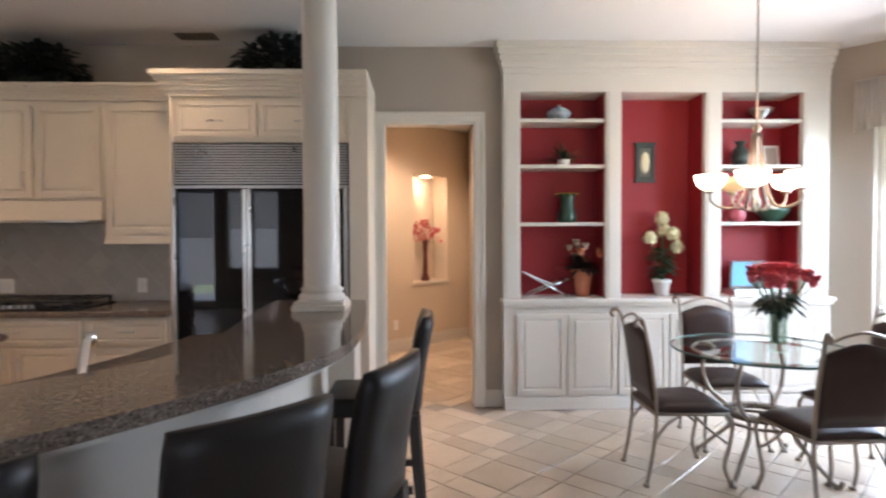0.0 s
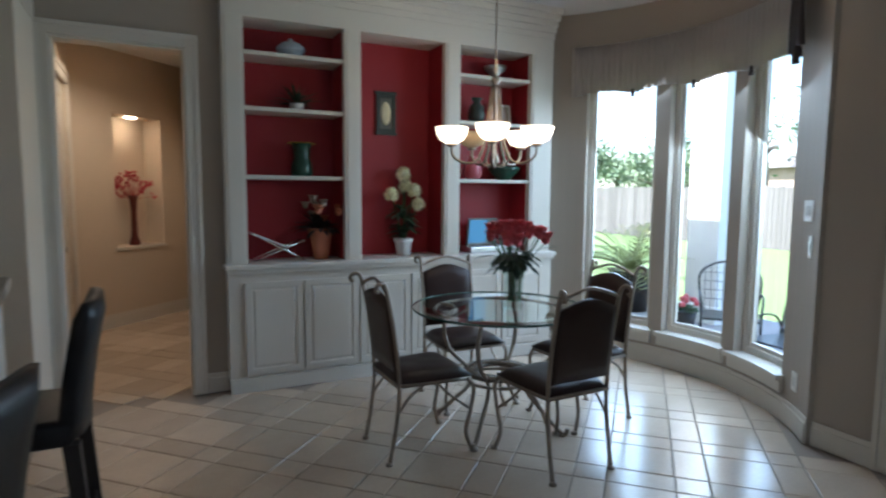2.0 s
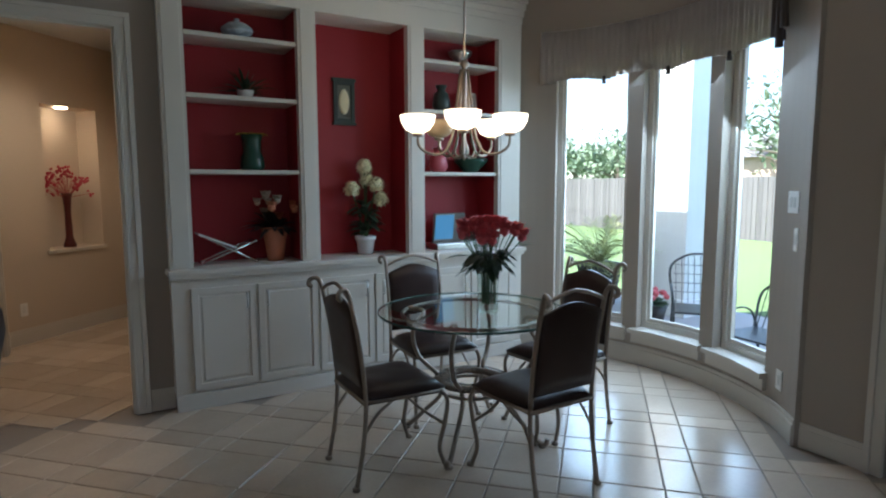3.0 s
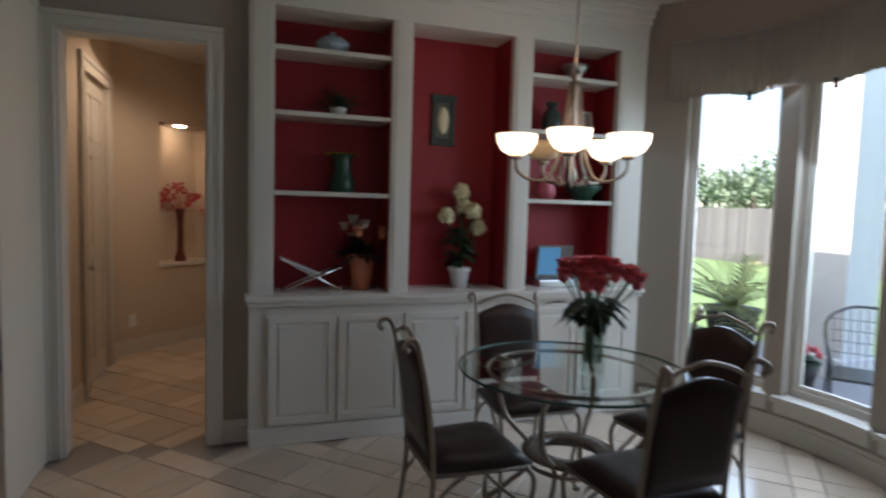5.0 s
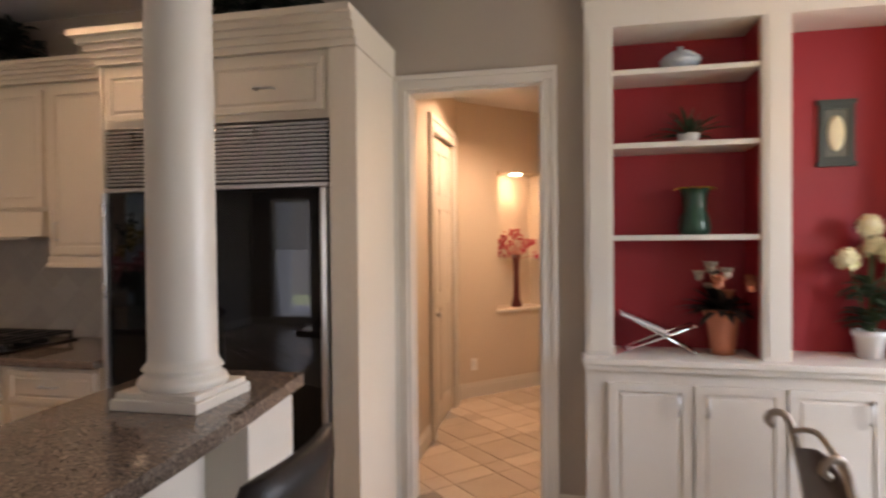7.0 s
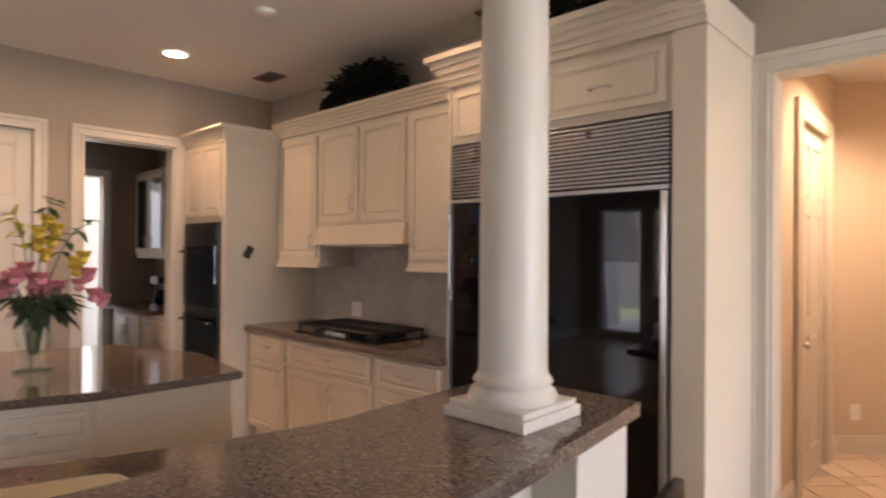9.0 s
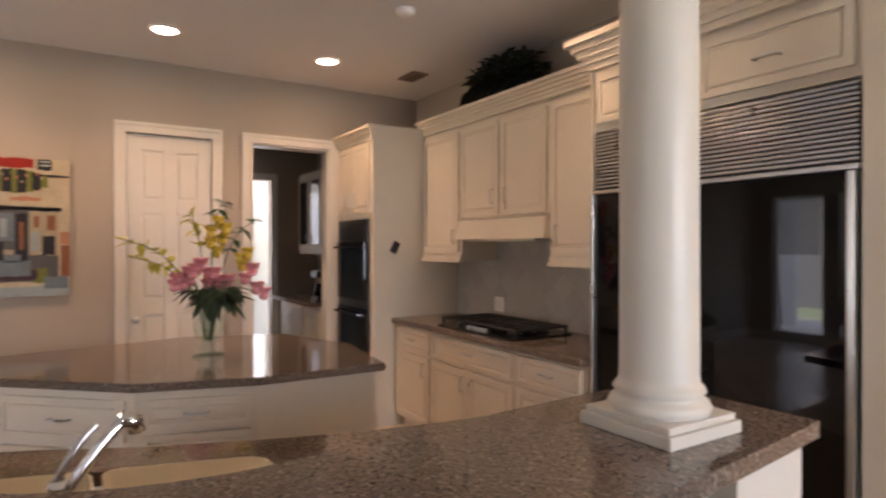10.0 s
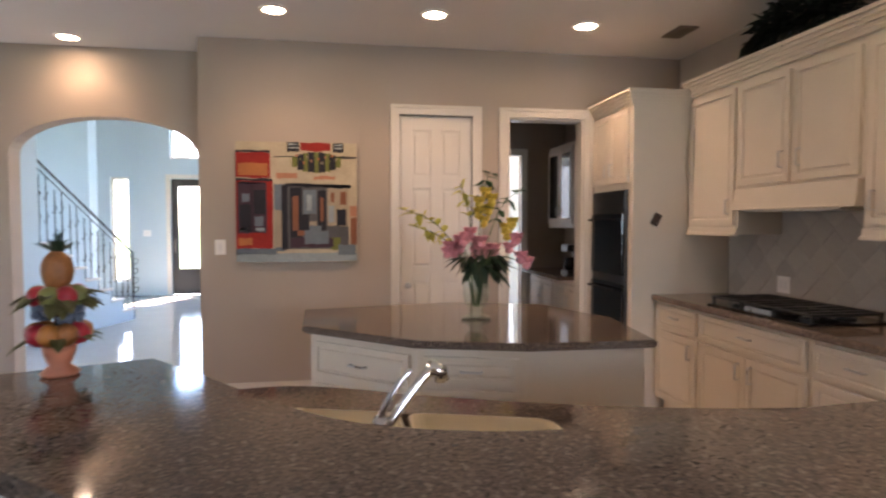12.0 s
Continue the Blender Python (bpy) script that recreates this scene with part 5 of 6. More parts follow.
# ---------------------------------------------------------------- chandelier
CX, CY = 2.51, 3.64
cl = thing("chandelier", "bronze chandelier with five alabaster bowl shades, four of them lit", "chandelier", pose(CX, CY, 1.62))
bm = B()
tube(bm, [(0, 0, 0.55), (0, 0, CEIL_Z - 1.62 - 0.03)], 0.006, 8)
part("rod", bm, IRON, cl, smooth=True)
bm = B()
lathe(bm, [(0, CEIL_Z - 1.621), (0.065, CEIL_Z - 1.621), (0.06, CEIL_Z - 1.64), (0.02, CEIL_Z - 1.66), (0, CEIL_Z - 1.66)], seg=20)
part("canopy", bm, IRON, cl, smooth=True)
bm = B()
lathe(bm, [(0, 0.56), (0.018, 0.555), (0.03, 0.53), (0.014, 0.51), (0.011, 0.10), (0.026, 0.06), (0.03, 0.03), (0.014, 0.012), (0.008, -0.01), (0, -0.02)], seg=18)
part("stem", bm, IRON, cl, smooth=True)
for i in range(5):
    a = radians(20 + 72 * i)
    ca, sa = math.cos(a), math.sin(a)
    bm = B()
    tube(bm, spline([(r * ca, r * sa, z) for r, z in ((0.02, 0.50), (0.045, 0.30), (0.07, 0.12), (0.12, 0.03), (0.20, 0.02), (0.265, 0.06), (0.275, 0.125))], 6), 0.008, 8)
    tube(bm, spline([(r * ca, r * sa, z) for r, z in ((0.01, 0.02), (0.06, 0.0), (0.10, 0.05), (0.07, 0.12))], 5), 0.006, 6)
    part("arm", bm, IRON, cl, smooth=True)
    bm = B()
    lathe(bm, [(0, 0.115), (0.03, 0.118), (0.028, 0.135), (0, 0.135)], (0.275 * ca, 0.275 * sa, 0), 14)
    part("cup", bm, IRON, cl, smooth=True)
    bm = B()
    lathe(bm, [(0.0, 0.136), (0.035, 0.138), (0.07, 0.155), (0.094, 0.195), (0.101, 0.235), (0.097, 0.235), (0.09, 0.197), (0.072, 0.160), (0.03, 0.145), (0.0, 0.143)], (0.275 * ca, 0.275 * sa, 0), 28)
    lit = i != 1
    part("shade", bm, SHADEG if lit else SHADEO, cl, "glowing alabaster bowl shade" if lit else "unlit amber alabaster bowl shade", True)
    if lit:
        d = bpy.data.lights.new("chandelier_bulb", "POINT")
        d.energy, d.color, d.shadow_soft_size = 0.18, (1.0, 0.70, 0.42), 0.03
        new("chandelier_bulb", d).location = (CX + 0.275 * ca, CY + 0.275 * sa, 1.62 + 0.25)

# ---------------------------------------------------------------- valance
va = thing("pleated_valance", "pale striped pleated fabric valance above the bow window", "valance", pose(4.2, 3.6, 2.30))
bm = B()
A0, A1, n = 41.0, -35.5, 240
rows = []
for i in range(n + 1):
    t = i / n
    a = radians(A0 + (A1 - A0) * t)
    pl = 0.012 * math.sin(t * 2 * math.pi * 44) + 0.006 * math.sin(t * 2 * math.pi * 17 + 1)
    sag = 0.035 * abs(math.sin(t * math.pi * 4))
    col_ = []
    for z, k in ((2.73, 0.25), (2.60, 0.7), (2.45, 1.0), (2.30 + sag, 1.3)):
        r = BOW_R - 0.075 - pl * k
        col_.append(bm.verts.new((BOW[0] + r * math.cos(a) - 4.2, BOW[1] + r * math.sin(a) - 3.6, z - 2.30)))
    rows.append(col_)
for a_, b_ in zip(rows, rows[1:]):
    for k in range(3):
        bm.faces.new((a_[k], b_[k], b_[k + 1], a_[k + 1]))
bmesh.ops.solidify(bm, geom=bm.faces[:], thickness=0.004)
part("pleats", bm, FABRIC, va, smooth=True)
bm = B()
strip(bm, arc(BOW_R - 0.07, A0, A1, 40), arc(BOW_R - 0.001, A0, A1, 40), 2.715, 2.735)
part("board", loc(bm, Vector((4.2, 3.6, 2.30))), FABRIC, va)
TASSEL = mat("dark_brown_tassel", (0.05, 0.035, 0.03), 0.8, vary=0.3)
for k in range(1, 5):
    a = radians(A0 + (A1 - A0) * k / 4)
    bm = B()
    r = BOW_R - 0.09
    x, y = BOW[0] + r * math.cos(a) - 4.2, BOW[1] + r * math.sin(a) - 3.6
    lathe(bm, [(0, 0.035), (0.012, 0.03), (0.015, 0.015), (0.018, -0.03), (0, -0.03)], (x, y, 0), 10)
    part("tassel", bm, TASSEL, va, "dark brown tassel", True)
bm = B()
for k, h in ((0, 0.43), (1, 0.5), (2, 0.4)):
    a = radians(-33.5 - 2.0 * k)
    r = BOW_R - 0.115
    x, y = BOW[0] + r * math.cos(a) - 4.2, BOW[1] + r * math.sin(a) - 3.6
    tube(bm, [(x, y, 0.43), (x, y, 0.2), (x, y - 0.008, 0.43 - h)], 0.012, 8, 0.024)
part("jabot", bm, TASSEL, va, "dark folded end tail", True)
# ---------------------------------------------------------------- flowers and plants
STEMM = mat("green_stem", (0.05, 0.09, 0.03), 0.55, vary=0.3)
WATER = pane("vase_glass", (0.88, 0.94, 0.91))


def glass_vase(name, label, m, prof, inner=0.9):
    v = thing(name, label, "vase", m)
    bm = B()
    lathe(bm, prof, seg=28)
    part("glass", bm, WATER, v, "clear greenish glass", True)
    return v


def flower(thing_, at, r, material, name="bloom"):
    bm = B()
    rosebud(bm, at, r)
    return part(name, bm, material, thing_)


# vase of red roses on the table
rv = glass_vase("vase_of_red_flowers", "glass vase of coral red flowers on the glass table", pose(2.49, 3.36, 0.757),
                [(0.0, 0.0), (0.052, 0.0), (0.058, 0.01), (0.056, 0.10), (0.058, 0.18), (0.068, 0.25)])
random.seed(3)
heads = []
for i in range(26):
    d = rnd_dir(0.15, 1.0)
    heads.append(Vector((d.x * 0.19, d.y * 0.19, 0.40 + d.z * 0.10)))
bm = B()
for p in heads:
    tube(bm, spline([(p.x * 0.22, p.y * 0.22, 0.05), (p.x * 0.3, p.y * 0.3, 0.24), (p.x, p.y, p.z - 0.01)], 3), 0.003, 5)
part("stems", bm, STEMM, rv)
for p in heads:
    flower(rv, p, random.uniform(0.044, 0.060), PETALR)
bm = B()
for i in range(70):
    d = rnd_dir(-0.5, 0.3)
    leaf(bm, (d.x * 0.05, d.y * 0.05, 0.30 + random.uniform(-0.04, 0.05)), d, random.uniform(0.07, 0.14), 0.05)
leaf(bm, (0.12, -0.06, 0.36), (0.9, -0.3, 0.25), 0.17, 0.02, 0.15)
leaf(bm, (-0.10, 0.03, 0.32), (-0.9, 0.2, 0.1), 0.15, 0.04, 0.2)
part("leaves", bm, LEAFD, rv)

# vase of pink and yellow flowers on the island
pv = glass_vase("vase_of_mixed_flowers", "footed glass vase of pink and yellow flowers on the island", pose(-2.71, 2.50, 0.93),
                [(0.0, 0.0), (0.085, 0.0), (0.088, 0.012), (0.055, 0.03), (0.034, 0.055), (0.062, 0.09), (0.080, 0.15), (0.076, 0.21), (0.062, 0.25), (0.082, 0.29)])
bm = B()
for i in range(20):
    a = random.uniform(0, 6.28)
    tube(bm, [(0.02 * math.cos(a), 0.02 * math.sin(a), 0.08), (0.05 * math.cos(a), 0.05 * math.sin(a), 0.27), (0.12 * math.cos(a), 0.14 * math.sin(a), 0.42)], 0.003, 5)
part("stems", bm, STEMM, pv)
for dy, dz, n in ((-0.14, 0.40, 4), (0.0, 0.42, 5), (-0.06, 0.47, 4), (0.20, 0.43, 3), (0.09, 0.37, 3), (0.26, 0.33, 2)):
    for i in range(n):
        flower(pv, (random.uniform(-0.02, 0.09), dy + random.uniform(-0.05, 0.05), dz + random.uniform(-0.035, 0.035)), random.uniform(0.044, 0.060), PETALP)
for dy, dz in ((0.0, 0.62), (0.03, 0.57), (0.06, 0.64), (-0.01, 0.68), (0.07, 0.70), (0.04, 0.74), (0.16, 0.53), (0.19, 0.56), (0.17, 0.49)):
    flower(pv, (random.uniform(-0.03, 0.04), dy + 0.02, dz), 0.052, PETALY, "yellow_bloom")
GLAD = mat("yellow_green_bud", (0.55, 0.47, 0.07), 0.55, vary=0.3)
for k, (y1, z1) in enumerate(((-0.46, 0.66), (-0.40, 0.56), (-0.10, 0.80), (0.08, 0.88), (0.28, 0.78))):
    bm = B()
    pts = spline([(0.0, 0.0, 0.25), (0.0, y1 * 0.5, 0.25 + (z1 - 0.25) * 0.75), (0.02, y1, z1)], 6)
    tube(bm, pts, 0.004, 5, 0.002)
    part("spray_stem", bm, STEMM, pv)
    bm = B()
    for i, p in enumerate(pts[5:-1]):
        for s in (-1, 1):
            leaf(bm, p, (random.uniform(-0.5, 0.5), s * 0.4 - 0.3 * (y1 < 0), random.uniform(-0.4, 0.6)), random.uniform(0.05, 0.085), 0.042, 0.3)
    part("spray", bm, GLAD if k < 3 else LEAF, pv)
bm = B()
for i in range(60):
    d = rnd_dir(-0.9, 0.2)
    leaf(bm, (d.x * 0.05, d.y * 0.10 + 0.03, 0.34 + random.uniform(-0.05, 0.05)), d, random.uniform(0.08, 0.15), 0.05)
part("leaves", bm, LEAFD, pv)

# cream roses in a white pot, in the middle of the bookcase
wp = thing("potted_cream_flowers", "white ceramic pot of cream silk flowers in the bookcase", "potted plant", pose(2.44, 4.97, 0.928) @ Matrix.Diagonal((1.12, 1.1, 1.13, 1)))
bm = B()
lathe(bm, [(0, 0), (0.052, 0), (0.066, 0.095), (0.075, 0.10), (0.075, 0.125), (0.066, 0.125), (0.062, 0.10), (0, 0.095)], seg=24)
part("pot", bm, CERAM, wp, smooth=True)
BL = [(0.0, 0.0, 0.60), (-0.095, 0.0, 0.45), (0.075, -0.03, 0.48), (0.025, 0.02, 0.51), (0.12, 0.0, 0.38)]
bm = B()
for x, y, z in BL:
    tube(bm, spline([(0, 0, 0.09), (x * 0.4, y * 0.4, z * 0.55), (x, y, z)], 4), 0.005, 6)
part("stems", bm, STEMM, wp)
for x, y, z in BL:
    bm = B()
    blob(bm, (x, y, z), 0.046, 2, rough=0.1)
    for k in range(90):
        d = rnd_dir(-0.9, 1.0)
        leaf(bm, Vector((x, y, z)) + d * 0.038, d + rnd_dir(-1, 1) * 0.55, 0.026, 0.024, 0.3)
    part("bloom", bm, PETALW, wp)
bm = B()
for i in range(60):
    d = rnd_dir(-0.2, 0.9)
    leaf(bm, (d.x * 0.03, d.y * 0.03, random.uniform(0.14, 0.34)), d, random.uniform(0.08, 0.13), 0.05)
part("leaves", bm, LEAFD, wp)

# terracotta pot with an autumn arrangement
tp = thing("terracotta_pot_arrangement", "terracotta pot of dried flowers on the bookcase shelf", "potted plant", pose(1.735, 4.95, 0.928) @ Matrix.Diagonal((1.3, 1.15, 1.25, 1)))
bm = B()
lathe(bm, [(0, 0), (0.045, 0), (0.05, 0.05), (0.062, 0.14), (0.075, 0.17), (0.08, 0.19), (0.07, 0.19), (0.0, 0.17)], seg=20)
part("pot", bm, TERRA, tp, smooth=True)
for i in range(9):
    d = rnd_dir(0.0, 1.0)
    flower(tp, (min(0.10, d.x * 0.13), d.y * 0.10 - 0.02, 0.22 + d.z * 0.16), random.uniform(0.03, 0.045), TERRA if i % 2 else mat("dusty_petal", (0.36, 0.27, 0.2), 0.6, vary=0.3))
bm = B()
for i in range(90):
    d = rnd_dir(-0.1, 1.0)
    leaf(bm, (d.x * 0.03, d.y * 0.03, 0.19), d, random.uniform(0.08, 0.19) * (0.7 if d.x > 0 else 1), 0.035)
part("foliage", bm, DARKWOOD, tp, "dark dried foliage")

# crossed metal folding stand
xs = thing("crossed_metal_stand", "silver crossed metal tray stand on the bookcase shelf", "stand", pose(1.41, 4.97, 0.928))
for s, top in ((1, 0.15), (-1, 0.20)):
    bm = B()
    for y in (-0.07, 0.07):
        tube(bm, [(-0.18 * s, y, 0.008), (0.18 * s, y, top)], 0.007, 6)
    tube(bm, [(0.18 * s, -0.08, top), (0.18 * s, 0.08, top)], 0.008, 6)
    tube(bm, [(-0.18 * s, -0.08, 0.008), (-0.18 * s, 0.08, 0.008)], 0.008, 6)
    part("frame", bm, CHROME, xs, smooth=True)
bm = B()
m = Matrix.Translation((-0.08, 0, 0.155)) @ pose(0, 0, 0, 0, 23, 0)
box(bm, -0.13, -0.09, 0.0, 0.13, 0.09, 0.012, 0.003, m)
part("plate", bm, CERAM, xs, "pale tilted plate")

# green vase with a yellow rim
CACT = mat("green_glaze", (0.015, 0.06, 0.035), 0.3, vary=0.5, scale=12)
gv = thing("green_ceramic_vase", "green glazed vase with a flared yellow rim on the shelf", "vase", pose(1.60, 4.97, 1.565))
bm = B()
lathe(bm, [(0, 0), (0.07, 0), (0.082, 0.03), (0.075, 0.09), (0.058, 0.13), (0.06, 0.20), (0.075, 0.25), (0.065, 0.25), (0.05, 0.2), (0, 0.19)], seg=20)
part("body", bm, CACT, gv, smooth=True)
bm = B()
for i in range(12):
    a = 2 * math.pi * i / 12
    leaf(bm, (0.06 * math.cos(a), 0.06 * math.sin(a), 0.245), (math.cos(a), math.sin(a), 0.5), 0.06, 0.045, 0.5)
part("rim", bm, PETALY, gv, "frilled yellow rim")
# small plant
sp = thing("small_potted_plant", "small grey-green plant in a white pot on the shelf", "potted plant", pose(1.57, 4.97, 2.05))
bm = B()
lathe(bm, [(0, 0), (0.045, 0), (0.06, 0.06), (0.052, 0.06), (0, 0.05)], seg=18)
part("pot", bm, CERAM, sp, smooth=True)
bm = B()
for i in range(50):
    d = rnd_dir(0.2, 1.0)
    leaf(bm, (d.x * 0.02, d.y * 0.02, 0.05), d, random.uniform(0.12, 0.25), 0.022)
part("leaves", bm, LEAFD, sp)
# plate with handle, top shelf
tu = thing("blue_white_tureen", "small blue and white lidded tureen on the top shelf", "tureen", pose(1.53, 4.97, 2.435))
BLUEW = mat("blue_white_porcelain", (0.42, 0.48, 0.52), 0.25, vary=0.5, scale=30, fine=90, bump=0)
bm = B()
lathe(bm, [(0, 0), (0.06, 0), (0.055, 0.012), (0.10, 0.05), (0.105, 0.07), (0.0, 0.07)], seg=24)
part("bowl", bm, BLUEW, tu, smooth=True)
bm = B()
lathe(bm, [(0.108, 0.07), (0.10, 0.085), (0.06, 0.115), (0.015, 0.13), (0.018, 0.145), (0, 0.15)], seg=24)
part("lid", bm, BLUEW, tu, smooth=True)

# framed tile on the red wall
GREENF = mat("dark_green_frame", (0.03, 0.045, 0.035), 0.45, vary=0.3)
fp = thing("small_framed_plaque", "small dark green framed oval plaque on red wall", "plaque", pose(2.33, 5.10, 2.10))
bm = B()
for a, b, c, d in ((-0.085, -0.055, -0.155, 0.155), (0.055, 0.085, -0.155, 0.155), (-0.055, 0.055, 0.125, 0.155), (-0.055, 0.055, -0.155, -0.125)):
    box(bm, a, -0.025, c, b, -0.001, d, 0.003)
for z in (-0.165, 0.165):
    box(bm, -0.095, -0.028, z - 0.012, 0.095, -0.001, z + 0.012, 0.003)
part("frame", bm, GREENF, fp)
bm = B()
box(bm, -0.055, -0.012, -0.125, 0.055, -0.001, 0.125)
part("mount", bm, mat("grey_green_mount", (0.12, 0.13, 0.10), 0.6), fp)
bm = B()
lathe(bm, [(0, 0.016), (0.03, 0.015), (0.04, 0.010), (0.042, 0.0)], seg=24, m=Matrix.Translation((0, -0.011, 0)) @ pose(0, 0, 0, 90, 0, 0) @ Matrix.Diagonal((1, 2.3, 1, 1)))
part("oval", bm, PETALW, fp, "cream raised oval", True)

# right bay of the bookcase
lp = thing("laptop_screen", "small screen showing a bright blue picture in the bookcase", "screen", pose(3.19, 4.97, 0.928))
bm = B()
box(bm, -0.16, -0.10, 0.0, 0.20, 0.10, 0.05, 0.008)
part("base", bm, STEEL, lp)
bm = B()
m = Matrix.Translation((0.0, 0.04, 0.05)) @ pose(0, 0, 0, 8, 0, 0)
box(bm, -0.13, -0.012, 0.0, 0.17, 0.012, 0.25, 0.006, m)
part("housing", bm, mat("grey_brown_plastic", (0.16, 0.14, 0.12), 0.4), lp)
bm = B()
box(bm, -0.115, -0.016, 0.03, 0.06, -0.0125, 0.235, 0, m)
part("screen", bm, glow("screen_blue", (0.12, 0.42, 0.75), 0.11, (0.02, 0.05, 0.08)), lp, "glowing blue screen")
for k, (x, z, nm, lb, pr, mt) in enumerate(((3.10, 1.565, "pink_vase", "pink ceramic vase on the bookcase shelf", [(0, 0), (0.05, 0), (0.08, 0.05), (0.06, 0.14), (0.03, 0.18), (0.045, 0.20), (0, 0.2)], mat("pink_glaze", (0.45, 0.10, 0.12), 0.3)),
                                        (3.42, 1.565, "dark_bowl", "wide dark ceramic bowl on the bookcase shelf", [(0, 0), (0.06, 0), (0.07, 0.02), (0.14, 0.09), (0.145, 0.12), (0.13, 0.11), (0, 0.04)], CACT),
                                        (3.13, 2.05, "dark_jar", "dark jar on the bookcase shelf", [(0, 0), (0.05, 0), (0.075, 0.06), (0.06, 0.15), (0.03, 0.18), (0.05, 0.22), (0, 0.22)], GREENF),
                                        (3.31, 2.435, "silver_bowl", "silver footed bowl on the top shelf", [(0, 0), (0.05, 0), (0.02, 0.03), (0.09, 0.09), (0.10, 0.12), (0.085, 0.11), (0, 0.05)], STEEL))):
    o = thing(nm, lb, "vase", pose(x, 4.97, z))
    bm = B()
    lathe(bm, pr, seg=22)
    part("body", bm, mt, o, smooth=True)
pf = thing("standing_photo_frame", "white standing photo frame on the bookcase shelf", "photo frame", pose(3.42, 4.98, 2.05))
bm = B()
m = pose(0, 0, 0, -10, 0, 0)
for a, b, c, d in ((-0.07, -0.052, 0.003, 0.19), (0.052, 0.07, 0.003, 0.19), (-0.052, 0.052, 0.003, 0.02), (-0.052, 0.052, 0.172, 0.19)):
    box(bm, a, -0.008, c, b, 0.008, d, 0.002, m)
part("frame", bm, TRIM, pf)
bm = B()
box(bm, -0.052, -0.003, 0.02, 0.052, 0.004, 0.172, 0, m)
part("print", bm, mat("faded_print", (0.3, 0.22, 0.17), 0.6, vary=0.4, scale=20), pf)
bk = thing("stacked_books", "two stacked pale books below the screen", "books", pose(3.45, 4.96, 0.928))
for k in range(2):
    bm = B()
    box(bm, -0.10, -0.08, 0.03 * k, 0.10, 0.08, 0.03 * k + 0.028, 0.003, pose(0, 0, 0, 0, 0, 6 * k))
    part("book", bm, (SPLASH, CERAM)[k], bk)


# foliage on top of the cabinets, its shade put into the leaf colour
def greenery(x, y, z, w, d, h, seed, n=800):
    random.seed(seed)
    g = thing("cabinet_top_greenery", "dense artificial greenery with shade-darkened leaves in a basket on the cabinets", "plant", pose(x, y, z), "greenery on the cabinets")
    bm = B()
    lathe(bm, [(0, 0), (0.11, 0), (0.14, 0.08), (0.13, 0.10), (0.0, 0.09)], seg=18)
    part("basket", bm, DARKWOOD, g, "dark woven basket")
    bm = B()
    for i in range(n):
        u = rnd_dir(-0.35, 1.0)
        k = random.random() ** 0.4
        at = Vector((u.x * w * k, u.y * d * k, 0.11 + max(-0.08, u.z * h * k)))
        leaf(bm, at, u + Vector((random.uniform(-0.7, 0.7), random.uniform(-0.7, 0.7), random.uniform(-0.6, 0.3))), random.uniform(0.06, 0.12), random.uniform(0.04, 0.065))
    part("leaves", bm, LEAFB, g)
    bm = B()
    for i in range(14):
        a = random.uniform(0, 6.28)
        tube(bm, spline([(0, 0, 0.05), (0.5 * w * math.cos(a), 0.5 * d * math.sin(a), 0.16 + 0.1 * h), (w * 0.9 * math.cos(a), d * 0.8 * math.sin(a), 0.14)], 4), 0.004, 5)
    part("stems", bm, DARKWOOD, g)


greenery(-2.72, 4.62, 2.62, 0.43, 0.16, 0.24, 5)
greenery(-0.72, 4.52, 2.64, 0.36, 0.22, 0.24, 8)

# fruit topiary on the bar end
ft = thing("fruit_topiary", "artificial tiered fruit and leaf arrangement on the bar", "centrepiece", pose(-1.13, 0.945, 1.07) @ Matrix.Diagonal((0.9, 0.9, 0.92, 1)))
bm = B()
lathe(bm, [(0, 0), (0.05, 0), (0.055, 0.01), (0.03, 0.03), (0.045, 0.07), (0.05, 0.09), (0, 0.09)], seg=18)
part("stand", bm, TERRA, ft, "terracotta foot", True)
bm = B()
lathe(bm, [(0, 0.09), (0.012, 0.09), (0.012, 0.25), (0, 0.25)], seg=10)
part("pole", bm, DARKWOOD, ft)
PINE = mat("pineapple_skin", (0.30, 0.11, 0.03), 0.55, vary=0.5, scale=40, bump=0.4)
ORANGE = mat("orange_peel", (0.42, 0.15, 0.03), 0.45, vary=0.2, scale=20, fine=120, bump=0.15)
APPLE = mat("red_apple_skin", (0.35, 0.02, 0.03), 0.35, vary=0.4, scale=15)
PEAR = mat("green_grape_skin", (0.18, 0.18, 0.05), 0.4, vary=0.3, scale=15)
GRAPE = mat("dusky_grape_skin", (0.10, 0.12, 0.16), 0.4, vary=0.3, scale=15)
bm = B()
blob(bm, (0, 0, 0.32), 0.045, 3, (1, 1, 1.4), 0.05)
part("pineapple", bm, PINE, ft)
bm = B()
for i in range(26):
    d = rnd_dir(0.5, 1.0)
    leaf(bm, (0, 0, 0.37), d, random.uniform(0.05, 0.09), 0.016, 0.1)
part("pineapple_leaves", bm, LEAFD, ft)
for i in range(9):
    a = 2 * math.pi * i / 9
    bm = B()
    blob(bm, (0.06 * math.cos(a), 0.06 * math.sin(a), 0.13), 0.036, 2, rough=0.06)
    part("fruit", bm, (ORANGE, PINE, APPLE)[i % 3], ft, smooth=True)
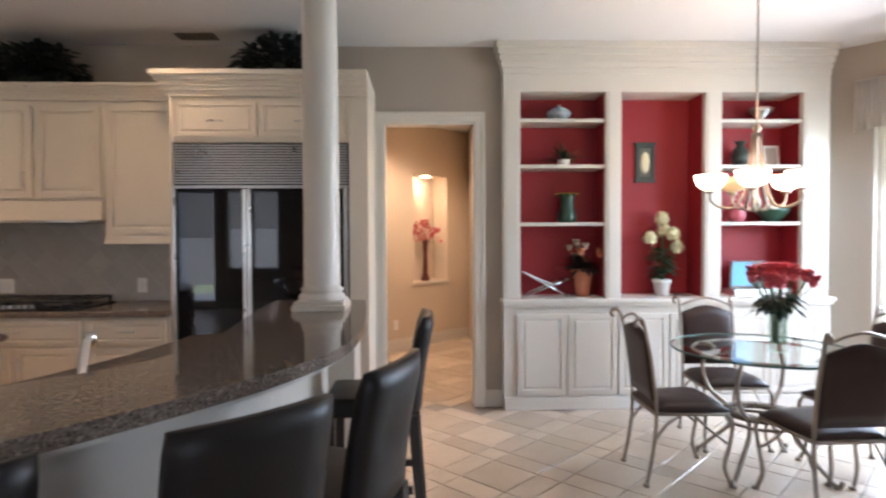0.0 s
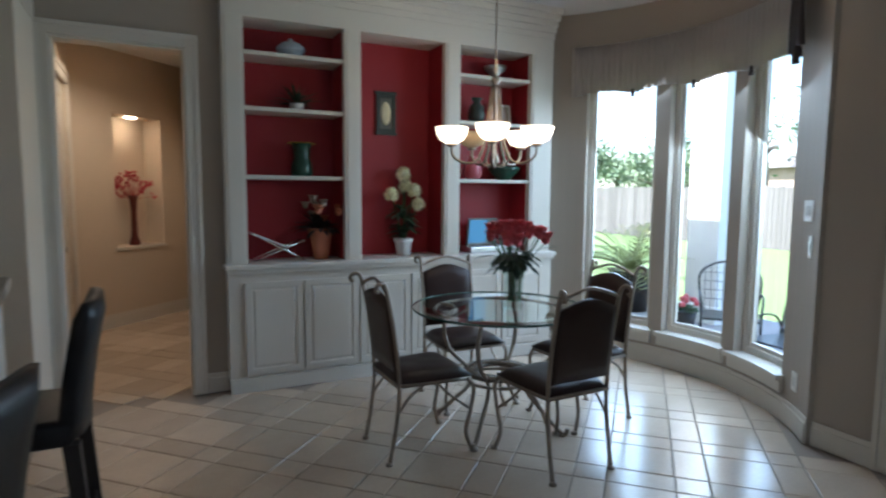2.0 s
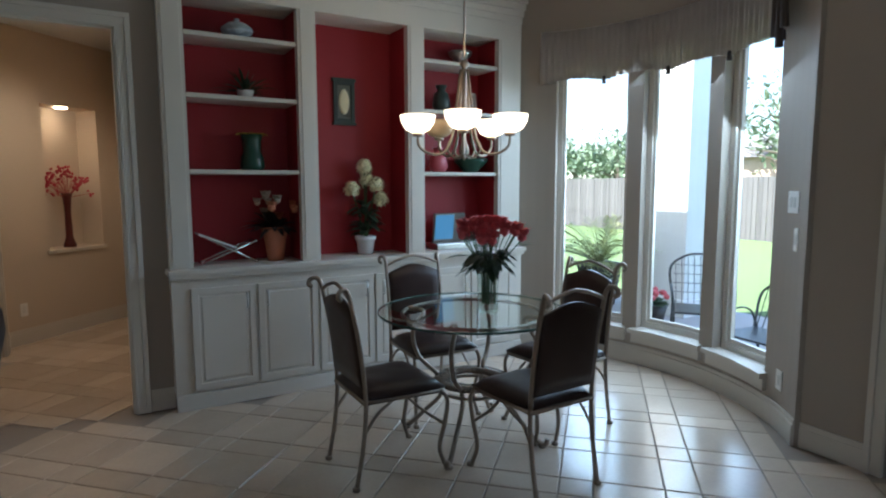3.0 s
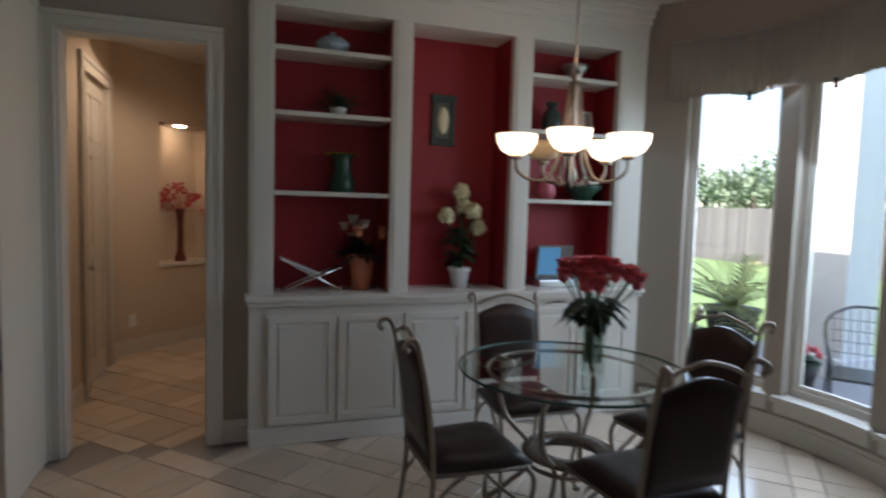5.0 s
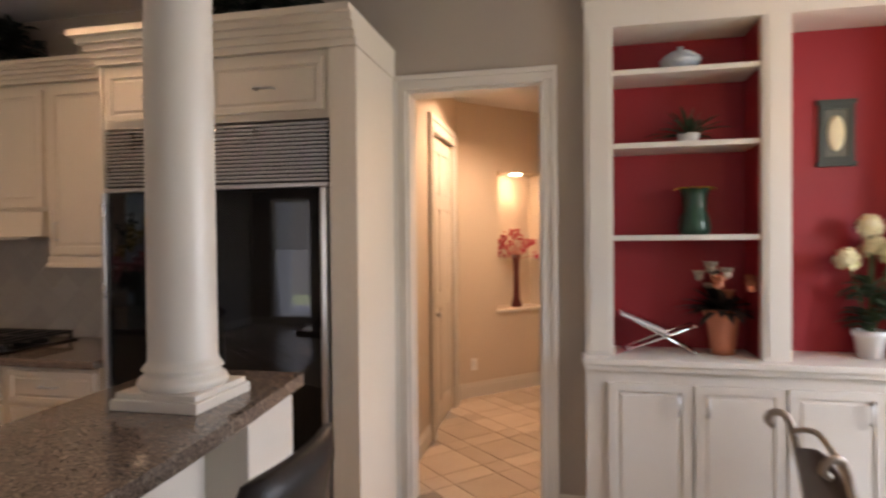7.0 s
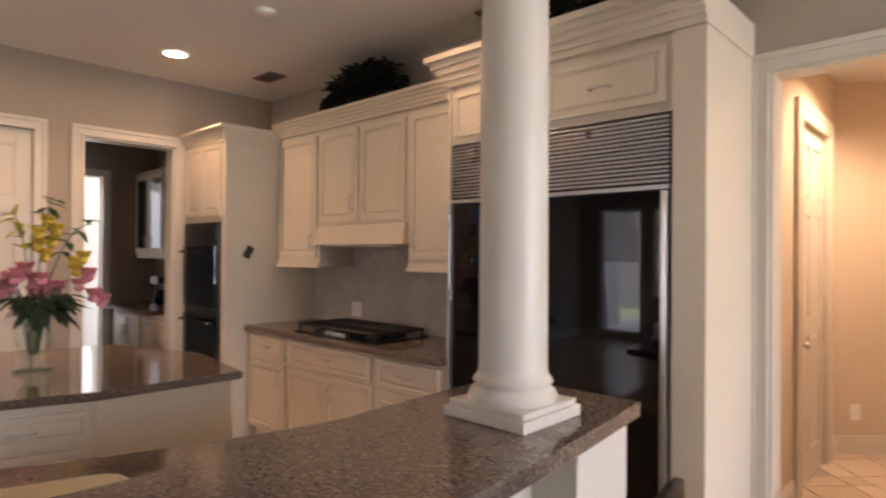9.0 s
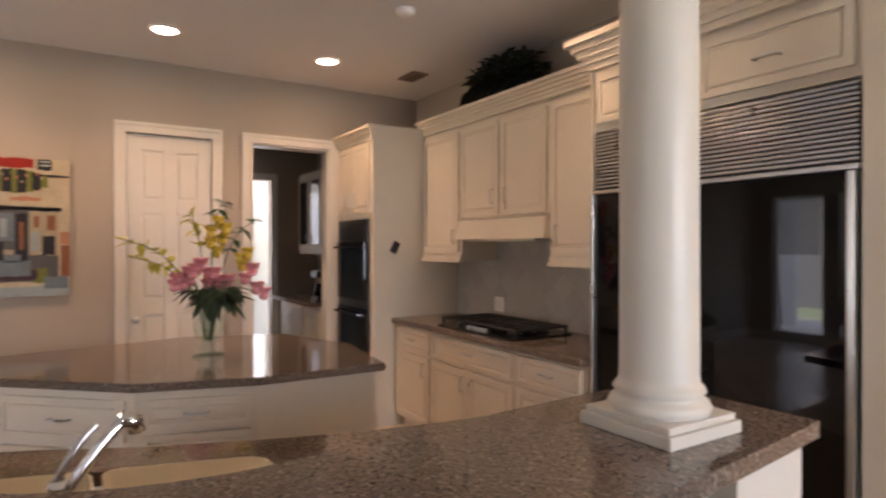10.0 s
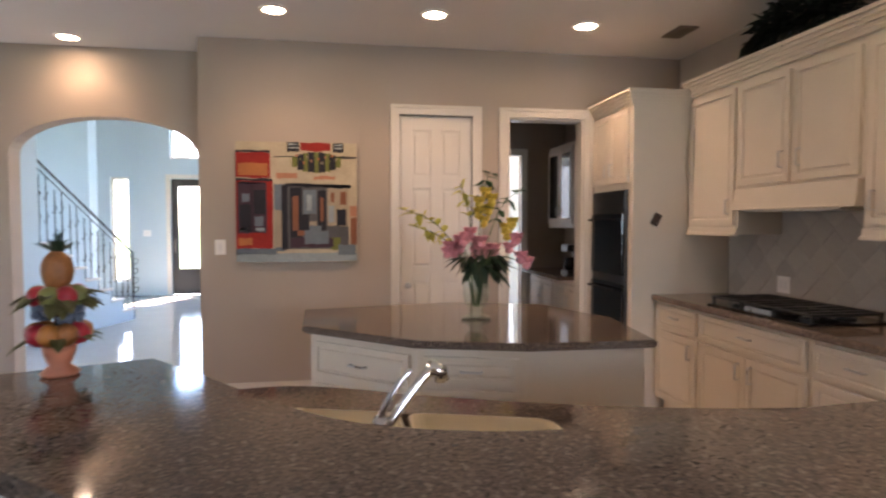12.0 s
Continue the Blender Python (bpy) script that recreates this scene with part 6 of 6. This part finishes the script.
for i in range(8):
    a = 2 * math.pi * i / 8
    bm = B()
    blob(bm, (0.055 * math.cos(a), 0.055 * math.sin(a), 0.245), 0.033, 2, rough=0.06)
    part("fruit", bm, (PEAR, APPLE)[i % 2], ft, smooth=True)
bm = B()
for i in range(60):
    a, z = random.uniform(0, 6.28), random.uniform(0.17, 0.215)
    q = bmesh.ops.create_icosphere(bm, subdivisions=1, radius=0.014)
    bmesh.ops.translate(bm, verts=q["verts"], vec=(0.06 * math.cos(a), 0.06 * math.sin(a), z))
part("grape_cluster", bm, GRAPE, ft, "dusky blue grapes", True)
bm = B()
for i in range(50):
    d = rnd_dir(-0.3, 0.2)
    leaf(bm, (d.x * 0.05, d.y * 0.05, random.choice((0.12, 0.23, 0.25))), d, random.uniform(0.06, 0.10), 0.05)
part("leaves", bm, mat("olive_leaf", (0.12, 0.11, 0.04), 0.55, vary=0.5, scale=20), ft)

# red spray in the hall niche
nv = thing("niche_vase", "tall dark vase of red blossom in the lit hall niche", "vase", Matrix.Translation((nl.x, nl.y, NZ0)))
bm = B()
lathe(bm, [(0, 0), (0.055, 0), (0.06, 0.02), (0.035, 0.10), (0.028, 0.35), (0.04, 0.50), (0.055, 0.55), (0, 0.54)], seg=18)
part("body", bm, mat("dark_red_lacquer", (0.09, 0.015, 0.012), 0.3, vary=0.3), nv, smooth=True)
bm = B()
for i in range(26):
    d = rnd_dir(-0.05, 1.0)
    p = Vector((0, 0, 0.54)) + Vector((d.x * 0.2, d.y * 0.10, d.z * 0.26))
    tube(bm, [(0, 0, 0.5), p], 0.003, 4)
    for k in range(5):
        blob(bm, p + rnd_dir(-1, 1) * 0.03, 0.014, 1, rough=0.3)
part("blossom", bm, mat("crimson_blossom", (0.42, 0.03, 0.05), 0.6, vary=0.3), nv)
ns = tagged(new("trim_niche_sill"), "white sill of the hall niche", kind="structure")
bm = B()
box(bm, NI0 - 0.03, -0.02, NZ0 - 0.035, NI1 + 0.03, 0.26, NZ0 - 0.001, 0.004, HM)
part("sill", bm, TRIM, ns)
nlp = thing("niche_light", "small lit round downlight inside the niche", "ceiling light", Matrix.Translation((nl.x, nl.y, NZ1)))
bm = B()
lathe(bm, [(0.0, -0.012), (0.05, -0.012), (0.06, -0.001), (0, -0.001)], seg=18)
part("lens", bm, LAMPON, nlp)

# ---------------------------------------------------------------- plates, vents
def plate(name, label, m, w, h, toggles=1):
    p = thing(name, label, name.replace("_", " "), m)
    bm = B()
    box(bm, -w / 2, -0.006, -h / 2, w / 2, -0.0005, h / 2, 0.002)
    part("cover", bm, PLASTIC, p)
    for k in range(toggles):
        bm = B()
        x = (k - (toggles - 1) / 2) * 0.046
        box(bm, x - 0.014, -0.009, -0.03, x + 0.014, -0.006, 0.03, 0.001)
        part("rocker", bm, CERAM, p)
    return p


am = radians(-37.5)
plate("light_switch", "white double light switch on the bow wall", Matrix.Translation((BOW[0] + BOW_R * math.cos(am), BOW[1] + BOW_R * math.sin(am), 1.36)) @ pose(0, 0, 0, 0, 0, -90 - 37.5), 0.125, 0.125, 2)
am = radians(-39.5)
plate("light_switch", "narrow white wall control on the bow wall", Matrix.Translation((BOW[0] + BOW_R * math.cos(am), BOW[1] + BOW_R * math.sin(am), 1.15)) @ pose(0, 0, 0, 0, 0, -90 - 39.5), 0.05, 0.13, 1)
am = radians(-36.0)
plate("wall_outlet", "white wall outlet low on the bow wall", Matrix.Translation((BOW[0] + BOW_R * math.cos(am), BOW[1] + BOW_R * math.sin(am), 0.30)) @ pose(0, 0, 0, 0, 0, -90 - 36.0), 0.075, 0.12, 1)
plate("light_switch", "white light switch beside the painting", pose(WEST, 0.70, 1.30, 0, 0, 90), 0.085, 0.125)
plate("wall_outlet", "white outlet on the stone backsplash", pose(-3.08, NORTH - 0.0185, 1.06), 0.12, 0.12, 2)
plate("wall_outlet", "white outlet on the stone backsplash", pose(-1.98, NORTH - 0.0185, 1.06), 0.075, 0.12)
plate("light_switch", "white switch on the foyer wall", pose(-12.4, -2.35, 1.3, 0, 0, 90), 0.15, 0.13, 2)
q = H0 + hall_t * 0.18
plate("wall_outlet", "white outlet low on the hall wall", Matrix.Translation((q.x, q.y, 0.32)) @ pose(0, 0, 0, 0, 0, 44), 0.075, 0.12)
VENTM = mat("dull_brown_vent", (0.16, 0.12, 0.09), 0.5, metal=0.3, vary=0.2)


def vent(x, y, w, d, z=CEIL_Z, material=VENTM, label="dark metal ceiling air vent"):
    v = thing("ceiling_vent", label, "vent", pose(x, y, z))
    bm = B()
    for a, b, c, e in ((-w / 2, w / 2, -d / 2, -d / 2 + 0.02), (-w / 2, w / 2, d / 2 - 0.02, d / 2), (-w / 2, -w / 2 + 0.02, -d / 2 + 0.02, d / 2 - 0.02), (w / 2 - 0.02, w / 2, -d / 2 + 0.02, d / 2 - 0.02)):
        box(bm, a, c, -0.012, b, e, -0.001)
    part("frame", bm, material, v)
    for i in range(6):
        bm = B()
        y0 = -d / 2 + 0.025 + (d - 0.06) * i / 5
        box(bm, -w / 2 + 0.02, y0, -0.010, w / 2 - 0.02, y0 + 0.008, -0.002)
        part("slat", bm, material, v)


vent(-3.75, 4.40, 0.28, 0.16)
vent(-1.42, 4.62, 0.30, 0.14)
vent(0.37, 6.65, 0.30, 0.20, HALL_Z)
sd = thing("smoke_detector", "round white smoke detector on the ceiling", "smoke detector", pose(-2.5, 3.65, CEIL_Z))
bm = B()
lathe(bm, [(0, -0.04), (0.04, -0.038), (0.06, -0.025), (0.065, -0.001), (0, -0.001)], seg=22)
part("body", bm, PLASTIC, sd, smooth=True)
nt_ = thing("key_holder", "small dark plaque hanging on the oven tower side", "plaque", pose(-3.722, 4.20, 1.53))
bm = B()
box(bm, 0.001, -0.03, -0.05, 0.02, 0.03, 0.05, 0.004, pose(0, 0, 0, -28, 0, 0))
part("body", bm, DARKWOOD, nt_)

# ---------------------------------------------------------------- foyer stair
sw = thing("staircase", "pale stair with scrolled black iron balustrade in the foyer", "staircase", pose(-9.32, -1.99, 0, 0, 0, 73.5))
for k in range(7):
    bm = B()
    box(bm, -0.55, -0.26 * (k + 1), 0.0, 0.45, -0.26 * k, 0.18 * (k + 1) - 0.03)
    part("riser_block", bm, FOYERW, sw)
    bm = B()
    box(bm, -0.56, -0.26 * (k + 1), 0.18 * (k + 1) - 0.03, 0.47, -0.26 * k + 0.025, 0.18 * (k + 1), 0.006)
    part("tread", bm, TRIM, sw)
    for u in (0.07, 0.19):
        bm = B()
        y, z = -0.26 * k - u, 0.18 * (k + 1)
        tube(bm, [(0.40, y, z), (0.40, y, z + 0.86)], 0.008, 6)
        for q in (0.3, 0.6):
            tube(bm, spline([(0.40, y, z + q - 0.06), (0.40, y - 0.035, z + q - 0.03), (0.40, y, z + q), (0.40, y + 0.035, z + q + 0.03), (0.40, y, z + q + 0.06)], 3), 0.006, 5)
        part("baluster", bm, BLACKEN, sw)
for h in (0.80, 0.90):
    bm = B()
    tube(bm, [(0.40, 0.06, h + 0.14), (0.40, -1.82, h + 0.14 + 1.88 * 0.18 / 0.26)], 0.018 if h > 0.85 else 0.008, 8)
    part("handrail", bm, BLACKEN, sw)
bm = B()
box(bm, -0.56, -2.9, 0.0, 0.46, -1.825, 5.59)
part("stairwell_wall", bm, FOYERW, sw, "tall pale wall that closes the stairwell")
bm = B()
tube(bm, [(0.40, 0.06, 0.0), (0.40, 0.06, 1.06)], 0.018, 8)
for z in (0.25, 0.4, 0.55, 0.7, 0.85):
    tube(bm, spline([(0.40, 0.06, z), (0.40, 0.16, z + 0.02), (0.40, 0.18, z + 0.08), (0.40, 0.10, z + 0.09)], 4), 0.008, 6)
part("newel", bm, BLACKEN, sw)

# ---------------------------------------------------------------- outdoors
LAWN = mat("lawn_grass", (0.11, 0.17, 0.055), 0.9, vary=0.35, scale=0.6, fine=30, bump=0.4)
CONC = mat("patio_concrete", (0.42, 0.40, 0.37), 0.8, vary=0.12, scale=1.2, fine=60, bump=0.15)
FENCE = mat("weathered_fence_wood", (0.105, 0.098, 0.092), 0.85, vary=0.3, scale=3, fine=40, bump=0.3, rand=0.2)
STUCCO = mat("white_stucco", (0.82, 0.81, 0.77), 0.8, vary=0.06, scale=2, fine=80, bump=0.2)
BRICKM = mat("pale_brick", (0.40, 0.30, 0.24), 0.85, vary=0.2, scale=3, fine=30, bump=0.3)
ROOFM = mat("grey_roof_shingle", (0.16, 0.15, 0.15), 0.9, vary=0.25, scale=3, fine=25, bump=0.4)
BARK = mat("tree_bark", (0.09, 0.07, 0.05), 0.9, vary=0.3, scale=6, fine=40, bump=0.5)
bm = B()
bmesh.ops.create_grid(bm, x_segments=8, y_segments=8, size=300)
bmesh.ops.translate(bm, verts=bm.verts[:], vec=(0, 0, -0.16))
structure("ground", bm, LAWN, "green lawn reaching to the horizon")
bm = B()
prism(bm, [(4.0, -2.5), (7.2, -2.5), (7.2, 6.6), (4.0, 6.6)], -0.15, -0.06)
prism(bm, [(-9.0, -7.0), (4.2, -7.0), (4.2, -3.4), (-9.0, -3.4)], -0.15, -0.06)
structure("pavement", bm, CONC, "pale concrete patio")
for x, y in ((6.6, 5.27), (6.6, 0.6)):
    p = thing("porch_pillar", "square white stucco porch pillar", "pillar", pose(x, y, -0.06))
    bm = B()
    box(bm, -0.22, -0.22, 0.0, 0.22, 0.22, 3.0, 0.01)
    box(bm, -0.27, -0.27, 0.0, 0.27, 0.27, 0.2, 0.01)
    part("shaft", bm, STUCCO, p)
fn = thing("garden_fence", "weathered board fence along the lawn", "fence", pose(17, 4, -0.16))
bb = B()
box(bb, -0.012, -0.07, 0.0, 0.012, 0.07, 1.85, 0.004)
bme = mesh(bb, "board")
bme.materials.append(FENCE)
for i in range(200):
    ob = new("board", bme)
    ob.parent = fn
    ob.matrix_basis = pose(random.uniform(-0.006, 0.006), -14 + i * 0.15, random.uniform(-0.015, 0.015))
bm = B()
for z in (0.4, 1.4):
    box(bm, 0.013, -14.1, z, 0.05, 16, z + 0.09)
part("rail", bm, FENCE, fn)


def patio_chair(m):
    c = thing("patio_chair", "black iron patio armchair with mesh back on the patio", "chair", m, "patio chairs")
    for s in (-1, 1):
        bm = B()
        tube(bm, spline([(s * 0.26, 0.22, 0), (s * 0.25, 0.2, 0.4), (s * 0.27, 0.1, 0.63), (s * 0.27, -0.15, 0.64), (s * 0.25, -0.24, 0.42), (s * 0.26, -0.3, 0.0)], 5), 0.012, 6)
        part("arm_frame", bm, BLACKEN, c)
    bm = B()
    tube(bm, spline([(-0.24, -0.2, 0.42), (-0.28, -0.33, 0.80), (-0.15, -0.38, 0.95), (0, -0.39, 0.98), (0.15, -0.38, 0.95), (0.28, -0.33, 0.80), (0.24, -0.2, 0.42)], 5), 0.013, 6)
    part("back_frame", bm, BLACKEN, c)
    bm = B()
    for i in range(9):
        x = -0.22 + 0.055 * i
        tube(bm, [(x, -0.205, 0.43), (x * 1.05, -0.36, 0.88 + 0.08 * math.cos(x * 5))], 0.004, 4)
    for z in (0.55, 0.65, 0.75, 0.85):
        y = -0.205 - (z - 0.43) * 0.34
        tube(bm, [(-0.25, y, z), (0.25, y, z)], 0.004, 4)
    part("mesh_back", bm, BLACKEN, c)
    bm = B()
    box(bm, -0.25, -0.22, 0.40, 0.25, 0.24, 0.425, 0.008)
    part("seat", bm, BLACKEN, c)
    return c


LOW = Matrix.Diagonal((1.0, 1.0, 0.85, 1.0))
pc = patio_chair(pose(5.50, 4.18, -0.06, 0, 0, 130) @ LOW)
copy_thing(pc, pose(5.25, 3.42, -0.06, 0, 0, 85) @ LOW)


def palm(x, y):
    p = thing("potted_sago_palm", "spiky green palm in a dark pot on the patio", "potted plant", pose(x, y, -0.06) @ Matrix.Diagonal((1.2, 1.2, 1.25, 1)))
    bm = B()
    lathe(bm, [(0, 0), (0.17, 0), (0.23, 0.38), (0.25, 0.42), (0.21, 0.42), (0, 0.38)], seg=20)
    part("pot", bm, DARKWOOD, p, smooth=True)
    bm = B()
    for i in range(34):
        d = rnd_dir(0.15, 1.0)
        pts = [Vector((0, 0, 0.42)) + d * 0.75 * t - Vector((0, 0, 0.28 * t * t)) for t in (0, 0.25, 0.5, 0.75, 1.0)]
        tube(bm, pts, 0.006, 4, 0.002)
        for k in range(1, 5):
            for s in range(3):
                at = pts[k] * (1 - s / 3) + pts[k - 1] * (s / 3)
                side = d.cross(Vector((0, 0, 1))).normalized()
                for g in (-1, 1):
                    leaf(bm, at, side * g + d * 0.9, 0.16, 0.022, 0.3)
    part("fronds", bm, mat("pale_yellow_green_frond", (0.32, 0.34, 0.12), 0.6, vary=0.35, scale=10), p, "pale yellow-green arching fronds")


random.seed(12)
palm(6.15, 6.15)
fpot = thing("potted_red_flowers", "low pot of red and pink flowers outside the window", "potted plant", pose(5.85, 5.05, -0.06))
bm = B()
lathe(bm, [(0, 0), (0.12, 0), (0.17, 0.22), (0.15, 0.22), (0, 0.2)], seg=18)
part("pot", bm, DARKWOOD, fpot, smooth=True)
bm = B()
for i in range(60):
    d = rnd_dir(0, 1)
    leaf(bm, (d.x * 0.1, d.y * 0.1, 0.22), d, 0.12, 0.06)
part("leaves", bm, LEAF, fpot)
bm = B()
for i in range(14):
    d = rnd_dir(0.2, 1)
    blob(bm, (d.x * 0.17, d.y * 0.17, 0.26 + 0.12 * d.z), 0.035, 1, rough=0.5)
part("blooms", bm, PETALR, fpot)


# Lighter than LEAF: the overexposed outdoor glare is put into the colour.
TREELEAF = mat("sunlit_tree_leaf", (0.12, 0.17, 0.09), 0.6, vary=0.4, scale=2, fine=20, bump=0.05)


def tree(x, y, h, seed, crown_r, leaves=2600):
    random.seed(seed)
    t = thing("garden_tree", "leafy green garden tree past the fence", "tree", pose(x, y, -0.16), "garden trees")
    bm = B()
    limbs = []
    tube(bm, spline([(0, 0, 0), (0.1, 0.05, h * 0.3), (0.05, 0.1, h * 0.55)], 4), 0.16, 8, 0.09)
    for i in range(9):
        d = rnd_dir(0.1, 0.9)
        a = Vector((0.06, 0.06, h * random.uniform(0.3, 0.55)))
        b = a + Vector((d.x * crown_r, d.y * crown_r, abs(d.z) * h * 0.4 + 0.2))
        tube(bm, spline([a, (a + b) / 2 + Vector((0, 0, 0.15)), b], 4), 0.06, 6, 0.015)
        limbs.append((a, b))
    part("trunk", bm, BARK, t)
    vs, fs = [], []
    for i in range(leaves):
        a, b = random.choice(limbs)
        c = a.lerp(b, random.uniform(0.35, 1.15)) + rnd_dir(-1, 1) * random.random() * crown_r * 0.45
        u, w = rnd_dir(-1, 1) * 0.14, rnd_dir(-1, 1) * 0.10
        k = len(vs)
        vs += [tuple(c - u), tuple(c + w), tuple(c + u), tuple(c - w)]
        fs.append((k, k + 1, k + 2, k + 3))
    me = bpy.data.meshes.new("crown")
    me.from_pydata(vs, [], fs)
    me.materials.append(TREELEAF)
    ob = new("crown", me)
    ob.parent = t


tree(24, 13.5, 6.5, 21, 2.4, 120)
tree(21, 5.5, 5.0, 22, 1.7)
tree(27, 19, 7.5, 23, 2.8, 160)
tree(14.5, 0.2, 4.5, 24, 1.6, 90)
tree(25, -3, 6.0, 25, 2.4)
tree(30, 17, 7.0, 26, 3.0)
tree(26, 9.5, 5.4, 27, 2.6)
tree(26, 24.5, 4.8, 28, 2.6)
tree(27, 29.0, 6.0, 29, 3.0)
tree(31, 26.0, 5.2, 30, 3.0)
hs = thing("neighbour_house", "pale brick house with a grey hipped roof past the fence", "house", pose(34, 12, -0.16))
bm = B()
box(bm, -4, -9, 0, 4, 9, 3.0)
part("wall", bm, BRICKM, hs)
bm = B()
q = [bm.verts.new(v) for v in ((-4.5, -9.5, 3.0), (4.5, -9.5, 3.0), (4.5, 9.5, 3.0), (-4.5, 9.5, 3.0), (0, -5, 5.6), (0, 5, 5.6))]
for f_ in ((0, 1, 4), (1, 2, 5, 4), (2, 3, 5), (3, 0, 4, 5), (0, 3, 2, 1)):
    bm.faces.new([q[i] for i in f_])
part("roof", bm, ROOFM, hs)
hs2 = thing("neighbour_house", "brick house with shuttered windows beyond the south lawn", "house", pose(-4, -17, -0.16))
bm = B()
box(bm, -7, -3, 0, 7, 3, 3.4)
part("wall", bm, BRICKM, hs2)
bm = B()
q = [bm.verts.new(v) for v in ((-7.5, -3.5, 3.4), (7.5, -3.5, 3.4), (7.5, 3.5, 3.4), (-7.5, 3.5, 3.4), (-4, 0, 5.8), (4, 0, 5.8))]
for f_ in ((0, 1, 5, 4), (1, 2, 5), (2, 3, 4, 5), (3, 0, 4), (0, 3, 2, 1)):
    bm.faces.new([q[i] for i in f_])
part("roof", bm, ROOFM, hs2)
fn2 = thing("garden_fence", "weathered board fence south of the house", "fence", pose(-3, -10.5, -0.16))
for i in range(130):
    ob = new("board", bme)
    ob.parent = fn2
    ob.matrix_basis = pose(-9.5 + i * 0.15, random.uniform(-0.006, 0.006), 0, 0, 0, 90)
random.seed(0)
# ---------------------------------------------------------------- floor tiles, laid on the slant in two sizes
def tile_mesh(w, h):
    bm = B()
    box(bm, -w / 2, -h / 2, -0.008, w / 2, h / 2, 0.0)
    top = [e for e in bm.edges if e.verts[0].co.z > -0.001 and e.verts[1].co.z > -0.001]
    bmesh.ops.bevel(bm, geom=top, offset=0.003, segments=1, affect="EDGES")
    me = mesh(bm, "tile")
    me.materials.append(TILE)
    return me


BIG, SMALL, JOINT = 0.335, 0.165, 0.007
kinds = {(a, b): tile_mesh(a - JOINT, b - JOINT) for a in (BIG, SMALL) for b in (BIG, SMALL)}
PITCH = BIG + SMALL
slab = bpy.data.objects["floor"]


def room_at(x, y):
    """Is this spot on a tiled floor?"""
    if -0.1 < x < 1.0 and NORTH < y < 8.3:
        return True
    if y > NORTH - 0.02 or x > BOW[0] + BOW_R or x < -6.9 or y < SOUTH:
        return False
    if x < ARCH_X - 0.1:
        return 2.8 < y
    if x > EAST and math.hypot(x - BOW[0], y - BOW[1]) > BOW_R + 0.02:
        return False
    return True


def near(x, y):
    """The stretch of floor between the bar, the table and the hall."""
    return 0.2 < x < 4.2 and 1.95 < y < 6.2


cells = []
for i in range(-40, 41):
    for j in range(-40, 41):
        for k in (0, 1):
            for l in (0, 1):
                u = i * PITCH - 0.165 + (BIG / 2 if k == 0 else BIG + SMALL / 2)
                v = j * PITCH + 0.19 + (BIG / 2 if l == 0 else BIG + SMALL / 2)
                x, y = (u - v) * math.sqrt(0.5), (u + v) * math.sqrt(0.5)
                if room_at(x, y):
                    cells.append((x, y, BIG if k == 0 else SMALL, BIG if l == 0 else SMALL))
cells.sort(key=lambda c: (not near(c[0], c[1]), math.hypot(c[0] - 2.2, c[1] - 3.2)))
RV, RF = [], []
for n_, (x, y, a, b) in enumerate(cells):
    tilt = random.uniform(-0.0006, 0.0006)
    m = pose(x, y, tilt, random.uniform(-0.15, 0.15), random.uniform(-0.15, 0.15), 45)
    if n_ < 300:
        ob = new("tile", kinds[(a, b)])
        ob.parent = slab
        ob.matrix_basis = m
    else:
        k, u, v = len(RV), a / 2 - JOINT / 2, b / 2 - JOINT / 2
        RV += [tuple(m @ Vector(p)) for p in ((-u, -v, -0.008), (u, -v, -0.008), (u, v, -0.008), (-u, v, -0.008), (-u, -v, 0), (u, -v, 0), (u, v, 0), (-u, v, 0))]
        RF += [tuple(k + q for q in f_) for f_ in ((4, 5, 6, 7), (0, 1, 5, 4), (1, 2, 6, 5), (2, 3, 7, 6), (3, 0, 4, 7))]
TILE2 = mat("beige_floor_tile_field", (0.53, 0.42, 0.32), 0.20, vary=0.16, scale=5, fine=38, bump=0.05)
nt = TILE2.node_tree
geo, hsv, mr = nt.nodes.new("ShaderNodeNewGeometry"), nt.nodes.new("ShaderNodeHueSaturation"), nt.nodes.new("ShaderNodeMapRange")
mr.inputs[3].default_value, mr.inputs[4].default_value = 0.82, 1.14
nt.links.new(geo.outputs["Random Per Island"], mr.inputs[0])
nt.links.new(mr.outputs[0], hsv.inputs["Value"])
pb = nt.nodes["Principled BSDF"]
nt.links.new(pb.inputs["Base Color"].links[0].from_socket, hsv.inputs["Color"])
nt.links.new(hsv.outputs["Color"], pb.inputs["Base Color"])
me = bpy.data.meshes.new("tile_field")
me.from_pydata(RV, [], RF)
me.materials.append(TILE2)
ob = new("tile_field", me)
ob.parent = slab
tagged(ob, "beige ceramic floor tiles laid on the slant")
tagged(ob, kind="stuff")

# backsplash stones
bs = bpy.data.objects["backsplash"]
sbm = B()
S = 0.15
box(sbm, -S / 2 + 0.001, -0.0045, -S / 2 + 0.001, S / 2 - 0.001, 0.0, S / 2 - 0.001, 0.0012)
sme = mesh(sbm, "stone")
sme.materials.append(SPLASH)
d = S * math.sqrt(2)
for i in range(12):
    for j in range(9):
        for h in (0, 0.5):
            x, z = -3.71 + (i + h) * d, 0.93 + (j + h) * d
            if -3.62 < x < -1.58 and 0.94 < z < 1.70:
                ob = new("stone", sme)
                ob.parent = bs
                ob.matrix_basis = Matrix.Translation((x, NORTH - 0.0125, z)) @ pose(0, 0, 0, 0, 45, 0)
